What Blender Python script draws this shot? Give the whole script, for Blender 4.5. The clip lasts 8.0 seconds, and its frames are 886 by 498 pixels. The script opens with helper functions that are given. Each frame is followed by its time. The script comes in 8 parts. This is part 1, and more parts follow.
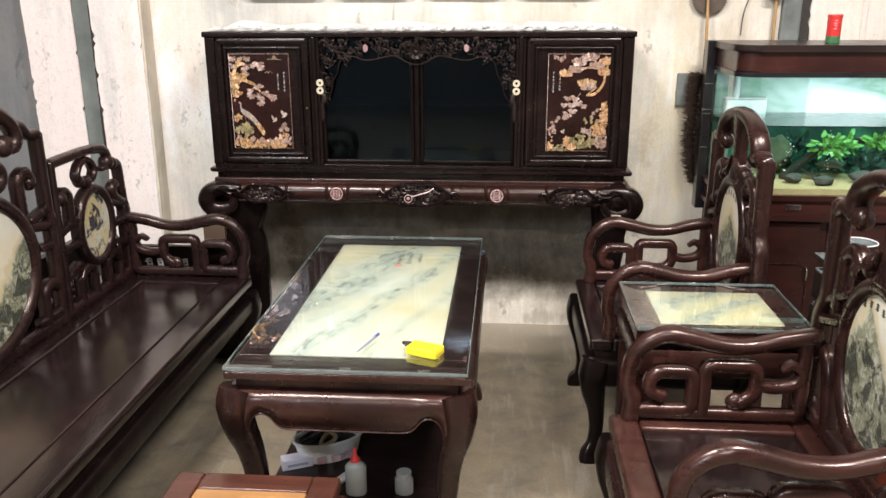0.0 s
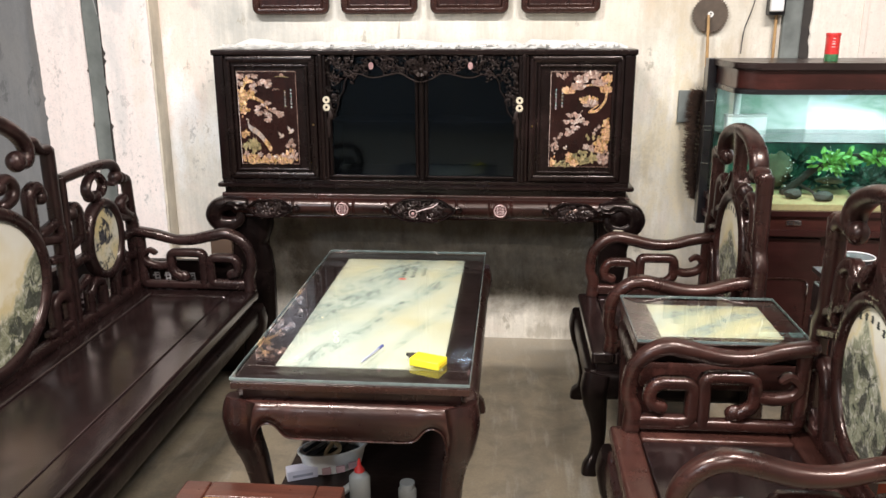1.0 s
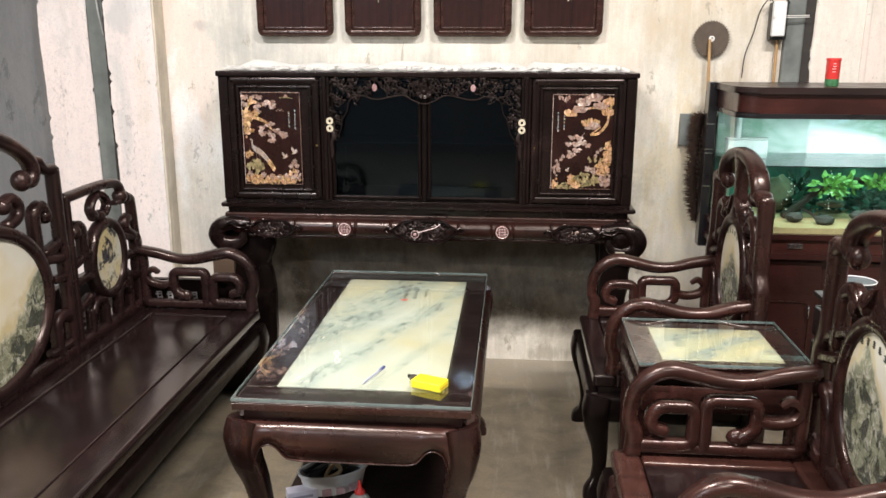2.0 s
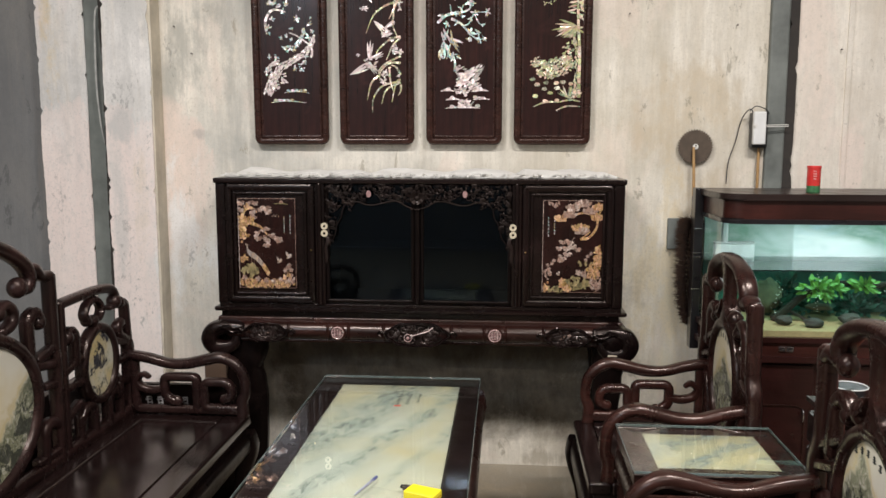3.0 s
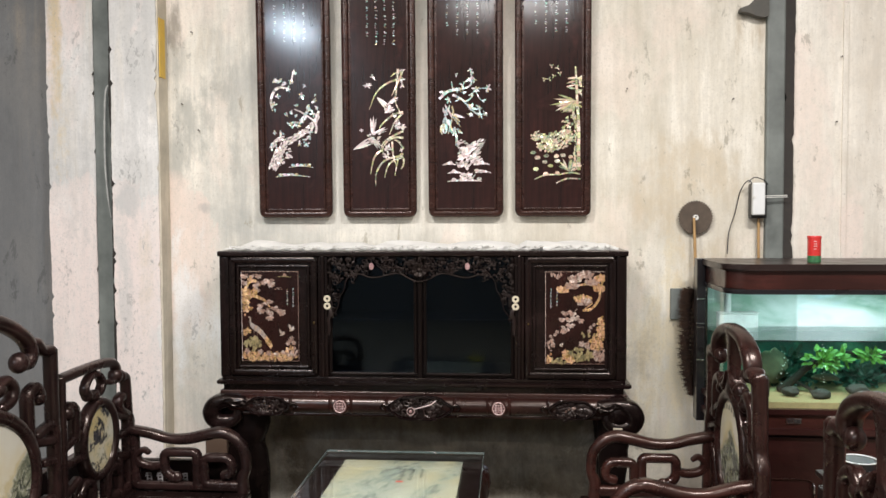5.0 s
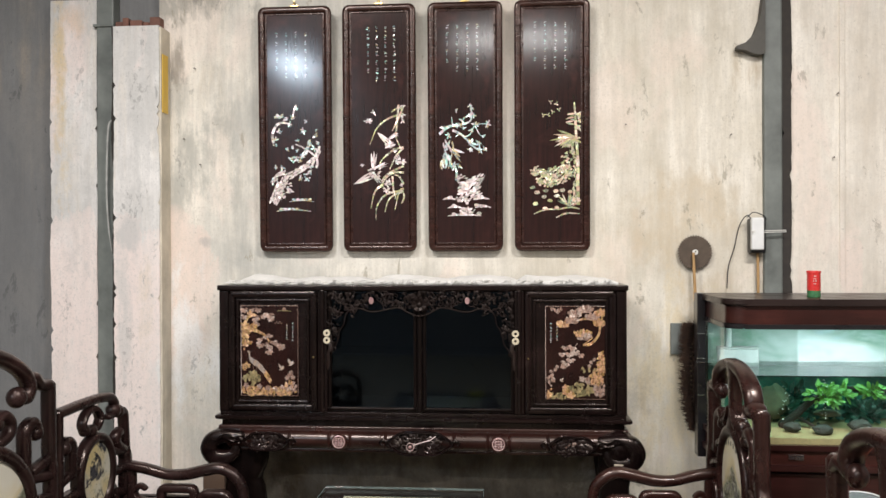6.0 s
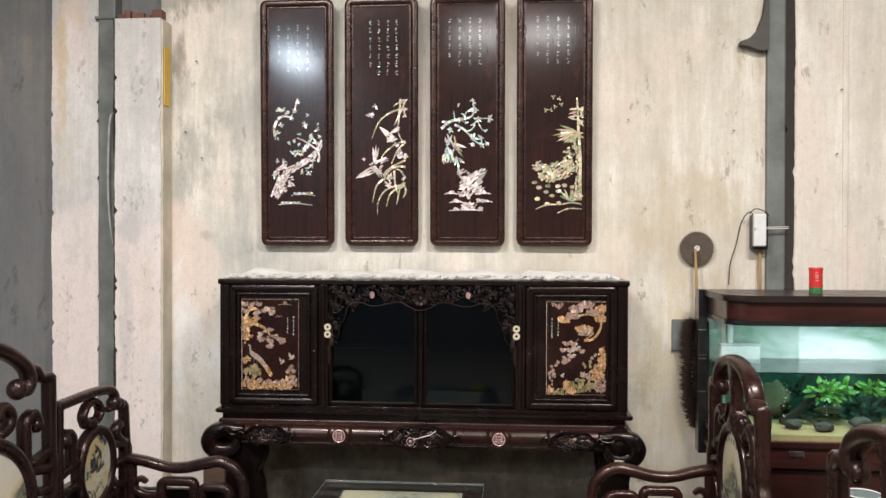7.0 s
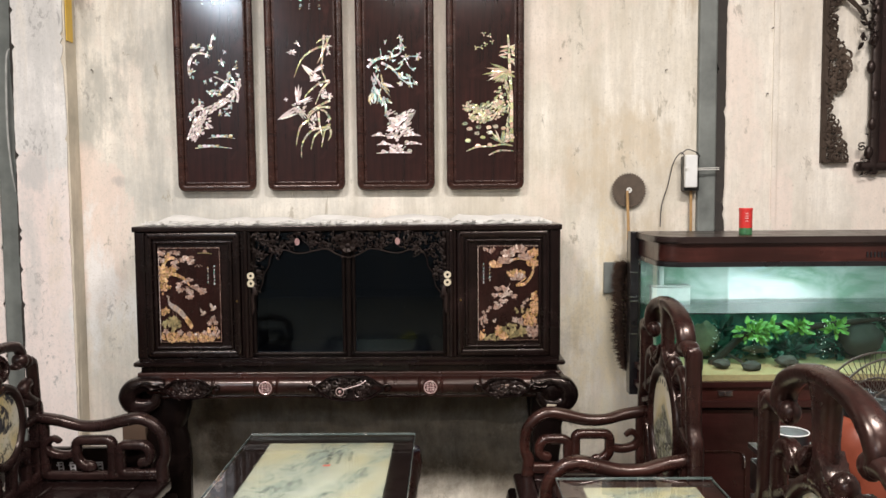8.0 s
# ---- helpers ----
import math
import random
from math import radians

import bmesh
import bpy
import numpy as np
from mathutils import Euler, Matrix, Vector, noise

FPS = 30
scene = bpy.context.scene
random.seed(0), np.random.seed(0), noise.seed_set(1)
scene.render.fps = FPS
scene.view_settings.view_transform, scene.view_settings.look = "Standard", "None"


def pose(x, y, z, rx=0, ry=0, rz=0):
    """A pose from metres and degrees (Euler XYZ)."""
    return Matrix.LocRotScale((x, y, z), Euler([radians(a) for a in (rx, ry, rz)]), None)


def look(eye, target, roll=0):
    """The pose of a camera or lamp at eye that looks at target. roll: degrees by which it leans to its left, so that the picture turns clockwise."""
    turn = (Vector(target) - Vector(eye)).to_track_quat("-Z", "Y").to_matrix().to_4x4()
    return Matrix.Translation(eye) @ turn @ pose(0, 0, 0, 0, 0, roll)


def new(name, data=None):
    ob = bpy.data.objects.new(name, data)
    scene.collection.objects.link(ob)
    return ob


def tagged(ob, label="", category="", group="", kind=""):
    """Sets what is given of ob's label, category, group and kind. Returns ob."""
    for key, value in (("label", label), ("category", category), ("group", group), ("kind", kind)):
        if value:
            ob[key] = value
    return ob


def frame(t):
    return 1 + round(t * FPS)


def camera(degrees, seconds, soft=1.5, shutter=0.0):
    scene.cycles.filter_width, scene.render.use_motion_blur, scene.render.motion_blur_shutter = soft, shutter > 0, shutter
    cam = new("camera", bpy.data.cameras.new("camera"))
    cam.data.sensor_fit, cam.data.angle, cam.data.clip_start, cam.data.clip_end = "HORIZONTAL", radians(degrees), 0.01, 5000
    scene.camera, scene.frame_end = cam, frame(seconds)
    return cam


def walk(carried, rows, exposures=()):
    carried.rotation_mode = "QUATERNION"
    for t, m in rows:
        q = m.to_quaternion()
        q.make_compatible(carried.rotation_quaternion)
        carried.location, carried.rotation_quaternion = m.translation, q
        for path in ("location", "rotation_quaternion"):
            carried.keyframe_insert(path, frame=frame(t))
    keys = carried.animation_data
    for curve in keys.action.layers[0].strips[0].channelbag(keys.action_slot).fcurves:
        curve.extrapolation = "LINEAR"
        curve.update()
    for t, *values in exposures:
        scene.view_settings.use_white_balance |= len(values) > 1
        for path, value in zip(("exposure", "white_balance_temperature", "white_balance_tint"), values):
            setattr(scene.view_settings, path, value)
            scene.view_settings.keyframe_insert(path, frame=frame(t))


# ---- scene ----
cam = camera(56.96, 8.0)
PATH = [
    (0, (0.312, -0.111, 1.467), (0.165, 1.800, 0.894), -0.22),
    (0.5, (0.320, -0.136, 1.469), (0.164, 1.780, 0.915), -0.30),
    (1, (0.321, -0.151, 1.470), (0.160, 1.770, 0.936), -0.23),
    (2.3, (0.317, -0.161, 1.488), (0.154, 1.784, 1.052), 0.3),
    (2.5, (0.315, -0.170, 1.499), (0.160, 1.787, 1.116), 0.32),
    (3, (0.320, -0.177, 1.510), (0.169, 1.801, 1.255), 0.08),
    (3.5, (0.323, -0.175, 1.517), (0.182, 1.810, 1.322), -0.09),
    (4, (0.324, -0.179, 1.515), (0.178, 1.809, 1.358), -0.15),
    (4.5, (0.327, -0.180, 1.518), (0.168, 1.809, 1.388), -0.08),
    (5, (0.333, -0.186, 1.520), (0.168, 1.805, 1.435), -0.29),
    (5.2, (0.328, -0.188, 1.522), (0.168, 1.805, 1.460), -0.4),
    (6.5, (0.337, -0.192, 1.523), (0.167, 1.801, 1.530), -0.07),
    (7, (0.333, -0.186, 1.520), (0.165, 1.807, 1.506), 0.12),
    (7.5, (0.336, -0.167, 1.516), (0.215, 1.828, 1.454), 0.37),
    (8, (0.349, -0.072, 1.503), (0.341, 1.922, 1.361), -0.40),
]
walk(cam, [(t, look(eye, target, roll)) for t, eye, target, roll in PATH],
     exposures=[(0.0, 0.73, 6450, 12.5), (1.2, 0.70, 6450, 12.5), (2.5, 0.38, 6500, 12), (3.0, 0.0, 6500, 11.5), (3.5, 0.25, 6450, 10.5), (4.0, 0.25, 6450, 10.5), (5.0, 0.31, 6400, 10.5), (6.5, 0.22, 6500, 11.5), (7.2, 0.22, 6550, 12), (8.0, 0.26, 6650, 13)])

# ---- how the place is laid out ----
# The wall and what stands along it are drawn in units of WALL_UNIT metres, counted from ORIGIN;
# the tables and chairs likewise in units of their own.
ORIGIN = Vector((0.325, -0.17, 1.5))
WALL_UNIT, TABLE_UNIT, CHAIR_UNIT, CORNER_UNIT = 0.872, 0.9725, 0.98, 0.85


def drawn(unit):
    return Matrix.Translation(ORIGIN) @ Matrix.Scale(unit, 4) @ Matrix.Translation(-ORIGIN)


def ground(unit):
    """The floor's height in those units."""
    return ORIGIN.z - ORIGIN.z / unit


# ---- light: dim daylight from outside, and the workshop's ceiling lamps ----
world = bpy.data.worlds.new("world")
scene.world = world
world.use_nodes = True
world.node_tree.nodes["Background"].inputs[0].default_value = (0.55, 0.65, 0.8, 1)
world.node_tree.nodes["Background"].inputs[1].default_value = 0.05


def ceiling_area(x, y, z, sx, sy, power, colour):
    d = bpy.data.lights.new("lamp_light", "AREA")
    d.shape, d.size, d.size_y, d.energy, d.color = "RECTANGLE", sx, sy, power, colour
    ob = new("lamp_light", d)
    ob.matrix_world = pose(x, y, z)
    return ob


# x, y, z, width, length, watts, colour
LAMPS = [
    (-2.57, -3.81, 3.65, 0.44, 1.48, 144, (0.74, 0.87, 1.0)),
    (0.35, -2.31, 3.65, 1.31, 0.22, 72, (1.0, 0.97, 0.94)),
    (1.57, 0.81, 3.65, 1.05, 0.22, 137, (0.985, 0.95, 0.93)),
    (-1.05, 0.81, 3.65, 1.05, 0.22, 129, (0.985, 0.95, 0.93)),
]
for lx, ly, lz, sx, sy, power, colour in LAMPS:
    ceiling_area(lx, ly, lz, sx, sy, power, colour)


# ---- materials ----
def mat(name):
    m = bpy.data.materials.new(name)
    m.use_nodes = True
    nt = m.node_tree
    b = nt.nodes["Principled BSDF"]
    return m, nt, b


def node(nt, kind, props=None, **ins):
    n = nt.nodes.new(kind)
    for k, v in (props or {}).items():
        if k == "operation":
            n.operation = v
        elif k == "blend_type":
            n.blend_type = v
        elif k == "data_type":
            n.data_type = v
        elif k == "feature":
            n.feature = v
        elif k == "wave_type":
            n.wave_type = v
        elif k == "noise_dimensions":
            n.noise_dimensions = v
    for k, v in ins.items():
        key = int(k[1:]) if k[0] == "i" and k[1:].isdigit() else k.replace("_", " ")
        if hasattr(v, "is_output"):
            nt.links.new(v, n.inputs[key])
        else:
            n.inputs[key].default_value = v
    return n


def coords(nt, scale=(1, 1, 1), rot=(0, 0, 0), loc=(0, 0, 0)):
    tc = nt.nodes.new("ShaderNodeTexCoord")
    mp = nt.nodes.new("ShaderNodeMapping")
    nt.links.new(tc.outputs["Object"], mp.inputs["Vector"])
    mp.inputs["Scale"].default_value = scale
    mp.inputs["Rotation"].default_value = rot
    mp.inputs["Location"].default_value = loc
    return mp.outputs[0]


def noise_tex(nt, vec, scale, detail=4.0, rough=0.55, dist=0.0):
    n = node(nt, "ShaderNodeTexNoise", Vector=vec, Scale=scale, Detail=detail, Roughness=rough, Distortion=dist)
    return n.outputs[0]


def ramp(nt, fac, stops):
    r = nt.nodes.new("ShaderNodeValToRGB")
    nt.links.new(fac, r.inputs[0])
    els = r.color_ramp.elements
    while len(els) < len(stops):
        els.new(0.5)
    for e, (p, c) in zip(els, stops):
        e.position = p
        e.color = (*c, 1) if len(c) == 3 else c
    return r.outputs[0]


def grey(v):
    return (v, v, v)


def mix(nt, fac, a, b, how="MIX"):
    n = nt.nodes.new("ShaderNodeMix")
    n.data_type, n.blend_type = "RGBA", how
    for sock, v in ((n.inputs[0], fac), (n.inputs[6], a), (n.inputs[7], b)):
        if hasattr(v, "is_output"):
            nt.links.new(v, sock)
        elif isinstance(v, tuple):
            sock.default_value = (*v, 1)
        else:
            sock.default_value = v
    return n.outputs[2]


def maths(nt, op, a, b=0.0, clamp=False):
    n = nt.nodes.new("ShaderNodeMath")
    n.operation, n.use_clamp = op, clamp
    for sock, v in ((n.inputs[0], a), (n.inputs[1], b)):
        if hasattr(v, "is_output"):
            nt.links.new(v, sock)
        else:
            sock.default_value = v
    return n.outputs[0]


def bump(nt, b, height, strength=0.2, dist=0.01):
    n = nt.nodes.new("ShaderNodeBump")
    n.inputs["Strength"].default_value, n.inputs["Distance"].default_value = strength, dist
    nt.links.new(height, n.inputs["Height"])
    nt.links.new(n.outputs[0], b.inputs["Normal"])


def wood(name, dark, light, axis="y", rough=(0.30, 0.52), coat=0.13, grain=1.0, spec=0.42, wear=0.45):
    """Polished dark hardwood, its grain along the axis; rubbed brown in places, hazed by handling."""
    m, nt, b = mat(name)
    s = {"x": (0.06, 1, 1), "y": (1, 0.06, 1), "z": (1, 1, 0.06)}[axis]
    v = coords(nt, s)
    fine = noise_tex(nt, v, 130, 5, 0.6, 0.4)
    streak = noise_tex(nt, v, 24, 3, 0.5, 1.2)
    big = noise_tex(nt, coords(nt), 3.2, 4, 0.6)
    both = maths(nt, "ADD", maths(nt, "MULTIPLY", fine, 0.45), maths(nt, "MULTIPLY", streak, 0.55))
    col = ramp(nt, both, [(0.34, dark), (0.66, light)])
    col = mix(nt, ramp(nt, big, [(0.35, grey(0)), (0.68, grey(0.75))]), col, tuple(0.5 * c for c in dark))
    rubbed = noise_tex(nt, coords(nt, (1, 1, 1), (0.7, 0.1, 0.4)), 6.0, 6, 0.62, 0.4)
    col = mix(nt, ramp(nt, rubbed, [(0.56, grey(0)), (0.70, grey(wear))]), col, tuple(1.7 * c + 0.003 for c in light))
    nt.links.new(col, b.inputs["Base Color"])
    smudge = noise_tex(nt, coords(nt, (1, 1, 1), (0.3, 0.2, 0.5)), 9, 6, 0.68)
    nt.links.new(ramp(nt, smudge, [(0.3, grey(rough[0])), (0.75, grey(rough[1]))]), b.inputs["Roughness"])
    b.inputs["Coat Weight"].default_value = coat
    b.inputs["Coat Roughness"].default_value = 0.18
    b.inputs["Specular IOR Level"].default_value = spec
    b.inputs["Specular Tint"].default_value = (1.0, 0.80, 0.69, 1)
    uneven = noise_tex(nt, coords(nt), 26, 4, 0.6)
    bump(nt, b, maths(nt, "ADD", both, maths(nt, "ADD", maths(nt, "MULTIPLY", noise_tex(nt, coords(nt), 14, 3), 2.0), uneven)), 0.18 * grain, 0.005)
    return m


DARK, MID = (0.0092, 0.0034, 0.0029), (0.038, 0.0118, 0.0086)
wood_x = wood("rosewood_x", (0.0138, 0.0056, 0.0047), (0.052, 0.0174, 0.0128), "x", (0.20, 0.40), 0.2, 1.0, 0.46)
wood_y = wood("rosewood_y", (0.0088, 0.0040, 0.0036), (0.033, 0.0114, 0.0090), "y", (0.20, 0.40), 0.16, 1.0, 0.40)
wood_z = wood("rosewood_z", (0.0088, 0.0040, 0.0036), (0.033, 0.0114, 0.0090), "z", (0.20, 0.40), 0.16, 1.0, 0.40)
bench_wood = wood("bench_wood", (0.0105, 0.0056, 0.0054), (0.031, 0.0140, 0.0126), "y", (0.20, 0.40), 0.16, 1.0, 0.40)
wood_seat = wood("rosewood_seat", (0.0066, 0.0040, 0.0038), (0.0165, 0.0082, 0.0075), "y", (0.12, 0.30), 0.40, 0.35, 0.34)
wood_brown = wood("rosewood_brown", (0.018, 0.0073, 0.0057), (0.054, 0.0200, 0.0146), "x", (0.16, 0.36), 0.22)
wood_black = wood("black_wood", (0.009, 0.0055, 0.0052), (0.021, 0.011, 0.010), "x", (0.25, 0.5), 0.2)
wood_carved = wood("carved_black_wood", (0.0045, 0.0028, 0.0027), (0.011, 0.0055, 0.0048), "x", (0.40, 0.55), 0.05, 1.0, 0.26)
wood_polish = wood("polished_rosewood", DARK, MID, "x", (0.24, 0.40), 0.28, 0.8, 0.45)
# near-black copy of the rosewood: shade on legs, aprons and frames put into colour
wood_shaded = wood("shaded_black_wood", (0.0035, 0.0024, 0.0023), (0.009, 0.0048, 0.0042), "z", (0.26, 0.42), 0.06, 0.8, 0.16)
cabinet_x = wood("cabinet_wood_x", (0.0036, 0.0021, 0.0021), (0.0115, 0.0050, 0.0046), "x", (0.16, 0.34), 0.2, 1.0, 0.34)
cabinet_z = wood("cabinet_wood_z", (0.0036, 0.0021, 0.0021), (0.0115, 0.0050, 0.0046), "z", (0.16, 0.34), 0.2, 1.0, 0.34)
wood_panel = wood("panel_wood", (0.0105, 0.0032, 0.0030), (0.038, 0.0105, 0.0084), "z", (0.42, 0.55), 1.0, 0.3, 0.12)
wood_panel.node_tree.nodes["Principled BSDF"].inputs["Coat Roughness"].default_value = 0.125
wood_inlay = wood("inlay_ground_wood", (0.0085, 0.0026, 0.0023), (0.024, 0.0066, 0.0052), "z", (0.2, 0.34), 0.3, 0.5, 0.35)
wood_dusty = wood("dusty_carved_wood", (0.030, 0.021, 0.016), (0.085, 0.062, 0.046), "z", (0.55, 0.75), 0.0, 1.0, 0.3)
wood_tank_dark = wood("dark_tank_veneer", (0.022, 0.0065, 0.006), (0.042, 0.012, 0.0105), "x", (0.26, 0.4), 0.25)
wood_lid = wood("dusty_dark_veneer", (0.014, 0.0085, 0.008), (0.030, 0.018, 0.016), "x", (0.28, 0.5), 0.2)
wood_tank = wood("tank_veneer", (0.030, 0.0085, 0.007), (0.060, 0.0165, 0.0125), "x", (0.26, 0.4), 0.25)


def plaster(name, base, grime, pink, seed, shade_and_dirt=False, patch=None, drip=(0.42, 0.33, 0.22), damp=0.0, left=None, marks=(), blush=0.65, specks=()):
    """Old lime-washed cement wall: brush streaks running down, grey damp, pinkish and ochre patches, chips."""
    m, nt, b = mat(name)
    v = coords(nt, (1, 1, 1), (0, 0, 0), (seed, seed * 0.7, 0))
    streaks = noise_tex(nt, coords(nt, (1, 1, 0.10), (0, 0, 0), (seed, 0, 0)), 16, 6, 0.65, 0.3)
    fine_st = noise_tex(nt, coords(nt, (1, 1, 0.06), (0, 0, 0), (seed, 3, 0)), 60, 4, 0.6)
    long_st = noise_tex(nt, coords(nt, (1, 1, 0.09), (0, 0, 0), (seed, 6, 0)), 8, 7, 0.7, 0.2)
    tall = coords(nt, (1, 1, 0.5), (0, 0, 0), (seed, seed * 0.7, 0))
    cloud = maths(nt, "ADD", maths(nt, "MULTIPLY", noise_tex(nt, v, 1.7, 9, 0.66, 0.25), 0.66), maths(nt, "MULTIPLY", long_st, 0.34))
    cloud2 = maths(nt, "ADD", maths(nt, "MULTIPLY", noise_tex(nt, tall, 6, 9, 0.72, 0.2), 0.62), maths(nt, "MULTIPLY", long_st, 0.38))
    spots = noise_tex(nt, v, 38, 3, 0.5)
    grain = noise_tex(nt, v, 210, 3, 0.6)
    col = ramp(nt, streaks, [(0.3, tuple(c * 0.86 for c in base)), (0.62, base)])
    col = mix(nt, ramp(nt, fine_st, [(0.36, grey(0.46)), (0.58, grey(0))]), col, tuple(c * 0.76 for c in base))
    stain, stain2 = grime, tuple(g * 0.85 for g in grime)
    if left:
        # the stains turn from grey damp on one side to ochre on the other
        sx = nt.nodes.new("ShaderNodeSeparateXYZ")
        nt.links.new(coords(nt), sx.inputs[0])
        side = ramp(nt, maths(nt, "ADD", maths(nt, "MULTIPLY", sx.outputs[0], 0.4), maths(nt, "ADD", 0.12, maths(nt, "MULTIPLY", cloud2, 0.6))), [(0.25, grey(0)), (0.75, grey(1))])
        stain = mix(nt, side, left, grime)
        stain2 = mix(nt, side, tuple(g * 0.78 for g in left), tuple(g * 0.85 for g in grime))
    col = mix(nt, ramp(nt, cloud, [(0.42 - damp, grey(0)), (0.64 - damp, grey(0.85))]), col, stain)
    col = mix(nt, ramp(nt, cloud2, [(0.48, grey(0)), (0.68, grey(0.7))]), col, stain2)
    run = noise_tex(nt, coords(nt, (1, 1, 0.16), (0, 0, 0), (seed + 3, 0, 1)), 5.5, 6, 0.68, 0.5)
    col = mix(nt, maths(nt, "MULTIPLY", ramp(nt, run, [(0.52, grey(0)), (0.68, grey(0.55))]), ramp(nt, cloud, [(0.35, grey(1)), (0.55, grey(0.15))])), col, drip)
    pk = noise_tex(nt, coords(nt, (1, 1, 0.6), (0, 0, 0), (seed + 9, 0, 4)), 1.9, 5, 0.6, 0.6)
    col = mix(nt, ramp(nt, pk, [(0.52, grey(0)), (0.60, grey(blush))]), col, pink)
    if patch:
        # a replastered area of another tint, with a hard uneven edge
        px, pz, pw, ph = patch
        sp = nt.nodes.new("ShaderNodeSeparateXYZ")
        nt.links.new(coords(nt), sp.inputs[0])
        ux = maths(nt, "DIVIDE", maths(nt, "ABSOLUTE", maths(nt, "SUBTRACT", sp.outputs[0], px)), pw)
        uz = maths(nt, "DIVIDE", maths(nt, "ABSOLUTE", maths(nt, "SUBTRACT", sp.outputs[2], pz)), ph)
        far = maths(nt, "ADD", maths(nt, "POWER", ux, 4.0), maths(nt, "POWER", uz, 4.0))
        inside = maths(nt, "ADD", maths(nt, "SUBTRACT", 1.0, far), maths(nt, "MULTIPLY", maths(nt, "SUBTRACT", cloud2, 0.5), 5.0))
        col = mix(nt, ramp(nt, inside, [(0.0, grey(0)), (0.10, grey(0.45)), (0.7, grey(0.85))]), col, mix(nt, streaks, tuple(c * 0.85 for c in pink), tuple(min(0.85, c * 1.08) for c in pink)))
    # stains of their own shape: place, half size, colour, strength
    for sx_, sz_, sw_, sh_, tone, amount in marks:
        sp = nt.nodes.new("ShaderNodeSeparateXYZ")
        nt.links.new(coords(nt), sp.inputs[0])
        ux = maths(nt, "DIVIDE", maths(nt, "SUBTRACT", sp.outputs[0], sx_), sw_)
        uz = maths(nt, "DIVIDE", maths(nt, "SUBTRACT", sp.outputs[2], sz_), sh_)
        far = maths(nt, "ADD", maths(nt, "MULTIPLY", ux, ux), maths(nt, "MULTIPLY", uz, uz))
        inside = maths(nt, "ADD", maths(nt, "SUBTRACT", 0.8, far), maths(nt, "MULTIPLY", maths(nt, "SUBTRACT", cloud2, 0.5), 9.0))
        col = mix(nt, ramp(nt, inside, [(0.0, grey(0)), (0.9, grey(amount))]), col, tone)
    # crisp dark mould: place and half size
    for sx_, sz_, sw_, sh_ in specks:
        sp = nt.nodes.new("ShaderNodeSeparateXYZ")
        nt.links.new(coords(nt), sp.inputs[0])
        ux = maths(nt, "DIVIDE", maths(nt, "SUBTRACT", sp.outputs[0], sx_), sw_)
        uz = maths(nt, "DIVIDE", maths(nt, "SUBTRACT", sp.outputs[2], sz_), sh_)
        near = maths(nt, "SUBTRACT", 1.0, maths(nt, "ADD", maths(nt, "MULTIPLY", ux, ux), maths(nt, "MULTIPLY", uz, uz)), True)
        grains = noise_tex(nt, coords(nt, (1, 1, 0.55), (0, 0, 0), (sx_, 2, sz_)), 34, 7, 0.72, 0.6)
        spot = ramp(nt, maths(nt, "ADD", grains, maths(nt, "MULTIPLY", near, 0.16)), [(0.69, grey(0)), (0.76, grey(0.42))])
        col = mix(nt, maths(nt, "MULTIPLY", spot, ramp(nt, near, [(0.0, grey(0)), (0.15, grey(1))])), col, (0.13, 0.125, 0.115))
    mott = noise_tex(nt, coords(nt, (1, 1, 0.6), (0, 0, 0), (seed, 1, 1)), 24, 8, 0.78, 0.1)
    col = mix(nt, ramp(nt, mott, [(0.36, grey(0.30)), (0.54, grey(0))]), col, tuple(c * 0.62 for c in base))
    col = mix(nt, ramp(nt, spots, [(0.69, grey(0)), (0.76, grey(0.4))]), col, tuple(g * 0.5 for g in grime))
    worn = noise_tex(nt, coords(nt, (1, 1, 0.45), (0, 0, 0), (seed + 1, 0, 2)), 8.5, 8, 0.74, 0.4)
    col = mix(nt, ramp(nt, worn, [(0.61, grey(0)), (0.645, grey(0.7))]), col, tuple(g * 0.62 for g in grime))
    fleck = noise_tex(nt, v, 90, 4, 0.6)
    col = mix(nt, ramp(nt, fleck, [(0.34, grey(0.32)), (0.47, grey(0))]), col, tuple(g * 0.9 for g in grime))
    if shade_and_dirt:
        # the cabinet's shade on the wall, put into the colour with blotchy dirt
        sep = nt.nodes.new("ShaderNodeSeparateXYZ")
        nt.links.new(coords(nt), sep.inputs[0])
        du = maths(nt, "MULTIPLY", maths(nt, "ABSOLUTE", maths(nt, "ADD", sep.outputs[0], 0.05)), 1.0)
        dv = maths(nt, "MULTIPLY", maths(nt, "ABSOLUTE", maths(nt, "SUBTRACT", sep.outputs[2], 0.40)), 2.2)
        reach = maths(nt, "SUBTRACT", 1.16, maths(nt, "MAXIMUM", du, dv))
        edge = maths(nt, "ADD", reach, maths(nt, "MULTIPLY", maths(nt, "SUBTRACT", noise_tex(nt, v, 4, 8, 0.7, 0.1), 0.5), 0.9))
        mottle = noise_tex(nt, coords(nt, (1, 1, 0.5)), 9, 8, 0.75, 0.1)
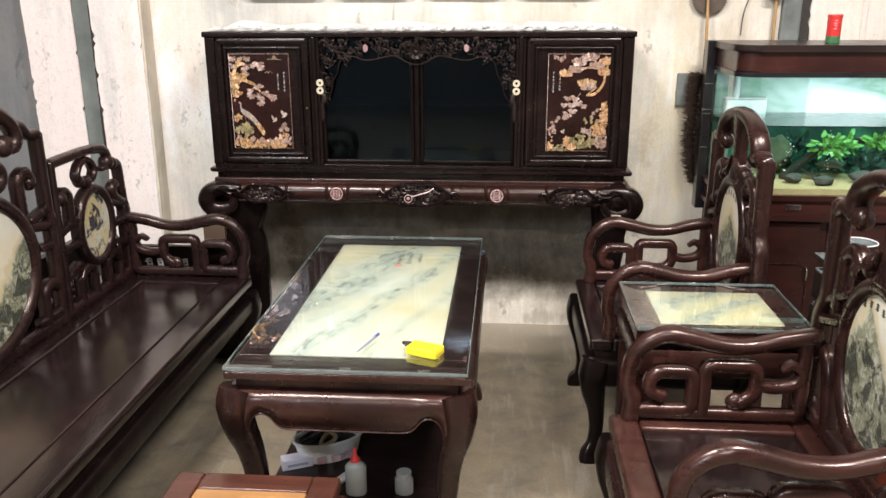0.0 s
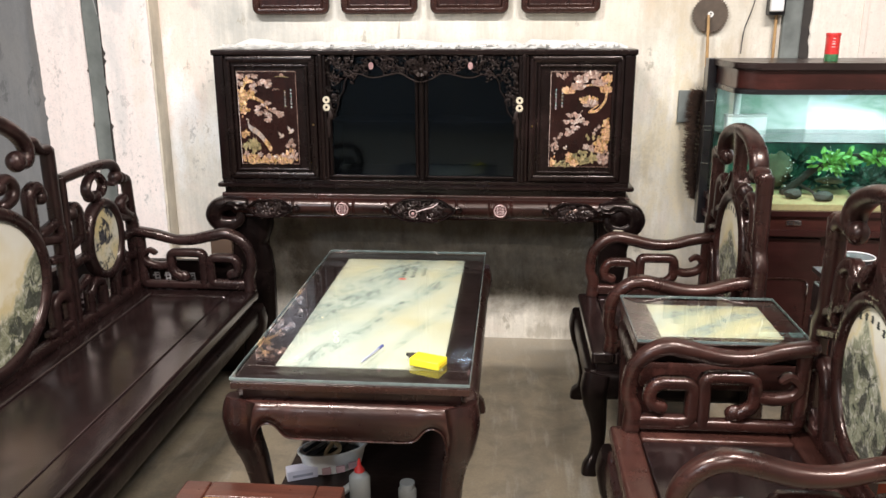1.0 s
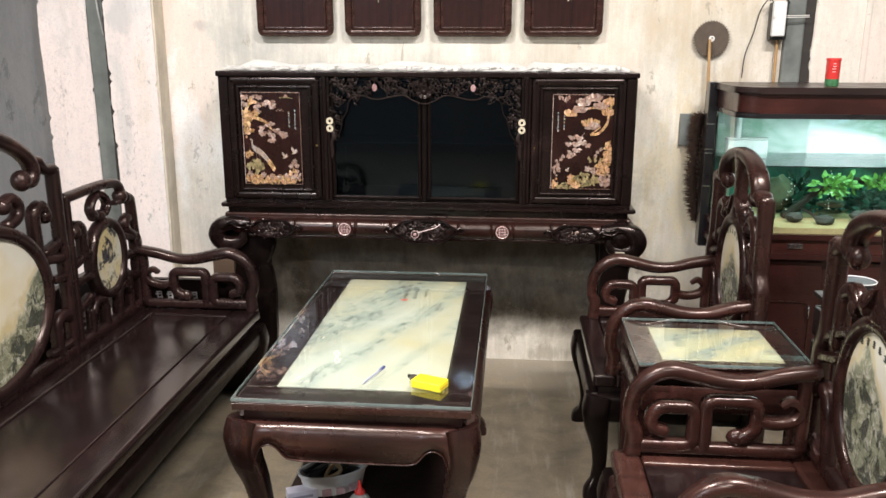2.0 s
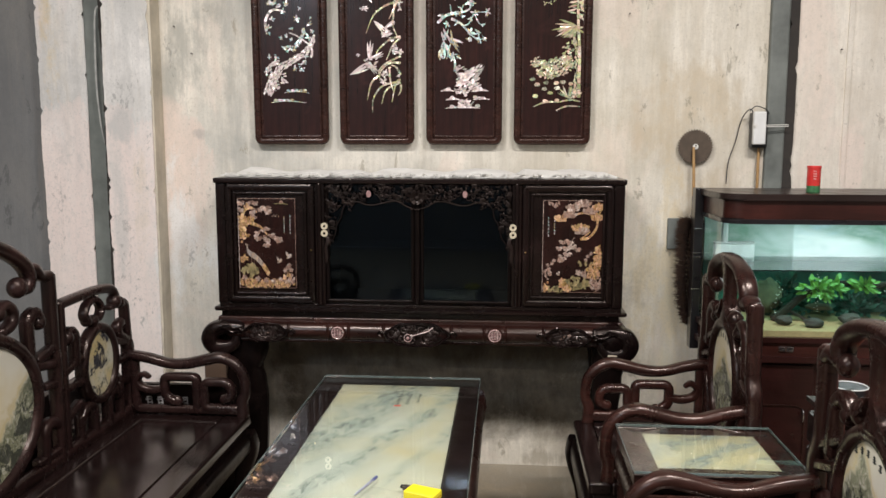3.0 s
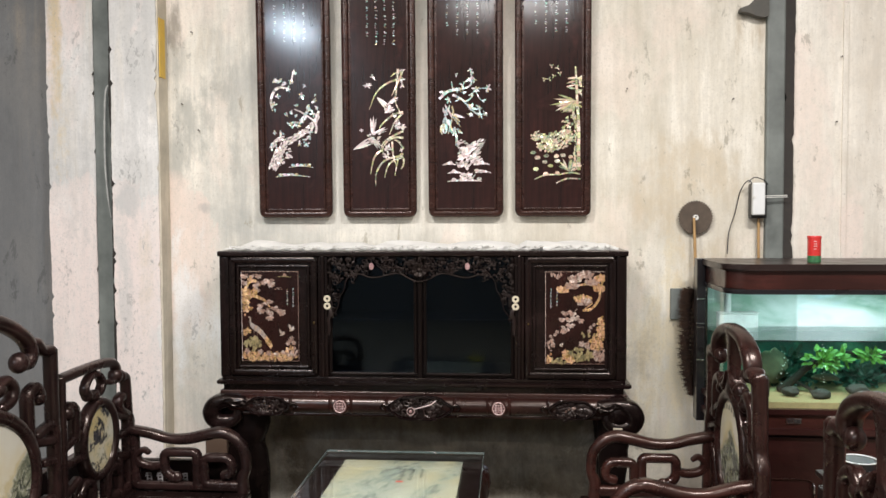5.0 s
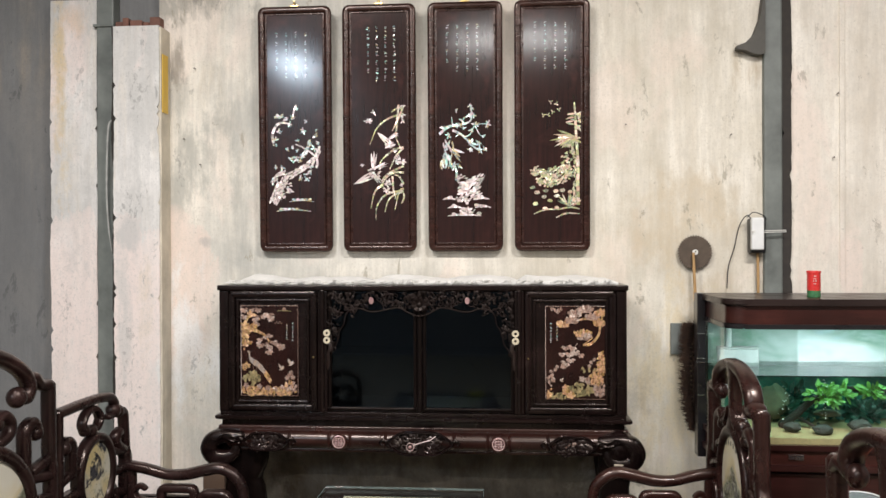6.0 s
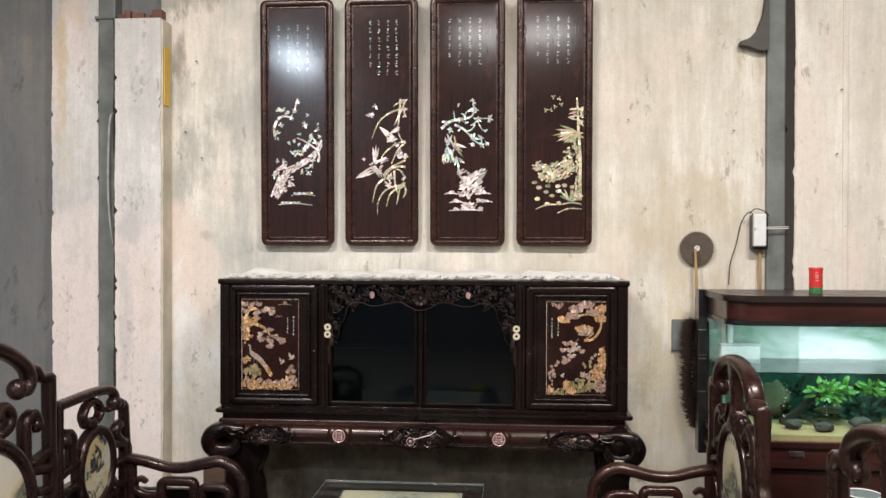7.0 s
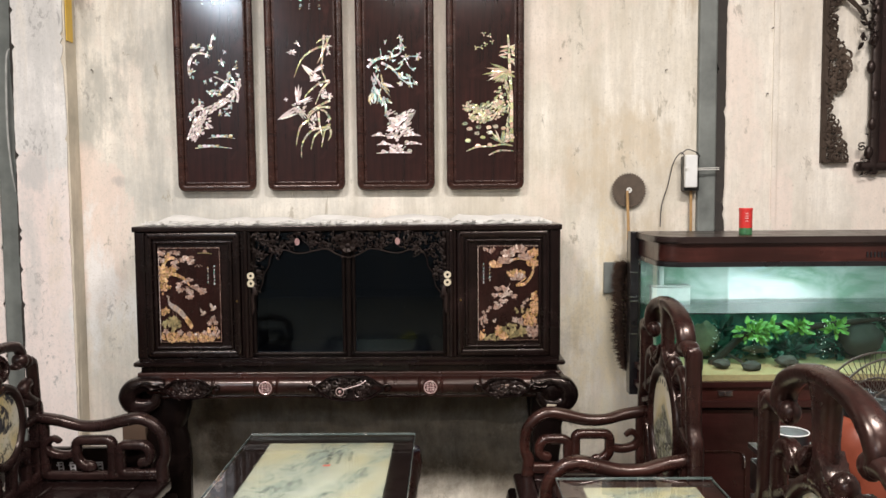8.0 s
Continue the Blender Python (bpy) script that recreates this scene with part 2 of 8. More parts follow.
        col = mix(nt, maths(nt, "MULTIPLY", ramp(nt, edge, [(0.05, grey(0)), (0.42, grey(0.96))]), ramp(nt, mottle, [(0.3, grey(0.84)), (0.6, grey(1))])), col, ramp(nt, noise_tex(nt, v, 3.4, 7, 0.68, 0.3), [(0.36, (0.050, 0.039, 0.025)), (0.52, (0.088, 0.068, 0.045)), (0.66, (0.160, 0.126, 0.086))]))
    nt.links.new(col, b.inputs["Base Color"])
    b.inputs["Roughness"].default_value = 0.85
    hgt = maths(nt, "ADD", maths(nt, "MULTIPLY", grain, 0.35), maths(nt, "ADD", cloud2, maths(nt, "MULTIPLY", fine_st, 0.4)))
    bump(nt, b, hgt, 0.35, 0.006)
    return m


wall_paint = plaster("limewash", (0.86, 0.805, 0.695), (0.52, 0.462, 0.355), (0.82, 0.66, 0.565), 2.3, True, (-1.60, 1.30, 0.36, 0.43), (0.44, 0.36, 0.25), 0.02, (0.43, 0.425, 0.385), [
    (-1.36, 0.95, 0.24, 0.55, (0.80, 0.80, 0.775), 0.75), (1.15, 0.85, 0.34, 0.55, (0.74, 0.63, 0.42), 0.7), (1.22, 1.66, 0.36, 0.30, (0.56, 0.44, 0.28), 0.4), (1.36, 1.15, 0.22, 0.34, (0.52, 0.41, 0.26), 0.4), (-1.29, 1.56, 0.08, 0.035, (0.34, 0.335, 0.32), 0.5), (0.53, -0.18, 0.11, 0.05, (0.30, 0.26, 0.20), 0.6),
    (-1.30, 2.0, 0.22, 0.35, (0.40, 0.39, 0.34), 0.65), (-1.46, 2.55, 0.05, 0.14, (0.24, 0.21, 0.17), 0.75), (-1.35, 2.84, 0.40, 0.12, (0.30, 0.28, 0.235), 0.7), (1.54, 2.44, 0.09, 0.14, (0.42, 0.32, 0.20), 0.6)], 0.3,
    specks=[(-1.37, 0.86, 0.08, 0.30), (-1.28, 1.22, 0.06, 0.14), (-1.40, 2.40, 0.12, 0.16), (-1.30, 2.86, 0.25, 0.10), (-1.45, 1.95, 0.08, 0.2)])
wall_paint_left = plaster("limewash_pink", (0.85, 0.82, 0.775), (0.46, 0.45, 0.425), (0.83, 0.69, 0.63), 7.1, False, (-1.90, 0.92, 0.50, 0.80), (0.55, 0.45, 0.28), 0.06, None, [(-2.12, 2.45, 0.05, 0.75, (0.62, 0.48, 0.26), 0.75), (-1.66, 1.62, 0.10, 0.10, (0.46, 0.46, 0.44), 0.7), (-1.72, 1.1, 0.05, 0.5, (0.52, 0.51, 0.48), 0.6), (-1.60, 2.2, 0.06, 0.5, (0.55, 0.54, 0.51), 0.6), (-2.02, 1.5, 0.10, 0.16, (0.52, 0.50, 0.47), 0.6), (-2.05, 2.78, 0.12, 0.10, (0.66, 0.50, 0.36), 0.6), (-2.10, 1.95, 0.07, 0.25, (0.66, 0.54, 0.34), 0.6), (-1.58, 1.2, 0.05, 0.4, (0.60, 0.52, 0.40), 0.5), (-1.67, 2.52, 0.10, 0.14, (0.60, 0.58, 0.54), 0.6)],
    specks=[(-1.66, 1.75, 0.14, 0.20), (-1.70, 0.95, 0.10, 0.45), (-1.62, 2.35, 0.10, 0.25), (-2.0, 2.5, 0.10, 0.3), (-2.08, 1.2, 0.08, 0.3)])
wall_paint_right = plaster("limewash_right", (0.87, 0.815, 0.715), (0.62, 0.55, 0.45), (0.78, 0.66, 0.57), 4.4, False, (2.05, 1.42, 0.06, 0.14))
cement_grey = plaster("cement_render", (0.20, 0.20, 0.195), (0.15, 0.15, 0.148), (0.19, 0.185, 0.175), 5.5)


def floor_material():
    m, nt, b = mat("worn_concrete")
    v = coords(nt)
    a = noise_tex(nt, v, 1.3, 6, 0.6, 0.6)
    c = noise_tex(nt, v, 6.5, 6, 0.65, 0.3)
    g = noise_tex(nt, v, 120, 4, 0.6)
    sc = noise_tex(nt, coords(nt, (1, 0.15, 1), (0, 0, 0.4)), 18, 4, 0.6)
    col = ramp(nt, a, [(0.3, (0.172, 0.136, 0.090)), (0.7, (0.298, 0.242, 0.163))])
    col = mix(nt, ramp(nt, c, [(0.42, grey(0)), (0.68, grey(0.8))]), col, (0.115, 0.097, 0.072))
    col = mix(nt, ramp(nt, sc, [(0.54, grey(0)), (0.68, grey(0.4))]), col, (0.40, 0.37, 0.31))
    # paler band along the wall: the light falling there, put into the colour
    sp = nt.nodes.new("ShaderNodeSeparateXYZ")
    nt.links.new(v, sp.inputs[0])
    lit_band = maths(nt, "ADD", maths(nt, "SUBTRACT", sp.outputs[1], 3.22), maths(nt, "MULTIPLY", maths(nt, "SUBTRACT", c, 0.5), 0.9))
    col = mix(nt, ramp(nt, lit_band, [(0.0, grey(0)), (0.30, grey(0.7))]), col, (0.34, 0.30, 0.235))
    col = mix(nt, ramp(nt, g, [(0.4, grey(0.25)), (0.6, grey(0))]), col, (0.12, 0.105, 0.08))
    nt.links.new(col, b.inputs["Base Color"])
    nt.links.new(ramp(nt, c, [(0.3, grey(0.38)), (0.7, grey(0.65))]), b.inputs["Roughness"])
    bump(nt, b, maths(nt, "ADD", c, maths(nt, "MULTIPLY", g, 0.3)), 0.15, 0.004)
    return m


floor_mat = floor_material()


def plain(name, colour, rough=0.5, metal=0.0, var=0.25, scale=20.0, coat=0.0, relief=0.05):
    m, nt, b = mat(name)
    n1 = noise_tex(nt, coords(nt), scale, 5, 0.6)
    col = ramp(nt, n1, [(0.3, tuple(c * (1 - var) for c in colour)), (0.7, colour)])
    nt.links.new(col, b.inputs["Base Color"])
    nt.links.new(ramp(nt, n1, [(0.3, grey(rough * 0.85)), (0.7, grey(min(1, rough * 1.15)))]), b.inputs["Roughness"])
    b.inputs["Metallic"].default_value = metal
    b.inputs["Coat Weight"].default_value = coat
    if relief:
        bump(nt, b, noise_tex(nt, coords(nt), scale * 4, 3), relief, 0.003)
    return m


steel_paint = plain("grey_steel_paint", (0.19, 0.205, 0.185), 0.55, 0, 0.45, 7)
white_plastic = plain("white_plastic", (0.75, 0.75, 0.72), 0.4, 0, 0.12, 12)
black_plastic = plain("black_plastic", (0.012, 0.012, 0.013), 0.35, 0, 0.3)
yellow_card = plain("yellow_packet", (0.85, 0.72, 0.02), 0.35, 0, 0.06, 6, 0.3, 0)
yellow_tape = plain("yellow_tape", (0.72, 0.46, 0.06), 0.5, 0, 0.2, 14)
red_paint = plain("red_tin", (0.62, 0.035, 0.03), 0.3, 0, 0.15, 18, 0.4)
green_paint = plain("green_tin", (0.06, 0.20, 0.08), 0.35, 0, 0.5, 60, 0.3)
brass = plain("brass", (0.80, 0.58, 0.22), 0.3, 1.0, 0.2, 30)
steel = plain("worn_steel", (0.16, 0.14, 0.12), 0.45, 0.8, 0.4, 25)
rusty_steel = plain("rusty_steel", (0.125, 0.092, 0.066), 0.6, 0.35, 0.45, 18)
bamboo = plain("cane", (0.45, 0.27, 0.11), 0.5, 0, 0.3, 30)
coir = plain("coir", (0.070, 0.034, 0.018), 0.9, 0, 0.75, 40)
fleece = plain("white_foam_sheet", (0.74, 0.72, 0.67), 0.85, 0, 0.18, 9, 0, 0.15)
brick_red = plain("old_brick", (0.22, 0.105, 0.075), 0.9, 0, 0.45, 14)
bone = plain("bone", (0.64, 0.56, 0.40), 0.35, 0, 0.3, 60)
paper = plain("paper", (0.74, 0.72, 0.66), 0.7, 0, 0.1)
ink = plain("ink", (0.03, 0.035, 0.03), 0.6, 0, 0.2)
seal_red = plain("seal_red", (0.5, 0.06, 0.04), 0.6, 0, 0.2)
orange_plastic = plain("orange_plastic", (0.19, 0.042, 0.020), 0.4, 0, 0.2)
cardboard = plain("cardboard", (0.085, 0.050, 0.030), 0.8, 0, 0.2)
cement_pale = plain("pale_cable_sheath", (0.42, 0.42, 0.39), 0.6, 0, 0.4, 18)
ochre_plaster = plain("ochre_plaster", (0.66, 0.59, 0.47), 0.85, 0, 0.4, 5)
rusty_plate = plain("rusty_plate", (0.095, 0.088, 0.074), 0.7, 0, 0.5, 12)
dark_gap = plain("mortar_gap", (0.045, 0.038, 0.032), 0.95, 0, 0.5, 30)


def marble(name, base, across, bands, seed, tint=(0.30, 0.37, 0.37), dark=(0.10, 0.135, 0.145)):
    """Pale polished stone; each band (place across, half width, weight) is a drifting vein of mist and fine dark flecks."""
    m, nt, b = mat(name)
    n = Vector((across[0], across[1], 0)).normalized()
    ang = math.atan2(n.y, n.x)
    v = coords(nt, (1, 1, 1), (0, 0, 0), (seed, seed, seed))
    # along the vein: stretched copies of the place
    turned = coords(nt, (1, 1, 1), (0, 0, -ang))
    sep = nt.nodes.new("ShaderNodeSeparateXYZ")
    nt.links.new(turned, sep.inputs[0])
    st = nt.nodes.new("ShaderNodeMapping")
    nt.links.new(turned, st.inputs["Vector"])
    st.inputs["Scale"].default_value = (1, 0.28, 1)
    st.inputs["Location"].default_value = (seed, 0, 0)
    wander = noise_tex(nt, st.outputs[0], 9, 7, 0.68, 0.6)
    haze = noise_tex(nt, v, 11, 7, 0.68, 0.7)
    thin = noise_tex(nt, st.outputs[0], 62, 7, 0.72, 0.9)
    big = noise_tex(nt, v, 3.2, 4, 0.55, 0.3)
    where = maths(nt, "ADD", sep.outputs[0], maths(nt, "MULTIPLY", maths(nt, "SUBTRACT", wander, 0.5), 0.20))
    total = None
    for place, half, weight in bands:
        d = maths(nt, "DIVIDE", maths(nt, "ABSOLUTE", maths(nt, "SUBTRACT", where, place)), half)
        w = maths(nt, "MULTIPLY", maths(nt, "SUBTRACT", 1.0, d, True), weight)
        total = w if total is None else maths(nt, "MAXIMUM", total, w)
    col = ramp(nt, big, [(0.35, base), (0.72, (base[0] * 0.92, base[1] * 0.80, base[2] * 0.58))])
    col = mix(nt, ramp(nt, noise_tex(nt, st.outputs[0], 9, 5, 0.6), [(0.55, grey(0)), (0.75, grey(0.35))]), col, (base[0] * 0.80, base[1] * 0.66, base[2] * 0.44))
    mist = maths(nt, "MULTIPLY", total, ramp(nt, haze, [(0.30, grey(0)), (0.66, grey(1))]))
    col = mix(nt, ramp(nt, noise_tex(nt, v, 6, 6, 0.65, 0.5), [(0.46, grey(0)), (0.72, grey(0.45))]), col, tuple(0.5 * (a + e) for a, e in zip(base, tint)))
    col = mix(nt, maths(nt, "MULTIPLY", mist, 1.25, True), col, tint)
    flecks = maths(nt, "MULTIPLY", ramp(nt, thin, [(0.50, grey(0)), (0.57, grey(1))]), ramp(nt, mist, [(0.20, grey(0)), (0.55, grey(0.6))]))
    col = mix(nt, flecks, col, dark)
    nt.links.new(col, b.inputs["Base Color"])
    b.inputs["Roughness"].default_value = 0.2
    b.inputs["Coat Weight"].default_value = 0.2
    return m


table_marble = marble("table_marble", (0.44, 0.438, 0.372), (0.931, -0.364), [(0.055, 0.065, 1.0), (-0.145, 0.14, 1.0), (0.215, 0.03, 0.55)], 1.7, (0.265, 0.295, 0.262), (0.075, 0.088, 0.080))
side_marble = marble("side_marble", (0.42, 0.40, 0.28), (0.62, -0.78), [(0.02, 0.05, 1.0), (-0.09, 0.07, 0.9), (0.14, 0.03, 0.6)], 4.2, (0.22, 0.26, 0.25), (0.07, 0.09, 0.09))


def landscape_stone(name, seed, level, tone=(0.10, 0.125, 0.07), peak=0.9, middle=0.0, wild=2.2):
    """A dreamstone: cream slab whose lower half drifts into mossy green and black mottling."""
    m, nt, b = mat(name)
    v = coords(nt, (1, 1, 1), (0, 0, 0), (seed, seed * 1.3, seed * 0.6))
    sep = nt.nodes.new("ShaderNodeSeparateXYZ")
    nt.links.new(coords(nt), sep.inputs[0])
    n1 = noise_tex(nt, v, 7, 6, 0.62, 0.6)
    n2 = noise_tex(nt, v, 34, 7, 0.74, 0.9)
    slope = maths(nt, "MULTIPLY", maths(nt, "ABSOLUTE", maths(nt, "SUBTRACT", sep.outputs[1], middle)), peak)
    rise = maths(nt, "SUBTRACT", maths(nt, "SUBTRACT", level, slope), sep.outputs[2])
    hill = maths(nt, "ADD", maths(nt, "MULTIPLY", rise, 10.0), maths(nt, "ADD", 0.45, maths(nt, "MULTIPLY", maths(nt, "SUBTRACT", n1, 0.5), wild)))
    col = ramp(nt, noise_tex(nt, v, 4, 3), [(0.4, (0.73, 0.69, 0.57)), (0.68, (0.66, 0.55, 0.32))])
    # a tawny rim drifts above the hills
    col = mix(nt, ramp(nt, hill, [(0.02, grey(0)), (0.30, grey(0.7)), (0.5, grey(0.2))]), col, (0.56, 0.45, 0.22))
    col = mix(nt, ramp(nt, hill, [(0.35, grey(0)), (0.6, grey(0.85))]), col, ramp(nt, n2, [(0.38, tone), (0.50, (0.20, 0.215, 0.13)), (0.62, (0.52, 0.51, 0.42))]))
    blk = maths(nt, "MULTIPLY", ramp(nt, noise_tex(nt, v, 19, 6, 0.72, 0.6), [(0.47, grey(0)), (0.54, grey(1))]), ramp(nt, hill, [(0.45, grey(0)), (0.9, grey(1))]))
    col = mix(nt, maths(nt, "MULTIPLY", blk, 0.85), col, (0.03, 0.035, 0.03))
    nt.links.new(col, b.inputs["Base Color"])
    b.inputs["Roughness"].default_value = 0.25
    b.inputs["Coat Weight"].default_value = 0.3
    return m


stone_a = landscape_stone("dreamstone_a", 3.1, 0.76)
stone_b = landscape_stone("dreamstone_b", 8.4, 0.832, (0.10, 0.125, 0.07), 1.1, 0.055)


def blotched_stone(name, seed):
    """Cream slab broken by hard blue-black islands, with rust and moss tints between them."""
    m, nt, b = mat(name)
    v = coords(nt, (1, 1, 1), (0, 0, 0), (seed, seed * 1.3, seed * 0.6))
    n1 = noise_tex(nt, v, 13, 6, 0.66, 0.5)
    n2 = noise_tex(nt, v, 40, 5, 0.65, 0.6)
    col = ramp(nt, noise_tex(nt, v, 7, 4), [(0.38, (0.62, 0.60, 0.50)), (0.62, (0.62, 0.50, 0.25))])
    col = mix(nt, ramp(nt, n2, [(0.52, grey(0)), (0.66, grey(0.7))]), col, (0.30, 0.32, 0.22))
    col = mix(nt, ramp(nt, n1, [(0.55, grey(0)), (0.60, grey(0.95))]), col, (0.022, 0.026, 0.040))
    col = mix(nt, ramp(nt, noise_tex(nt, v, 24, 5, 0.7, 0.5), [(0.60, grey(0)), (0.66, grey(0.9))]), col, (0.045, 0.05, 0.045))
    nt.links.new(col, b.inputs["Base Color"])
    b.inputs["Roughness"].default_value = 0.25
    b.inputs["Coat Weight"].default_value = 0.3
    return m


stone_c = blotched_stone("dreamstone_c", 5.7)
stone_d = landscape_stone("dreamstone_d", 1.2, 0.58, (0.10, 0.12, 0.07), -0.7, 0.0, 2.5)


def pearl(name, stops, rough=0.25, metal=0.3):
    """Mother-of-pearl: each cut piece its own tint, with an iridescent drift inside it."""
    m, nt, b = mat(name)
    geo = nt.nodes.new("ShaderNodeNewGeometry")
    n1 = noise_tex(nt, coords(nt), 75, 4, 0.6, 1.5)
    f = maths(nt, "FRACT", maths(nt, "ADD", maths(nt, "MULTIPLY", geo.outputs["Random Per Island"], 1.0), maths(nt, "MULTIPLY", n1, 1.3)))
    nt.links.new(ramp(nt, f, stops), b.inputs["Base Color"])
    b.inputs["Roughness"].default_value = rough
    b.inputs["Metallic"].default_value = metal
    b.inputs["Coat Weight"].default_value = 0.4
    # every piece is laid at a slightly different slant, and its face is wavy
    wn = node(nt, "ShaderNodeTexWhiteNoise", {"noise_dimensions": "1D"}, W=geo.outputs["Random Per Island"])
    wav = node(nt, "ShaderNodeTexNoise", Vector=coords(nt), Scale=120.0, Detail=3.0)
    slant = nt.nodes.new("ShaderNodeVectorMath")
    slant.operation = "ADD"
    nt.links.new(wn.outputs["Color"], slant.inputs[0])
    nt.links.new(wav.outputs["Color"], slant.inputs[1])
    off = nt.nodes.new("ShaderNodeVectorMath")
    off.operation = "MULTIPLY_ADD"
    nt.links.new(slant.outputs[0], off.inputs[0])
    off.inputs[1].default_value = (0.42, 0.42, 0.42)
    off.inputs[2].default_value = (-0.42, -0.42, -0.42)
    tilt = nt.nodes.new("ShaderNodeVectorMath")
    tilt.operation = "ADD"
    nt.links.new(geo.outputs["Normal"], tilt.inputs[0])
    nt.links.new(off.outputs[0], tilt.inputs[1])
    unit = nt.nodes.new("ShaderNodeVectorMath")
    unit.operation = "NORMALIZE"
    nt.links.new(tilt.outputs[0], unit.inputs[0])
    nt.links.new(unit.outputs[0], b.inputs["Normal"])
    return m


pearl_cool = pearl("pearl_cool", [(0.0, (0.90, 0.90, 0.87)), (0.15, (0.74, 0.38, 0.46)), (0.28, (0.72, 0.86, 0.80)), (0.42, (0.13, 0.56, 0.42)), (0.54, (0.92, 0.90, 0.84)), (0.66, (0.86, 0.64, 0.26)), (0.78, (0.09, 0.065, 0.07)), (0.88, (0.32, 0.56, 0.64)), (1.0, (0.90, 0.90, 0.88))])
pearl_bird = pearl("pearl_bird", [(0.0, (0.50, 0.40, 0.32)), (0.2, (0.30, 0.26, 0.25)), (0.4, (0.62, 0.50, 0.40)), (0.6, (0.16, 0.12, 0.11)), (0.8, (0.60, 0.42, 0.28)), (1.0, (0.40, 0.34, 0.31))])
pearl_blush = pearl("pearl_blush", [(0.0, (0.84, 0.58, 0.58)), (0.16, (0.93, 0.86, 0.80)), (0.32, (0.74, 0.48, 0.56)), (0.46, (0.90, 0.78, 0.56)), (0.60, (0.62, 0.72, 0.66)), (0.72, (0.16, 0.09, 0.10)), (0.84, (0.88, 0.70, 0.66)), (1.0, (0.92, 0.84, 0.82))])
pearl_gilt = pearl("pearl_gilt", [(0.0, (0.86, 0.66, 0.30)), (0.16, (0.20, 0.34, 0.14)), (0.32, (0.92, 0.82, 0.58)), (0.48, (0.66, 0.28, 0.22)), (0.62, (0.94, 0.88, 0.70)), (0.78, (0.10, 0.06, 0.04)), (0.9, (0.30, 0.50, 0.34)), (1.0, (0.84, 0.68, 0.34))])
pearl_warm = pearl("pearl_warm", [(0.0, (0.80, 0.40, 0.16)), (0.18, (0.14, 0.06, 0.03)), (0.34, (0.86, 0.52, 0.30)), (0.5, (0.56, 0.34, 0.09)), (0.62, (0.08, 0.04, 0.025)), (0.76, (0.92, 0.62, 0.28)), (0.9, (0.50, 0.22, 0.16)), (1.0, (0.92, 0.66, 0.46))], 0.3, 0.45)
pearl_rose = pearl("pearl_rose", [(0.0, (0.50, 0.30, 0.22)), (0.18, (0.10, 0.06, 0.05)), (0.34, (0.60, 0.40, 0.31)), (0.48, (0.24, 0.17, 0.15)), (0.60, (0.82, 0.66, 0.54)), (0.72, (0.16, 0.09, 0.07)), (0.86, (0.58, 0.36, 0.26)), (1.0, (0.34, 0.22, 0.18))], 0.3, 0.4)
pearl_moss = pearl("pearl_moss", [(0.0, (0.42, 0.33, 0.15)), (0.3, (0.10, 0.09, 0.045)), (0.6, (0.50, 0.37, 0.18)), (1.0, (0.26, 0.23, 0.11))], 0.3, 0.4)
pearl_pink = pearl("pearl_pink", [(0.0, (0.72, 0.46, 0.42)), (0.35, (0.36, 0.20, 0.20)), (0.6, (0.66, 0.42, 0.40)), (1.0, (0.78, 0.66, 0.60))])


def pane_glass(name, tint, gloss_rough=0.0, ior=1.5, gloss=(1, 1, 1)):
    """A clear sheet: what is behind shows through, and the surface mirrors by Fresnel."""
    m = bpy.data.materials.new(name)
    m.use_nodes = True
    nt = m.node_tree
    nt.nodes.clear()
    out = nt.nodes.new("ShaderNodeOutputMaterial")
    tr = node(nt, "ShaderNodeBsdfTransparent", Color=(*tint, 1))
    gl = node(nt, "ShaderNodeBsdfGlossy", Color=(*gloss, 1), Roughness=gloss_rough)
    fr = node(nt, "ShaderNodeFresnel", IOR=ior)
    ms = nt.nodes.new("ShaderNodeMixShader")
    nt.links.new(fr.outputs[0], ms.inputs[0])
    nt.links.new(tr.outputs[0], ms.inputs[1])
    nt.links.new(gl.outputs[0], ms.inputs[2])
    nt.links.new(ms.outputs[0], out.inputs[0])
    return m


clear_glass = pane_glass("clear_glass", (0.93, 0.97, 0.95), 0.012, 2.15)
glass_edge = plain("glass_edge", (0.17, 0.215, 0.20), 0.2, 0, 0.4, 30, 0.4, 0)
tank_glass = pane_glass("tank_glass", (0.90, 0.97, 0.95))
cab_glass = pane_glass("cabinet_glass", (0.16, 0.22, 0.30), 0.06, 1.42, (0.72, 0.88, 1.0))
glass_under = pane_glass("glass_underside", (0.98, 1.0, 0.99), 0.0, 1.0001)
water_top = pane_glass("water_surface", (0.58, 0.80, 0.75), 0.03, 1.33)


# ---- mesh helpers ----
def soft_normals(bm, limit=50):
    """Area-weighted normals, one a corner, so that flat faces stay flat beside their rounded edges."""
    bm.normal_update()
    least = math.cos(radians(limit))
    area = {f: f.calc_area() for f in bm.faces}
    out = []
    for f in bm.faces:
        fn = f.normal
        for v in f.verts:
            n = Vector((0, 0, 0))
            for g in v.link_faces:
                if g.normal.dot(fn) > least:
                    n += g.normal * area[g]
            out.append(n.normalized() if n.length > 1e-12 else fn.copy())
    return out


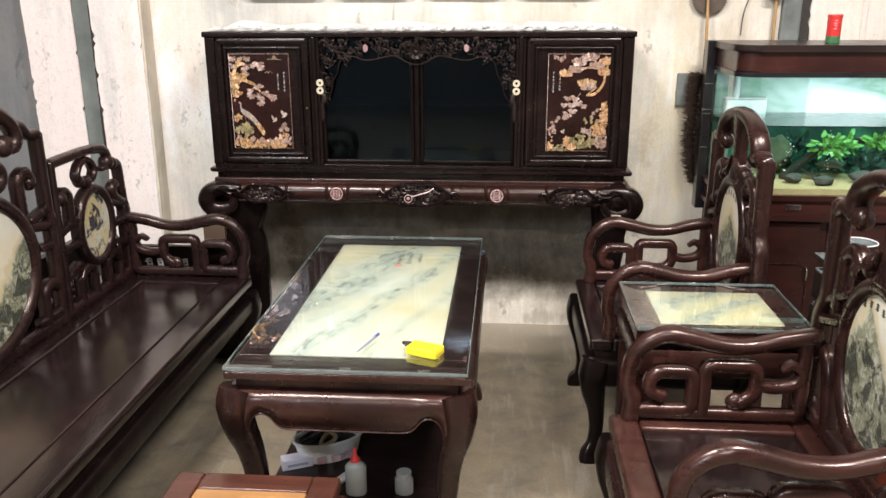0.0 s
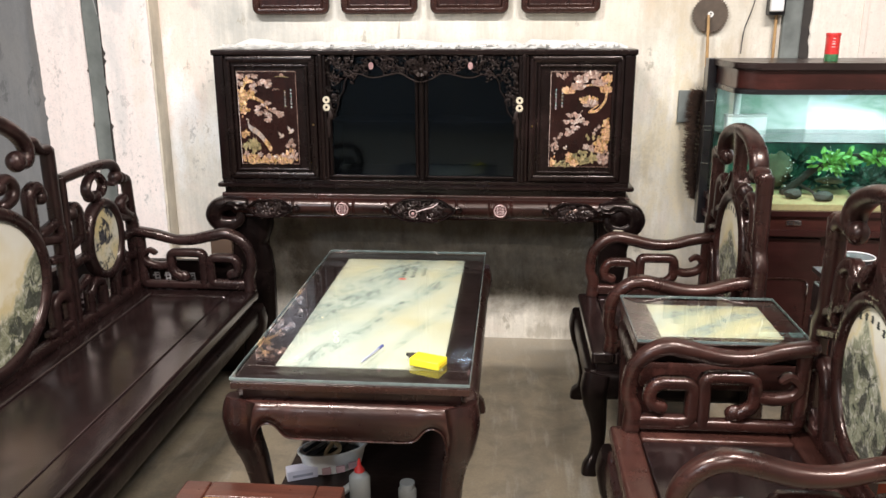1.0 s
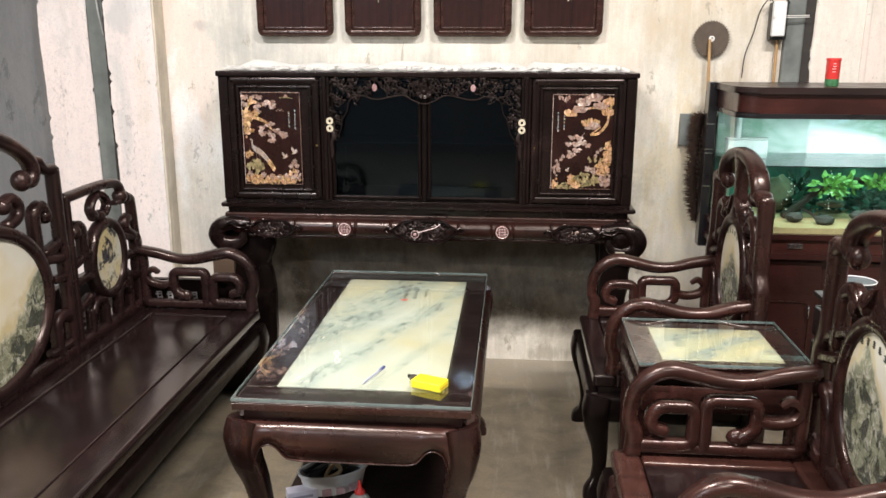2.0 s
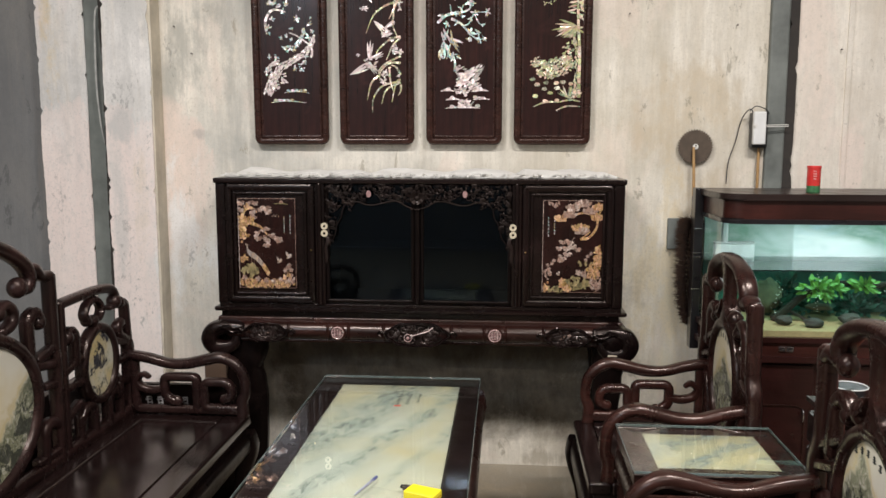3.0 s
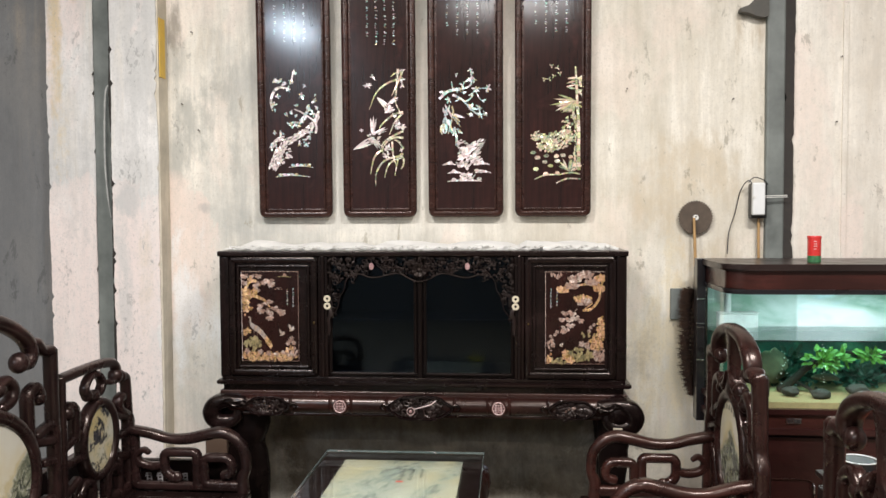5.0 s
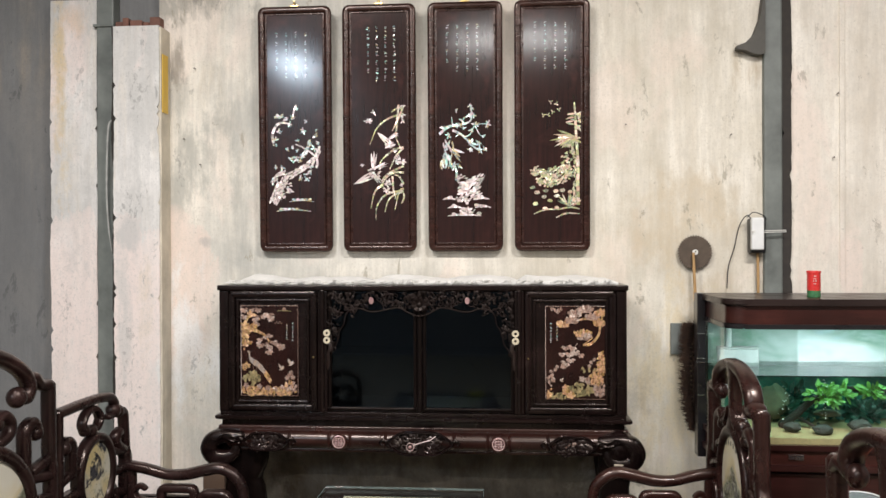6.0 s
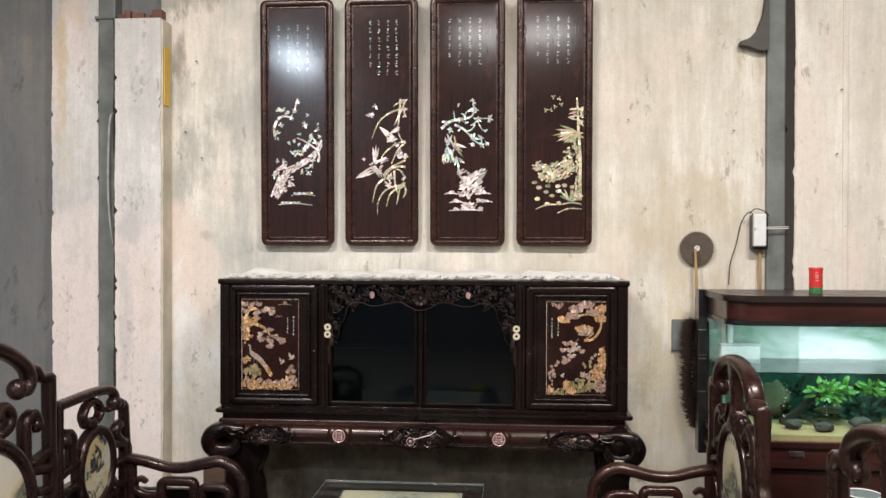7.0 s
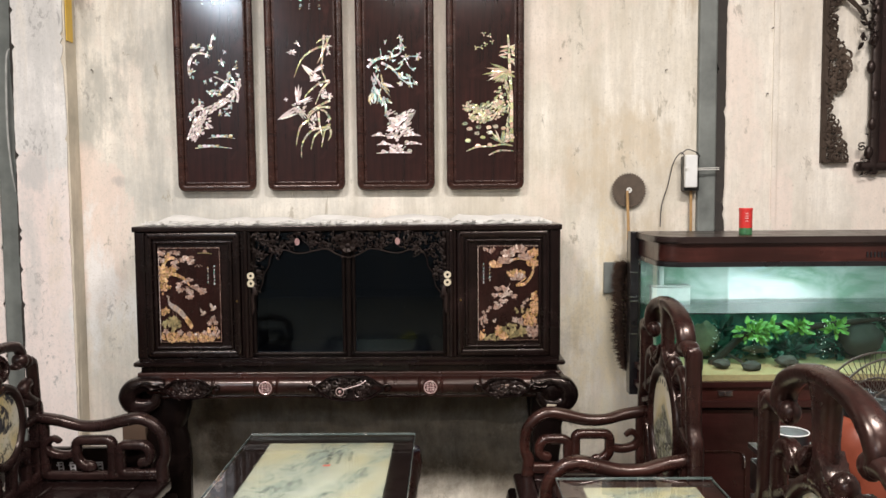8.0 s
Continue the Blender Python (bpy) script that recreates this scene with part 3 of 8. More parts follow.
def part(name, bm, material, parent=None, label="", smooth=True):
    bmesh.ops.recalc_face_normals(bm, faces=bm.faces)
    me = bpy.data.meshes.new(name)
    normals = None
    if smooth:
        for f in bm.faces:
            f.smooth = True
        normals = soft_normals(bm)
    bm.to_mesh(me)
    bm.free()
    if normals:
        me.normals_split_custom_set(normals)
    for mm in (material if isinstance(material, (list, tuple)) else [material]):
        me.materials.append(mm)
    ob = new(name, me)
    if parent is not None:
        ob.parent = parent
    if label:
        ob["label"] = label
    return ob


def thing(name, label, category, at=(0, 0, 0), group="", kind="", rz=0.0, unit=1.0):
    e = new(name)
    e.empty_display_size = 0.1
    e.matrix_world = drawn(unit) @ pose(*at, 0, 0, rz)
    return tagged(e, label, category, group, kind)


def BM():
    return bmesh.new()


def box(bm, x0, x1, y0, y1, z0, z1, bev=0.004, seg=2):
    g = bmesh.ops.create_cube(bm, size=1.0)
    for v in g["verts"]:
        v.co = Vector(((x0 + x1) / 2 + v.co.x * (x1 - x0), (y0 + y1) / 2 + v.co.y * (y1 - y0), (z0 + z1) / 2 + v.co.z * (z1 - z0)))
    if bev > 0:
        es = list({e for v in g["verts"] for e in v.link_edges})
        bmesh.ops.bevel(bm, geom=es, offset=min(bev, 0.45 * min(x1 - x0, y1 - y0, z1 - z0)), segments=seg, profile=0.5, affect="EDGES")
    return bm


def smooth_path(pts, res=6, closed=False):
    """Catmull-Rom through the points."""
    P = [Vector(p) for p in pts]
    n, out = len(P), []
    spans = n if closed else n - 1
    for i in range(spans):
        if closed:
            a, b, c, d = P[(i - 1) % n], P[i], P[(i + 1) % n], P[(i + 2) % n]
        else:
            a, b, c, d = P[max(i - 1, 0)], P[i], P[i + 1], P[min(i + 2, n - 1)]
        for k in range(res):
            t = k / res
            out.append(0.5 * ((2 * b) + (c - a) * t + (2 * a - 5 * b + 4 * c - d) * t * t + (3 * b - a - 3 * c + d) * t ** 3))
    if not closed:
        out.append(P[-1])
    return out


def fillet(pts, r, seg=4):
    """A polyline with its inner corners rounded."""
    P = [Vector(p) for p in pts]
    out = [P[0]]
    for a, b, c in zip(P, P[1:], P[2:]):
        d1, d2 = (a - b), (c - b)
        rr = min(r, d1.length * 0.49, d2.length * 0.49)
        s, e = b + d1.normalized() * rr, b + d2.normalized() * rr
        for k in range(seg + 1):
            t = k / seg
            out.append(s * (1 - t) ** 2 + b * 2 * t * (1 - t) + e * t * t)
    out.append(P[-1])
    return out


def sweep(bm, pts, widths, depths, normal, closed=False, n=10, power=0.7, round_ends=True):
    """A rounded bar along pts; width lies across normal, depth along it. widths and depths: a number or one a point."""
    P = [Vector(p) for p in pts]
    N = Vector(normal).normalized()
    m = len(P)
    W = widths if isinstance(widths, (list, tuple)) else [widths] * m
    D = depths if isinstance(depths, (list, tuple)) else [depths] * m
    if len(W) != m:
        W = [float(np.interp(i / (m - 1), np.linspace(0, 1, len(W)), W)) for i in range(m)]
    if len(D) != m:
        D = [float(np.interp(i / (m - 1), np.linspace(0, 1, len(D)), D)) for i in range(m)]
    ring_of = []
    for i in range(m):
        if closed:
            T = P[(i + 1) % m] - P[(i - 1) % m]
        else:
            T = P[min(i + 1, m - 1)] - P[max(i - 1, 0)]
        T = T.normalized() if T.length > 1e-9 else Vector((0, 0, 1))
        A = N.cross(T)
        A = A.normalized() if A.length > 1e-6 else Vector((1, 0, 0))
        B = T.cross(A).normalized()
        ring_of.append((P[i], A, B, T, W[i] / 2, D[i] / 2))
    if not closed and round_ends:
        p, A, B, T, w, d = ring_of[0]
        e = min(w, d) * 0.5
        ring_of.insert(0, (p - T * e, A, B, T, w * 0.62, d * 0.62))
        p, A, B, T, w, d = ring_of[-1]
        e = min(w, d) * 0.5
        ring_of.append((p + T * e, A, B, T, w * 0.62, d * 0.62))
    rings = []
    for p, A, B, T, w, d in ring_of:
        ring = []
        for k in range(n):
            a = 2 * math.pi * (k + 0.5) / n
            c, s = math.cos(a), math.sin(a)
            c, s = math.copysign(abs(c) ** power, c), math.copysign(abs(s) ** power, s)
            ring.append(bm.verts.new(p + A * (c * w) + B * (s * d)))
        rings.append(ring)
    R = len(rings)
    for i in range(R if closed else R - 1):
        a, b = rings[i], rings[(i + 1) % R]
        for k in range(n):
            bm.faces.new((a[k], a[(k + 1) % n], b[(k + 1) % n], b[k]))
    if not closed:
        bm.faces.new(rings[0][::-1])
        bm.faces.new(rings[-1])
    return bm


def knob(bm, at, r, scale=(1, 1, 1), seg=10):
    g = bmesh.ops.create_uvsphere(bm, u_segments=seg, v_segments=max(6, seg - 3), radius=r)
    for v in g["verts"]:
        v.co = Vector((v.co.x * scale[0], v.co.y * scale[1], v.co.z * scale[2])) + Vector(at)


def lathe(bm, profile, at=(0, 0, 0), seg=20, squash=(1, 1), axis="z"):
    """profile: (radius, height) from bottom to top; the ends are closed."""
    rings = []
    for r, h in profile:
        ring = []
        for k in range(seg):
            a = 2 * math.pi * k / seg
            x, y = r * math.cos(a) * squash[0], r * math.sin(a) * squash[1]
            co = {"z": (x, y, h), "y": (x, h, y), "x": (h, x, y)}[axis]
            ring.append(bm.verts.new(Vector(co) + Vector(at)))
        rings.append(ring)
    for a, b in zip(rings, rings[1:]):
        for k in range(seg):
            bm.faces.new((a[k], a[(k + 1) % seg], b[(k + 1) % seg], b[k]))
    bm.faces.new(rings[0][::-1])
    bm.faces.new(rings[-1])


def ellipse(cu, cv, ru, rv, n=40, power=1.0):
    return [(cu + ru * math.cos(2 * math.pi * k / n), cv + rv * math.sin(2 * math.pi * k / n)) for k in range(n)]


def slab(bm, outline, depth, to3):
    """An outline (u, v) given thickness: to3(u, v, w) gives the place, w from 0 (back) to depth (front)."""
    back = [bm.verts.new(to3(u, v, 0.0)) for u, v in outline]
    front = [bm.verts.new(to3(u, v, depth)) for u, v in outline]
    bm.faces.new(back[::-1])
    bm.faces.new(front)
    k = len(outline)
    for i in range(k):
        bm.faces.new((back[i], back[(i + 1) % k], front[(i + 1) % k], front[i]))
    return bm


def spiral(cu, cv, r, turns, start, n=14, sense=1):
    """Points of a scroll that winds inwards."""
    out = []
    for k in range(n + 1):
        f = k / n
        a = start + sense * turns * 2 * math.pi * f
        rr = r * (1 - 0.75 * f)
        out.append((cu + rr * math.cos(a), cv + rr * math.sin(a)))
    return out


def carving(bm, inside, u0, u1, v0, v1, to3, count, size, rng, depth=0.012):
    """Pierced foliage relief: scrolls, leaves and berries strewn where inside(u, v) holds."""
    made = 0
    for _ in range(count * 6):
        if made >= count:
            break
        u, v = rng.uniform(u0, u1), rng.uniform(v0, v1)
        if not inside(u, v):
            continue
        made += 1
        s = size * rng.uniform(0.6, 1.25)
        what = rng.random()
        nrm = Vector(to3(0, 0, 1)) - Vector(to3(0, 0, 0))
        if what < 0.4:
            pts = [to3(a, b, depth * rng.uniform(0.4, 0.7)) for a, b in spiral(u, v, s, 0.85, rng.uniform(0, 6.28), 9, rng.choice((-1, 1)))]
            sweep(bm, pts, s * 0.34, s * 0.5, nrm, n=6)
        elif what < 0.88:
            a = rng.uniform(0, 6.28)
            pts = []
            for f in (0, 0.3, 0.65, 1.0):
                bend = 0.35 * s * math.sin(f * 2.2)
                pts.append(to3(u + s * 1.5 * (f - 0.5) * math.cos(a) - bend * math.sin(a), v + s * 1.5 * (f - 0.5) * math.sin(a) + bend * math.cos(a), depth * (0.35 + 0.5 * math.sin(f * 3.1))))
            sweep(bm, pts, [s * 0.2, s * 0.75, s * 0.6, s * 0.1], [s * 0.2, s * 0.4, s * 0.35, s * 0.1], nrm, n=6)
        else:
            c = to3(u, v, depth * 0.6)
            knob(bm, c, s * 0.36, seg=7)


def cabriole(bm, x, y, dx, dy, top, h0=0.045, k=1.0, kick=0.02, low=0.0):
    """A bowed leg from z = top to z = low, leaning to (dx, dy), with a turned-out foot."""
    prof = [(1.0, 0.012, 1.0), (0.86, 0.020, 1.05), (0.72, 0.016, 0.92), (0.52, 0.002, 0.66), (0.30, -0.004, 0.52), (0.15, 0.004, 0.50), (0.07, kick, 0.62), (0.0, kick * 1.1, 0.66)]
    pts, w = [], []
    for f, o, s in prof:
        pts.append((x + dx * o * k, y + dy * o * k, low + f * (top - low)))
        w.append(h0 * 2 * s)
    dense = smooth_path(pts, 3)
    ws = [float(np.interp(i / (len(dense) - 1), np.linspace(0, 1, len(w)), w)) for i in range(len(dense))]
    sweep(bm, dense, ws, ws, (0, 1, 0), n=12, power=0.6, round_ends=False)


# ---- the large structure ----
WALL = 4.10


BASE = ground(WALL_UNIT)


def structure(name, bm, material, label, smooth=False, unit=WALL_UNIT):
    ob = tagged(part(name, bm, material, None, label, smooth), kind="structure")
    ob.matrix_world = drawn(unit)
    return ob


def wavy_sheet(bm, x0, x1, z0, z1, y, back, nx, nz, amp, seed):
    """A wall's face with the slight unevenness of hand-floated plaster, and its thickness behind."""
    grid = []
    for j in range(nz + 1):
        row = []
        for i in range(nx + 1):
            x, z = x0 + (x1 - x0) * i / nx, z0 + (z1 - z0) * j / nz
            d = amp * (noise.noise(Vector((x * 1.3, seed, z * 1.1))) + 0.5 * noise.noise(Vector((x * 4, seed + 5, z * 3))))
            row.append(bm.verts.new((x, y + d, z)))
        grid.append(row)
    for j in range(nz):
        for i in range(nx):
            bm.faces.new((grid[j][i], grid[j][i + 1], grid[j + 1][i + 1], grid[j + 1][i]))
    box(bm, x0, x1, y + 0.012, back, z0, z1, 0)


floor_bm = BM()
box(floor_bm, -3.62, 3.09, -4.90, 3.70, -0.12, 0.0, 0)
structure("floor", floor_bm, floor_mat, "worn beige-grey concrete floor with stains", False, 1.0)
b_ = BM()
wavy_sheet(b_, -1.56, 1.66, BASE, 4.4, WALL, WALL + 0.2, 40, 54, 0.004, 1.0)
structure("wall_north", b_, wall_paint, "old limewashed wall with grey damp stains and shade painted behind the cabinet", True)
b_ = BM()
wavy_sheet(b_, 1.755, 3.3, BASE, 4.4, WALL - 0.01, WALL + 0.2, 20, 54, 0.004, 7.0)
structure("wall_north_right", b_, wall_paint_right, "cream limewashed wall with a vertical joint", True)
b_ = BM()
box(b_, -4.0, -1.55, WALL + 0.045, WALL + 0.2, BASE, 4.4, 0)
structure("wall_north_left", b_, cement_grey, "bare grey cement-rendered wall")
for nm, dims, lab, mm in (
    ("wall_west", (-4.2, -4.0, -5.6, 4.3, BASE, 4.4), "bare grey cement-rendered side wall", cement_grey),
    ("wall_east", (3.3, 3.5, -5.6, 4.3, BASE, 4.4), "bare grey cement-rendered side wall", cement_grey),
    ("wall_south", (-4.0, 3.3, -5.6, -5.4, BASE, 4.4), "bare grey cement-rendered wall", cement_grey),
    ("ceiling", (-4.2, 3.5, -5.6, 4.3, 4.4, 4.55), "plain grey ceiling", cement_grey),
):
    b_ = BM()
    box(b_, *dims, 0)
    structure(nm, b_, mm, lab)


def ragged_pilaster(bm, x0, x1, y0, y1, z1, seed):
    """A plaster strip whose upright edges are broken and uneven."""
    rng = random.Random(seed)
    n = 150
    left, right = [], []
    for j in range(n + 1):
        z = BASE + (z1 - BASE) * j / n
        k = 0.007 * noise.noise(Vector((seed, z * 3, 0))) + 0.004 * noise.noise(Vector((seed, z * 31, 4))) + (0.012 if rng.random() < 0.05 else 0.0)
        k2 = 0.007 * noise.noise(Vector((seed + 7, z * 3, 0))) + 0.004 * noise.noise(Vector((seed + 7, z * 31, 4))) - (0.010 if rng.random() < 0.05 else 0.0)
        left.append((x0 + k, z))
        right.append((x1 + k2, z))
    fl = [bm.verts.new((x, y0 + 0.003 * noise.noise(Vector((x, seed, z * 2))), z)) for x, z in left]
    fr = [bm.verts.new((x, y0 + 0.003 * noise.noise(Vector((x, seed, z * 2))), z)) for x, z in right]
    bl = [bm.verts.new((x, y1, z)) for x, z in left]
    br = [bm.verts.new((x, y1, z)) for x, z in right]
    for j in range(n):
        bm.faces.new((fl[j], fr[j], fr[j + 1], fl[j + 1]))
        bm.faces.new((bl[j], fl[j], fl[j + 1], bl[j + 1]))
        bm.faces.new((fr[j], br[j], br[j + 1], fr[j + 1]))
    bm.faces.new((fl[n], fr[n], br[n], bl[n]))


b_ = BM()
ragged_pilaster(b_, -2.17, -1.905, WALL - 0.02, WALL + 0.045, 2.885, 3)
structure("pilaster_1", b_, wall_paint_left, "narrow limewashed plaster strip beside a steel post")
b_ = BM()
ragged_pilaster(b_, -1.762, -1.512, WALL - 0.12, WALL + 0.045, 2.708, 11)
structure("pilaster_2", b_, wall_paint_left, "limewashed plaster pilaster with chipped edges")
b_ = BM()
box(b_, -1.90, -1.803, WALL - 0.035, WALL + 0.04, BASE, 4.4, 0.008)
box(b_, -1.915, -1.80, WALL - 0.045, WALL + 0.04, 2.73, 2.745, 0.003)
structure("steel_post_1", b_, steel_paint, "grey painted steel post in the wall")
b_ = BM()
ragged_pilaster(b_, -1.797, -1.766, WALL - 0.066, WALL + 0.044, 2.72, 18)
structure("trim_gap_1", b_, dark_gap, "dark rough gap beside the post")
b_ = BM()
rng = random.Random(4)
x = -1.795
while x < -1.54:
    w = rng.uniform(0.03, 0.08)
    box(b_, x, min(x + w, -1.535), WALL - 0.03 - rng.uniform(0, 0.03), WALL + 0.045, 2.715, 2.745 + rng.uniform(0.0, 0.035), 0.007)
    x += w + rng.uniform(0.001, 0.008)
structure("trim_brick", b_, brick_red, "broken red bricks on top of the pilaster")
b_ = BM()
box(b_, -1.501, -1.496, WALL - 0.108, WALL - 0.04, 2.25, 2.56, 0.001)
structure("trim_tape", b_, yellow_tape, "strip of yellow tape on the pilaster's edge")
# slab over the pilaster's side: ochre stain, with the side's shade in its colour
b_ = BM()
edge = []
for k in range(61):
    edge.append((WALL - 0.112 + 0.006 * noise.noise(Vector((k * 0.5, 2, 0))), BASE + k * (2.7 - BASE) / 60))
slab(b_, edge + [(WALL + 0.02, 2.7), (WALL + 0.02, BASE)], 0.022, lambda u, v, w: (-1.503 - w + 0.004 * noise.noise(Vector((1, v * 8, 3))), u, v))
structure("trim_return", b_, ochre_plaster, "ochre-stained side of the plaster pilaster, its shade put into the colour")
b_ = BM()
box(b_, 1.62, 1.712, WALL - 0.03, WALL + 0.03, BASE, 4.4, 0.01)
structure("steel_post_2", b_, steel_paint, "grey painted steel post in the wall")
b_ = BM()
ragged_pilaster(b_, 1.708, 1.757, WALL - 0.022, WALL + 0.06, 4.3, 8)
structure("trim_gap_2", b_, dark_gap, "dark rough mortar gap beside the post")
b_ = BM()
slab(b_, [(1.482, 2.527), (1.52, 2.522), (1.565, 2.502), (1.60, 2.497), (1.62, 2.505), (1.62, 2.86), (1.612, 2.80), (1.596, 2.68), (1.565, 2.60), (1.525, 2.56), (1.482, 2.545)], 0.05, lambda u, v, w: (u, WALL - 0.005 - w, v))
structure("trim_gusset", b_, rusty_plate, "grey steel gusset plate on the post")
b_ = BM()
box(b_, 1.995, 2.02, WALL - 0.017, WALL + 0.0, BASE, 4.4, 0.002)
structure("trim_joint", b_, wall_paint_right, "raised plaster joint in the wall")


# ---- ceiling lamps ----
for lx, ly, lz, sx, sy, power, colour in LAMPS:
    lamp = thing("ceiling_lamp", "flat white ceiling lamp on a short rod", "lamp", (lx, ly, lz), "ceiling lamps")
    b_ = BM()
    box(b_, -sx / 2 - 0.03, sx / 2 + 0.03, -sy / 2 - 0.03, sy / 2 + 0.03, 0.012, 0.06, 0.008)
    part("housing", b_, white_plastic, lamp)
    b_ = BM()
    lathe(b_, [(0.012, 0.06), (0.012, 0.385)], seg=8)
    part("rod", b_, steel, lamp)


# ---- the display cabinet ----
def cabinet():
    c = thing("display_cabinet", "dark carved rosewood cabinet with pearl inlay and glass doors", "cabinet", (-0.105, 3.70, 0), unit=WALL_UNIT)
    W2 = 0.985
    # local: x across, y 0 at the front face going back, z up
    b = BM()
    box(b, -W2, W2, 0.36, 0.38, 0.73, 1.335, 0)
    box(b, -W2, -W2 + 0.03, 0.004, 0.36, 0.73, 1.335, 0.004)
    box(b, W2 - 0.03, W2, 0.004, 0.36, 0.73, 1.335, 0.004)
    box(b, -W2 + 0.03, W2 - 0.03, 0.03, 0.36, 0.73, 0.75, 0.0)
    box(b, -0.47, -0.45, 0.03, 0.36, 0.75, 1.32, 0)
    box(b, 0.46, 0.48, 0.03, 0.36, 0.75, 1.32, 0)
    part("carcass", b, wood_black, c)
    b = BM()
    box(b, -W2 - 0.006, W2 + 0.006, -0.012, 0.385, 1.322, 1.348, 0.005)
    part("top_board", b, cabinet_x, c)
    b = BM()
    sweep(b, [(-W2 - 0.004, 0.38, 0.705), (-W2 - 0.004, -0.008, 0.705)], 0.03, 0.022, (0, 0, 1), n=8)
    sweep(b, [(-W2 - 0.008, -0.006, 0.705), (W2 + 0.012, -0.006, 0.705)], 0.03, 0.022, (0, 0, 1), n=8)
    sweep(b, [(W2 + 0.008, 0.38, 0.705), (W2 + 0.008, -0.008, 0.705)], 0.03, 0.022, (0, 0, 1), n=8)
    box(b, -W2 + 0.005, W2 - 0.005, 0.004, 0.38, 0.715, 0.732, 0.002)
    box(b, -W2 + 0.012, W2 - 0.012, 0.006, 0.37, 0.662, 0.695, 0.004)
    part("plinth_moulding", b, cabinet_x, c)
    # front stiles and rails
    for x0, x1 in ((-W2 + 0.002, -W2 + 0.05), (-0.495, -0.445), (0.455, 0.505), (W2 - 0.05, W2 - 0.002)):
        part("stile", box(BM(), x0, x1, -0.002, 0.03, 0.732, 1.322, 0.006), cabinet_z, c)
    for px in (-0.47, 0.48):
        part("stile_bead", sweep(BM(), [(px, -0.004, 0.735), (px, -0.004, 1.32)], 0.022, 0.02, (0, 1, 0), n=8), cabinet_z, c)

    def door(x0, x1, ix0, ix1, mirror, seed):
        d = part("door", box(BM(), x0, x1, 0.006, 0.03, 0.735, 1.32, 0.003), cabinet_z, c)
        b = BM()
        for k, (g, w, y) in enumerate(((0.0, 0.03, -0.002), (0.036, 0.016, 0.002))):
            p = [(x0 + g + w / 2, y, 0.738 + g + w / 2), (x1 - g - w / 2, y, 0.738 + g + w / 2), (x1 - g - w / 2, y, 1.318 - g - w / 2), (x0 + g + w / 2, y, 1.318 - g - w / 2)]
            for a, e in zip(p, p[1:] + p[:1]):
                sweep(b, [a, e], w, 0.018, (0, 1, 0), n=8)
        part("moulding", b, cabinet_z, d)
        part("inlay_ground", box(BM(), ix0, ix1, 0.0, 0.01, 0.806, 1.252, 0.002), wood_inlay, d)
        b = BM()
        t = 0.0018
        for a, e in (((ix0 + .004, 0.81), (ix1 - .004, 0.81)), ((ix0 + .004, 1.248), (ix1 - .004, 1.248)), ((ix0 + .004, 0.81), (ix0 + .004, 1.248)), ((ix1 - .004, 0.81), (ix1 - .004, 1.248))):
            box(b, min(a[0], e[0]) - t / 2, max(a[0], e[0]) + t / 2, -0.0012, 0.001, min(a[1], e[1]) - t / 2, max(a[1], e[1]) + t / 2, 0)
        part("inlay_line", b, pearl_rose, d)
        door_inlay(d, ix0, ix1, mirror, seed)
        kb = BM()
        kx = x1 - 0.015 if not mirror else x0 + 0.015
        knob(kb, (kx, -0.012, 1.0), 0.005, (1, 1.5, 1), 8)
        part("door_knob", kb, brass, d)
        return d

    door(-0.933, -0.497, -0.877, -0.587, False, 21)
    door(0.507, 0.933, 0.60, 0.889, True, 22)

    # glazed middle
    for x0, x1 in ((-0.445, -0.012), (0.018, 0.455)):
        g = part("glass_door", box(BM(), x0, x1, 0.022, 0.026, 0.742, 1.315, 0), cab_glass, c, "dark clear glass pane", False)
        g.visible_shadow = False
        b = BM()
        for a, e in (((x0, 0.748), (x1, 0.748)), ((x0 + .008, 0.745), (x0 + .008, 1.31)), ((x1 - .008, 0.745), (x1 - .008, 1.31))):
            sweep(b, [(a[0], 0.018, a[1]), (e[0], 0.018, e[1])], 0.018, 0.016, (0, 1, 0), n=8)
        part("frame", b, wood_shaded, g)
    part("mullion", sweep(BM(), [(0.003, 0.012, 0.74), (0.003, 0.012, 1.31)], 0.028, 0.024, (0, 1, 0), n=8), wood_shaded, c)
    part("inner_shelf", box(BM(), -0.445, 0.455, 0.06, 0.355, 1.0, 1.012, 0.002), wood_black, c)

    # pierced foliage that hangs under the top and down both sides
    def droop(u):
        a = abs(u - 0.005)
        if a > 0.39:
            return 0.33 - 0.25 * max(0, (0.45 - a)) / 0.06 * 0.45
        if a > 0.30:
            return 0.10
        if a > 0.10:
            return 0.062 + 0.02 * math.cos(a * 45)
        return 0.115 - a * 0.4

    b = BM()
    carving(b, lambda u, v: v > 1.312 - droop(u) * rng_edge(u, v), -0.44, 0.45, 0.98, 1.315, lambda u, v, w: (u, -0.002 - w, v), 520, 0.013, random.Random(31))
    tagged(part("carved_valance", b, wood_carved, c, "pierced carved foliage under the top"), kind="stuff")
    b = BM()
    half = [(0.0, 1.20), (0.05, 1.215), (0.10, 1.24), (0.16, 1.232), (0.20, 1.222), (0.245, 1.222), (0.285, 1.236), (0.335, 1.232), (0.36, 1.20), (0.368, 1.16), (0.39, 1.125), (0.402, 1.07), (0.43, 1.03)]
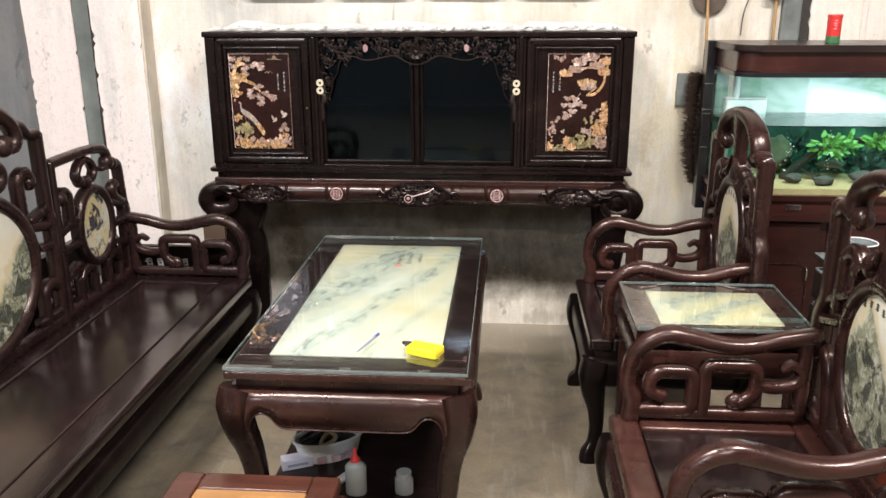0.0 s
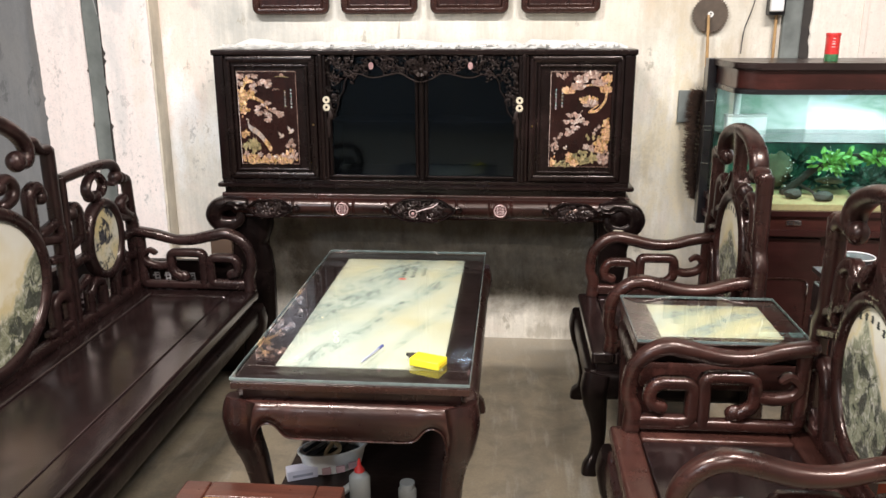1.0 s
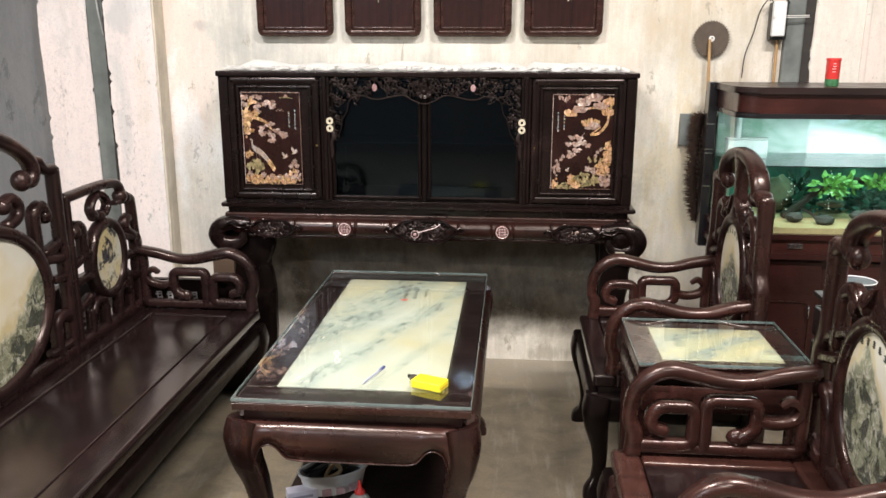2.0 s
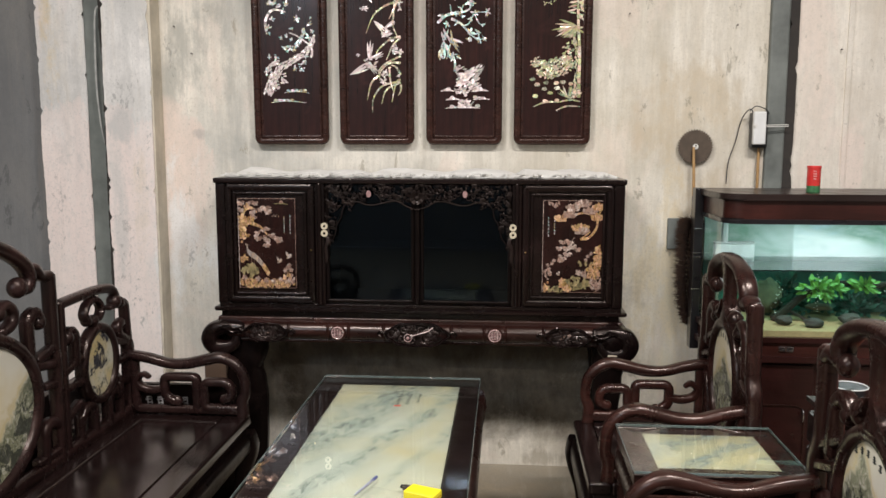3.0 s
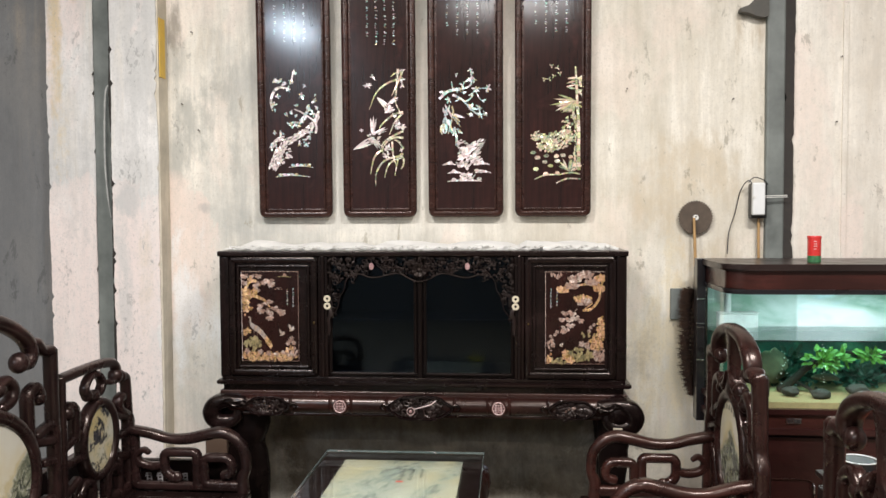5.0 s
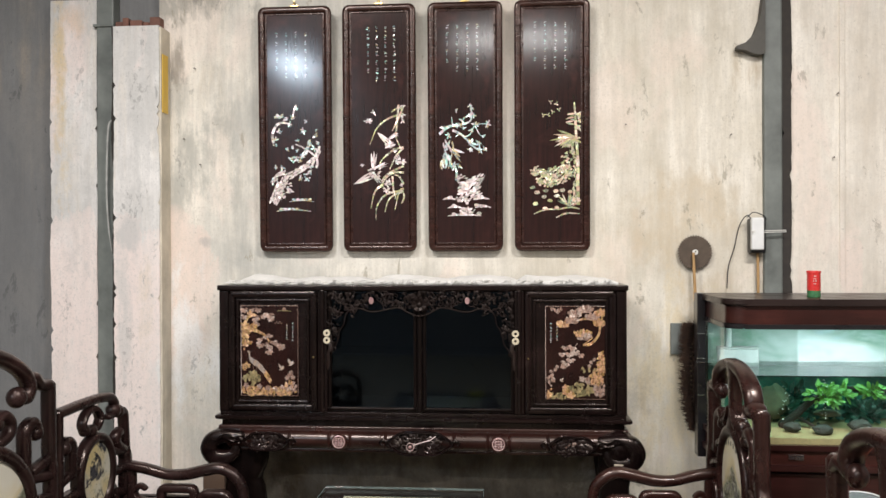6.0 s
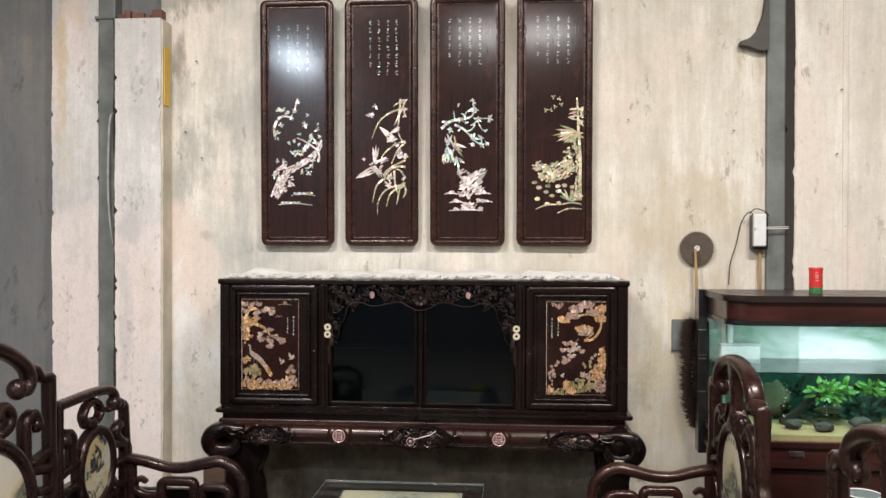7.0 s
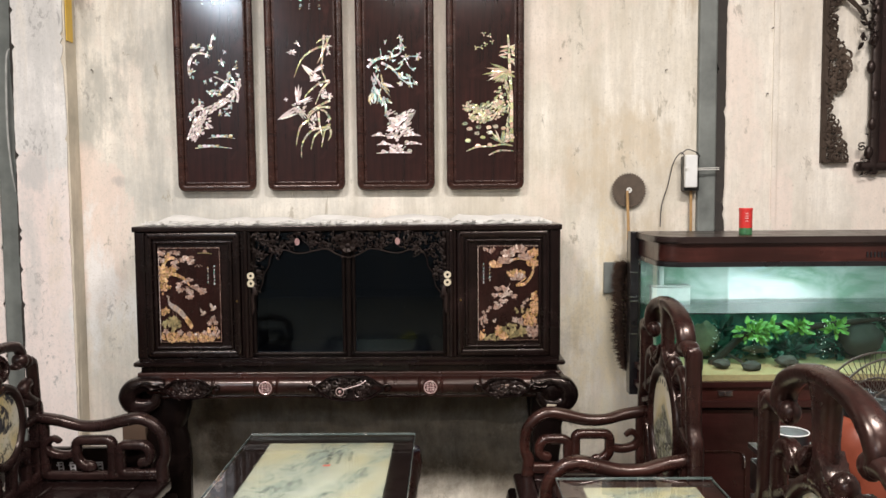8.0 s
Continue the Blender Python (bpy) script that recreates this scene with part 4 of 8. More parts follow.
    rim = [(0.005 - u, -0.008, v) for u, v in half[::-1]] + [(0.005 + u, -0.008, v) for u, v in half[1:]]
    sweep(b, smooth_path(rim, 4), 0.006, 0.010, (0, 1, 0), n=6)
    part("valance_rim", b, wood_carved, c)
    b = BM()
    for k in range(9):
        a = k / 9 * 6.283
        sweep(b, [(0.005 + 0.012 * math.cos(a), -0.014, 1.255 + 0.01 * math.sin(a)), (0.005 + 0.034 * math.cos(a), -0.02, 1.255 + 0.028 * math.sin(a)), (0.005 + 0.052 * math.cos(a), -0.01, 1.255 + 0.04 * math.sin(a))], [0.012, 0.022, 0.006], [0.008, 0.012, 0.004], (0, 1, 0), n=6)
    knob(b, (0.005, -0.016, 1.255), 0.014, (1, 0.7, 1))
    part("carved_flower", b, wood_carved, c)
    for x in (-0.227, 0.234):
        b = BM()
        lathe(b, [(0.0135, 0), (0.0135, 0.004), (0.010, 0.006)], (x, -0.02, 1.275), 16, (0.85, 1.25), "y")
        m_ = part("medallion", b, pearl_pink, c)
    for x, s in ((-0.445, 1), (0.462, -1)):
        for z in (1.118, 1.083):
            b = BM()
            n = 18
            pts = [(x + 0.0115 * math.cos(6.283 * k / n), -0.016, z + 0.0115 * math.sin(6.283 * k / n)) for k in range(n)]
            sweep(b, pts, 0.012, 0.004, (0, 1, 0), True, 6)
            part("coin_handle", b, bone, c, "pale bone coin-shaped handle")
        b = BM()
        sweep(b, smooth_path([(x + s * 0.012, -0.012, 1.065), (x + s * 0.018, -0.014, 1.04), (x + s * 0.006, -0.012, 1.02), (x + s * 0.008, -0.01, 0.97), (x + s * 0.004, -0.01, 0.94)], 4), [0.016, 0.022, 0.014, 0.016, 0.006], 0.012, (0, 1, 0), n=6)
        part("carved_tassel", b, wood_black, c)

    # stand
    b = BM()
    zc, r = 0.605, 0.048
    sweep(b, [(-0.92, -0.015, zc), (0.92, -0.015, zc)], 0.085, 0.085, (0, 0, 1), n=20, power=0.95)
    box(b, -0.99, 0.99, 0.0, 0.36, 0.63, 0.664, 0.006)
    for s in (-1, 1):
        sweep(b, [(s * 0.985, 0.02, 0.622), (s * 0.985, 0.36, 0.622)], 0.05, 0.05, (0, 0, 1), n=12)
    part("apron_roll", b, wood_polish, c, "half-round polished apron")
    b = BM()
    sweep(b, [(-0.88, -0.022, 0.556), (0.88, -0.022, 0.556)], 0.012, 0.016, (0, 0, 1), n=8)
    part("apron_bead", b, wood_brown, c)
    for u in (-0.622, -0.428, -0.326, -0.156, 0.172, 0.330, 0.432, 0.612):
        b = BM()
        sweep(b, [(u - 0.007, -0.016, zc), (u, -0.016, zc), (u + 0.007, -0.016, zc)], [0.084, 0.092, 0.084], [0.084, 0.092, 0.084], (0, 0, 1), n=14, power=0.85)
        part("collar", b, wood_polish, c)
    for s in (-1, 1):
        b = BM()
        prof = [(s * 0.85, 0.612), (s * 0.935, 0.618), (s * 0.998, 0.602), (s * 1.020, 0.562), (s * 1.000, 0.522), (s * 0.950, 0.512), (s * 0.905, 0.528), (s * 0.890, 0.560), (s * 0.895, 0.595)]
        sweep(b, [(p.x, -0.02, p.y) for p in smooth_path([(q[0], q[1], 0) for q in prof], 5)], [0.062, 0.068, 0.084, 0.092, 0.086, 0.076, 0.062, 0.050, 0.05], [0.09, 0.095, 0.105, 0.11, 0.10, 0.09, 0.07, 0.06, 0.05], (0, 1, 0), n=14)
        # a carved leaf that laps over the curve
        for dz, dx in ((0.030, 0.0), (0.010, 0.010)):
            sweep(b, [(p.x, -0.068, p.y) for p in smooth_path([(s * (0.84 + dx), 0.600 + dz, 0), (s * (0.885 + dx), 0.592 + dz, 0), (s * (0.925 + dx), 0.612 + dz * 0.8, 0), (s * (0.97 + dx), 0.598 + dz * 0.6, 0), (s * (0.995 + dx * 0.6), 0.575 + dz * 0.4, 0)], 5)], [0.004, 0.007, 0.006, 0.007, 0.003], [0.008, 0.012, 0.014, 0.012, 0.006], (0, 1, 0), n=6)
        if s > 0:
            # this corner swells into a full rounded knee
            knob(b, (0.945, -0.002, 0.582), 0.076, (1.0, 0.9, 1.1), 16)
        part("corner_scroll", b, cabinet_x, c, "carved scroll at the corner of the stand")
    for u, hw, hh in ((-0.735, 0.105, 0.042), (0.008, 0.15, 0.055), (0.725, 0.105, 0.042)):
        b = BM()
        lathe(b, [(1.0, -0.03), (0.97, -0.012), (0.86, 0.0)], (0, 0, 0), 28, (hw, hh), "y")
        for v in b.verts:
            v.co = Vector((u + v.co.x, -0.056 - v.co.y, 0.602 + v.co.z))
        f = part("cartouche", b, wood_carved, c, "oval carved cartouche")
        b = BM()
        pts = []
        for k in range(60):
            a = 6.283 * k / 60
            lobe = 1.0 + 0.045 * math.cos(6 * a)
            pts.append((u + hw * lobe * math.cos(a), -0.064, 0.602 + hh * lobe * math.sin(a)))
        sweep(b, pts, 0.013, 0.022, (0, 1, 0), True, 8)
        for q in (-1, 1):
            sweep(b, smooth_path([(u + q * hw * 0.98, -0.062, 0.602), (u + q * (hw + 0.022), -0.062, 0.618), (u + q * (hw + 0.040), -0.058, 0.604), (u + q * (hw + 0.024), -0.06, 0.590)], 4), [0.012, 0.013, 0.010, 0.005], [0.018, 0.018, 0.014, 0.008], (0, 1, 0), n=6)
        part("rim", b, cabinet_x, f)
        b = BM()
        carving(b, lambda a, e: ((a - u) / hw) ** 2 + ((e - 0.602) / hh) ** 2 < 0.72, u - hw, u + hw, 0.602 - hh, 0.602 + hh, lambda a, e, w: (a, -0.054 - w, e), 70, 0.020, random.Random(int(100 + u * 10)), 0.020)
        tagged(part("relief", b, wood_black, f), kind="stuff")
        if abs(u) < 0.1:
            b = BM()
            pts = [(-0.035 + 0.018 * math.cos(6.283 * k / 16), -0.072, 0.588 + 0.018 * math.sin(6.283 * k / 16)) for k in range(16)]
            sweep(b, pts, 0.004, 0.004, (0, 1, 0), True, 6)
            sweep(b, smooth_path([(-0.02, -0.072, 0.597), (0.02, -0.074, 0.61), (0.06, -0.072, 0.622), (0.085, -0.07, 0.64)], 4), 0.005, 0.004, (0, 1, 0), n=6)
            knob(b, (-0.035, -0.074, 0.588), 0.008, (1, 0.5, 1), 8)
            part("pearl_flute", b, pearl_pink, f)
        if u > 0.3:
            b = BM()
            for du, dv, rr in ((-0.032, -0.004, 0.011), (-0.018, 0.006, 0.008), (0.008, 0.010, 0.011), (0.024, 0.002, 0.008)):
                knob(b, (u + du, -0.066, 0.602 + dv), rr, (1.1, 0.4, 0.8), 10)
            part("pearl_fruit", b, pearl_rose, f)
        elif u < -0.3:
            b = BM()
            knob(b, (u + 0.01, -0.066, 0.6), 0.009, (1.5, 0.4, 0.7), 10)
            part("pearl_fruit", b, pearl_rose, f)
    for u in (-0.377, 0.381):
        b = BM()
        lathe(b, [(0.040, 0.0), (0.038, 0.012), (0.031, 0.018)], (u, -0.052, 0.602), 24, (1, 1), "y")
        for v in b.verts:
            v.co.y = -0.052 - (v.co.y + 0.052)
        md = part("medallion", b, wood_x, c)
        b = BM()
        for k in range(-3, 4):
            L = math.sqrt(max(0, 0.027 ** 2 - (k * 0.008) ** 2))
            z = 0.606 + k * 0.008
            if abs(k) % 2:
                box(b, u - L, u - 0.004, -0.0735, -0.068, z - 0.0013, z + 0.0013, 0)
                box(b, u + 0.004, u + L, -0.0735, -0.068, z - 0.0013, z + 0.0013, 0)
            else:
                box(b, u - L * 0.75, u + L * 0.75, -0.0735, -0.068, z - 0.0013, z + 0.0013, 0)
        for q in (-0.013, 0.0, 0.013):
            box(b, u + q - 0.0012, u + q + 0.0012, -0.0732, -0.068, 0.588, 0.624, 0)
        pts = [(u + 0.0285 * math.cos(6.283 * k / 24), -0.07, 0.606 + 0.0285 * math.sin(6.283 * k / 24)) for k in range(24)]
        sweep(b, pts, 0.004, 0.006, (0, 1, 0), True, 6)
        part("pearl_roundel", b, pearl_pink, md)
    for s in (-1, 1):
        for y in (0.03, 0.33):
            b = BM()
            if y < 0.1:
                prof = [(0.83, 0.58, 0.235), (0.83, 0.50, 0.235), (0.83, 0.445, 0.20), (0.83, 0.405, 0.155), (0.83, 0.36, 0.20), (0.83, 0.25, 0.225), (0.825, 0.05, 0.21), (0.815, -0.08, 0.17), (0.81, BASE + 0.03, 0.16), (0.81, BASE, 0.18)]
                if s > 0:
                    prof = [(0.865, 0.58, 0.16), (0.865, 0.50, 0.16), (0.862, 0.44, 0.155), (0.86, 0.395, 0.14), (0.86, 0.33, 0.14), (0.845, 0.12, 0.11), (0.82, -0.12, 0.075), (0.80, BASE + 0.03, 0.075), (0.79, BASE, 0.09)]
            else:
                prof = [(0.90, 0.58, 0.12), (0.91, 0.40, 0.09), (0.92, 0.10, 0.07), (0.92, BASE, 0.07)]
            pts = smooth_path([(s * (o + (0.065 if s > 0 else 0.035) * (y < 0.1)), y, z) for o, z, w in prof], 3)
            sweep(b, pts, [w for _, _, w in prof], [0.10, 0.09, 0.08, 0.07, 0.07], (0, 1, 0), n=12, power=0.65, round_ends=False)
            part("leg", b, wood_shaded, c)
    return c


def rng_edge(u, v):
    return 1.0 + 0.25 * noise.noise(Vector((u * 30, v * 30, 3)))


# ---- pearl inlay pieces ----
LAID = [0]


def proud():
    """Each cut piece stands a hair higher or lower than its neighbours."""
    LAID[0] += 1
    return 0.0011 + 0.000018 * (LAID[0] % 67)


def petal(bm, u, v, length, width, a, to3):
    c, s = math.cos(a), math.sin(a)
    pts = []
    for x, y in ((0, 0), (0.3, 0.42), (0.65, 0.45), (1, 0), (0.65, -0.45), (0.3, -0.42)):
        pts.append((u + c * x * length - s * y * width, v + s * x * length + c * y * width))
    slab(bm, pts, proud(), to3)


def blob(bm, u, v, ru, rv, rng, to3, a=0.0, n=9):
    pts = []
    for k in range(n):
        t = 6.283 * k / n
        r = rng.uniform(0.78, 1.12)
        x, y = ru * r * math.cos(t), rv * r * math.sin(t)
        pts.append((u + x * math.cos(a) - y * math.sin(a), v + x * math.sin(a) + y * math.cos(a)))
    slab(bm, pts, proud(), to3)


def strip(bm, pts, width, to3, res=4):
    P = smooth_path([(p[0], p[1], 0) for p in pts], res)
    m = len(P)
    Ws = width if isinstance(width, (list, tuple)) else [width]
    for i in range(m - 1):
        a, b = P[i], P[i + 1]
        d = (b - a)
        if d.length < 1e-7:
            continue
        nrm = Vector((-d.y, d.x, 0)).normalized()
        w0 = float(np.interp(i / (m - 1), np.linspace(0, 1, len(Ws)), Ws)) / 2 if len(Ws) > 1 else Ws[0] / 2
        w1 = float(np.interp((i + 1) / (m - 1), np.linspace(0, 1, len(Ws)), Ws)) / 2 if len(Ws) > 1 else Ws[0] / 2
        b2 = b - d * 0.06
        slab(bm, [(a.x + nrm.x * w0, a.y + nrm.y * w0), (a.x - nrm.x * w0, a.y - nrm.y * w0), (b2.x - nrm.x * w1, b2.y - nrm.y * w1), (b2.x + nrm.x * w1, b2.y + nrm.y * w1)], proud(), to3)


def blossom(bm, u, v, r, rng, to3):
    a0 = rng.uniform(0, 6.28)
    for k in range(rng.randint(4, 6)):
        petal(bm, u, v, r * rng.uniform(0.55, 1.45), r * rng.uniform(0.35, 0.6), a0 + k * 1.2 + rng.uniform(-0.3, 0.3), to3)


def door_inlay(parent, x0, x1, mirror, seed):
    """Flowering tree, rocks and a bank of foliage in warm pearl; two columns of small marks."""
    rng = random.Random(seed)
    W, H = x1 - x0, 0.446

    def to3(u, v, w):
        return (x1 - u * W if mirror else x0 + u * W, -0.0004 - w, 0.806 + v * H)

    def t(u, v, w):
        return to3(u, v, w)

    def P(bm, u, v, L, wd, a):
        # lengths in metres, laid out in the ground's own proportions
        c, s = math.cos(a), math.sin(a)
        pts = []
        for x, y in ((0, 0), (0.3, 0.42), (0.65, 0.45), (1, 0), (0.65, -0.45), (0.3, -0.42)):
            pts.append((u + (c * x * L - s * y * wd) / W, v + (s * x * L + c * y * wd) / H))
        slab(bm, pts, proud(), t)

    def flower(bm, u, v, r):
        a0 = rng.uniform(0, 6.28)
        for k in range(5):
            P(bm, u, v, r, r * 0.75, a0 + k * 1.2566)

    rose, gold, moss, cool = BM(), BM(), BM(), BM()

    def lobed(bm, u, v, r):
        # a cut leaf: broad lobes that fan from its stalk
        a0 = -1.57 + rng.uniform(-0.8, 0.8)
        r *= 1.0
        for k in range(-2, 3):
            P(bm, u, v, r * rng.uniform(0.85, 1.15), r * 0.62, a0 + k * 0.75)

    def mass(bm, u, v, ru, rv, n, size):
        # closely fitted pieces that fill an uneven patch
        for _ in range(n):
            a, d = rng.uniform(0, 6.28), math.sqrt(rng.random())
            uu, vv = min(max(u + ru * d * math.cos(a), 0.05), 0.95), min(max(v + rv * d * math.sin(a), 0.03), 0.965)
            if rng.random() < 0.5:
                P(bm, uu, vv, size * rng.uniform(0.8, 1.5), size * rng.uniform(0.6, 1.0), rng.uniform(0, 6.28))
            else:
                blob(bm, uu, vv, size * 0.7 / W, size * 0.6 / H, rng, t, rng.uniform(0, 3), 7)

    def tier(bm, u, v, ru, n, size):
        # a flat layer of pine foliage with a scalloped upper edge
        for k in range(n):
            f = (k + 0.5) / n * 2 - 1
            P(bm, u + ru * f, v, size * (1.15 - 0.4 * abs(f)) * rng.uniform(0.85, 1.15), size * 0.62, 1.57 + rng.uniform(-0.35, 0.35) - f * 0.6)
        for k in range(n // 2):
            f = (k + 0.5) / (n // 2) * 2 - 1
            blob(bm, u + ru * 0.8 * f, v - 0.008, size * 0.6 / W, size * 0.28 / H, rng, t, 0, 8)

    def bird(bm, u, v, s):
        P(bm, u, v, s * 1.1, s * 0.4, 0.5)
        P(bm, u + s * 0.4 / W, v + s * 0.2 / H, s, s * 0.42, 2.0)
        P(bm, u + s * 0.4 / W, v + s * 0.1 / H, s * 0.8, s * 0.36, 1.1)

    if not mirror:
        mass(gold, 0.08, 0.66, 0.06, 0.13, 46, 0.013)
        mass(gold, 0.12, 0.74, 0.10, 0.05, 30, 0.012)
        strip(gold, [(0.10, 0.76), (0.2, 0.73), (0.30, 0.71), (0.42, 0.67), (0.5, 0.60)], [0.05, 0.04, 0.03, 0.02], t)
        strip(gold, [(0.06, 0.72), (0.12, 0.86), (0.24, 0.89), (0.34, 0.84)], [0.06, 0.04, 0.02], t)
        for u, v, r in ((0.07, 0.955, 0.021), (0.19, 0.95, 0.018), (0.31, 0.955, 0.02), (0.07, 0.88, 0.019), (0.26, 0.86, 0.021), (0.40, 0.885, 0.02), (0.49, 0.90, 0.027), (0.52, 0.855, 0.022), (0.30, 0.80, 0.017), (0.34, 0.63, 0.019), (0.44, 0.66, 0.02), (0.35, 0.575, 0.026), (0.5, 0.56, 0.027), (0.49, 0.50, 0.023), (0.57, 0.60, 0.019), (0.66, 0.575, 0.021), (0.70, 0.55, 0.023), (0.52, 0.67, 0.016)):
            lobed(rose, u, v, r)
        for u, v in ((0.15, 0.92), (0.22, 0.80), (0.05, 0.80), (0.16, 0.60), (0.25, 0.77)):
            lobed(gold, u, v, 0.016)
        for k in range(5):
            blob(rose, 0.60 + k * 0.026, 0.80 + 0.014 * (k % 2), 0.008, 0.006, rng, t, 0, 6)
        blob(rose, 0.755, 0.952, 0.034, 0.021, rng, t, 0, 14)
        strip(moss, [(0.64, 0.935), (0.75, 0.94), (0.87, 0.93)], [0.004, 0.012, 0.004], t)
        # the long-tailed bird
        strip(cool, [(0.165, 0.49), (0.155, 0.445), (0.185, 0.40), (0.27, 0.36)], [0.016, 0.022, 0.052, 0.066], t, 2)
        P(cool, 0.165, 0.475, 0.016, 0.010, 2.4)
        strip(cool, [(0.25, 0.375), (0.34, 0.325), (0.42, 0.262)], [0.062, 0.060, 0.056], t, 3)
        strip(gold, [(0.42, 0.262), (0.48, 0.205), (0.525, 0.155)], [0.056, 0.066, 0.046], t, 3)
        strip(rose, [(0.22, 0.35), (0.225, 0.28)], 0.004, t, 2)
        strip(rose, [(0.27, 0.34), (0.275, 0.27)], 0.004, t, 2)
        bird(cool, 0.66, 0.285, 0.030)
        bird(cool, 0.82, 0.335, 0.033)
        mass(moss, 0.20, 0.20, 0.14, 0.07, 48, 0.013)
        mass(gold, 0.09, 0.33, 0.05, 0.04, 18, 0.011)
        mass(gold, 0.22, 0.06, 0.20, 0.055, 60, 0.013)
        mass(gold, 0.62, 0.055, 0.33, 0.04, 70, 0.012)
        mass(rose, 0.86, 0.10, 0.09, 0.06, 22, 0.013)
        mass(gold, 0.84, 0.12, 0.08, 0.05, 16, 0.011)
        for u, v in ((0.84, 0.235), (0.90, 0.21), (0.80, 0.205), (0.87, 0.26)):
            flower(rose, u, v, 0.013)
        for u, v in ((0.10, 0.12), (0.33, 0.11), (0.47, 0.09), (0.60, 0.08), (0.72, 0.10)):
            flower(rose, u, v, 0.015)
    else:
        # u runs from the right edge of this door
        mass(rose, 0.80, 0.955, 0.10, 0.02, 12, 0.011)
        strip(gold, [(0.04, 0.93), (0.10, 0.80), (0.12, 0.70), (0.24, 0.60), (0.38, 0.58)], [0.03, 0.036, 0.034, 0.03, 0.02], t)
        strip(gold, [(0.10, 0.80), (0.28, 0.86), (0.48, 0.84), (0.66, 0.80)], [0.03, 0.025, 0.018, 0.01], t)
        strip(gold, [(0.38, 0.58), (0.30, 0.62), (0.22, 0.66)], [0.018, 0.012], t)
        for u, v, r, n in ((0.70, 0.79, 0.07, 6), (0.56, 0.83, 0.08, 7), (0.50, 0.90, 0.09, 7), (0.34, 0.945, 0.10, 8), (0.22, 0.87, 0.10, 8), (0.09, 0.91, 0.07, 6), (0.11, 0.80, 0.07, 6), (0.38, 0.69, 0.13, 9), (0.36, 0.655, 0.10, 7)):
            tier(gold if n in (6, 9) else rose, u, v, r, n + 2, 0.026)
        for u, v, r in ((0.66, 0.56, 0.02), (0.55, 0.56, 0.022), (0.72, 0.49, 0.019), (0.60, 0.495, 0.024), (0.50, 0.51, 0.022), (0.42, 0.485, 0.02), (0.58, 0.43, 0.022), (0.66, 0.39, 0.024), (0.70, 0.365, 0.02)):
            lobed(rose, u, v, r)
        strip(rose, [(0.47, 0.60), (0.55, 0.53), (0.62, 0.45), (0.68, 0.38)], [0.008, 0.005], t)
        mass(gold, 0.09, 0.36, 0.05, 0.15, 60, 0.014)
        mass(gold, 0.16, 0.24, 0.10, 0.09, 56, 0.014)
        mass(rose, 0.12, 0.10, 0.10, 0.07, 34, 0.014)
        mass(moss, 0.42, 0.10, 0.22, 0.06, 50, 0.014)
        mass(moss, 0.30, 0.32, 0.12, 0.03, 14, 0.010)
        mass(rose, 0.34, 0.22, 0.10, 0.05, 20, 0.012)
        for k in range(7):
            flower(gold, 0.60 + rng.uniform(-0.07, 0.07), 0.09 + rng.uniform(-0.05, 0.05), 0.019)
        mass(gold, 0.93, 0.06, 0.05, 0.05, 12, 0.012)
        mass(rose, 0.90, 0.20, 0.06, 0.05, 14, 0.011)
        mass(moss, 0.80, 0.04, 0.16, 0.03, 20, 0.012)
        for u, v in ((0.88, 0.26), (0.83, 0.32), (0.90, 0.30), (0.80, 0.35), (0.86, 0.22), (0.25, 0.40), (0.20, 0.43), (0.28, 0.36)):
            flower(rose, u, v, 0.010)
        strip(rose, [(0.92, 0.15), (0.88, 0.26), (0.80, 0.35)], 0.004, t, 3)
        bird(cool, 0.70, 0.19, 0.02)
    tagged(part("pearl_leaves", rose, pearl_rose, parent, "pinkish grey mother-of-pearl leaves and blossom"), kind="stuff")
    tagged(part("pearl_ground", gold, pearl_warm, parent, "copper and gold mother-of-pearl rocks"), kind="stuff")
    tagged(part("pearl_bank", moss, pearl_moss, parent, "greenish mother-of-pearl bank"), kind="stuff")
    tagged(part("pearl_birds", cool, pearl_bird, parent, "pale silver and gold shell birds"), kind="stuff")
    marks = BM()
    for col, n, top in ((0.80, 5, 0.78), (0.90, 6, 0.80)):
        for k in range(n):
            v = top - k * 0.036
            for q in (-0.008, 0.0, 0.008):
                P(marks, col - 0.014, v + q, rng.uniform(0.006, 0.0095), 0.0024, rng.uniform(-0.4, 0.4))
    tagged(part("pearl_marks", marks, pearl_cool, parent), kind="stuff")


cabinet()


# ---- seating ----
def fret(bm, pts, plane, normal, w, d, r=0.02, n=8, widths=None):
    P = [plane(u, v) for u, v in pts]
    sweep(bm, fillet(P, r) if r else P, widths or w, d, normal, n=n, power=0.75)


def curl(bm, pts, plane, normal, w, d, res=4, n=8):
    sweep(bm, smooth_path([plane(u, v) for u, v in pts], res), w, d, normal, n=n, power=0.8)


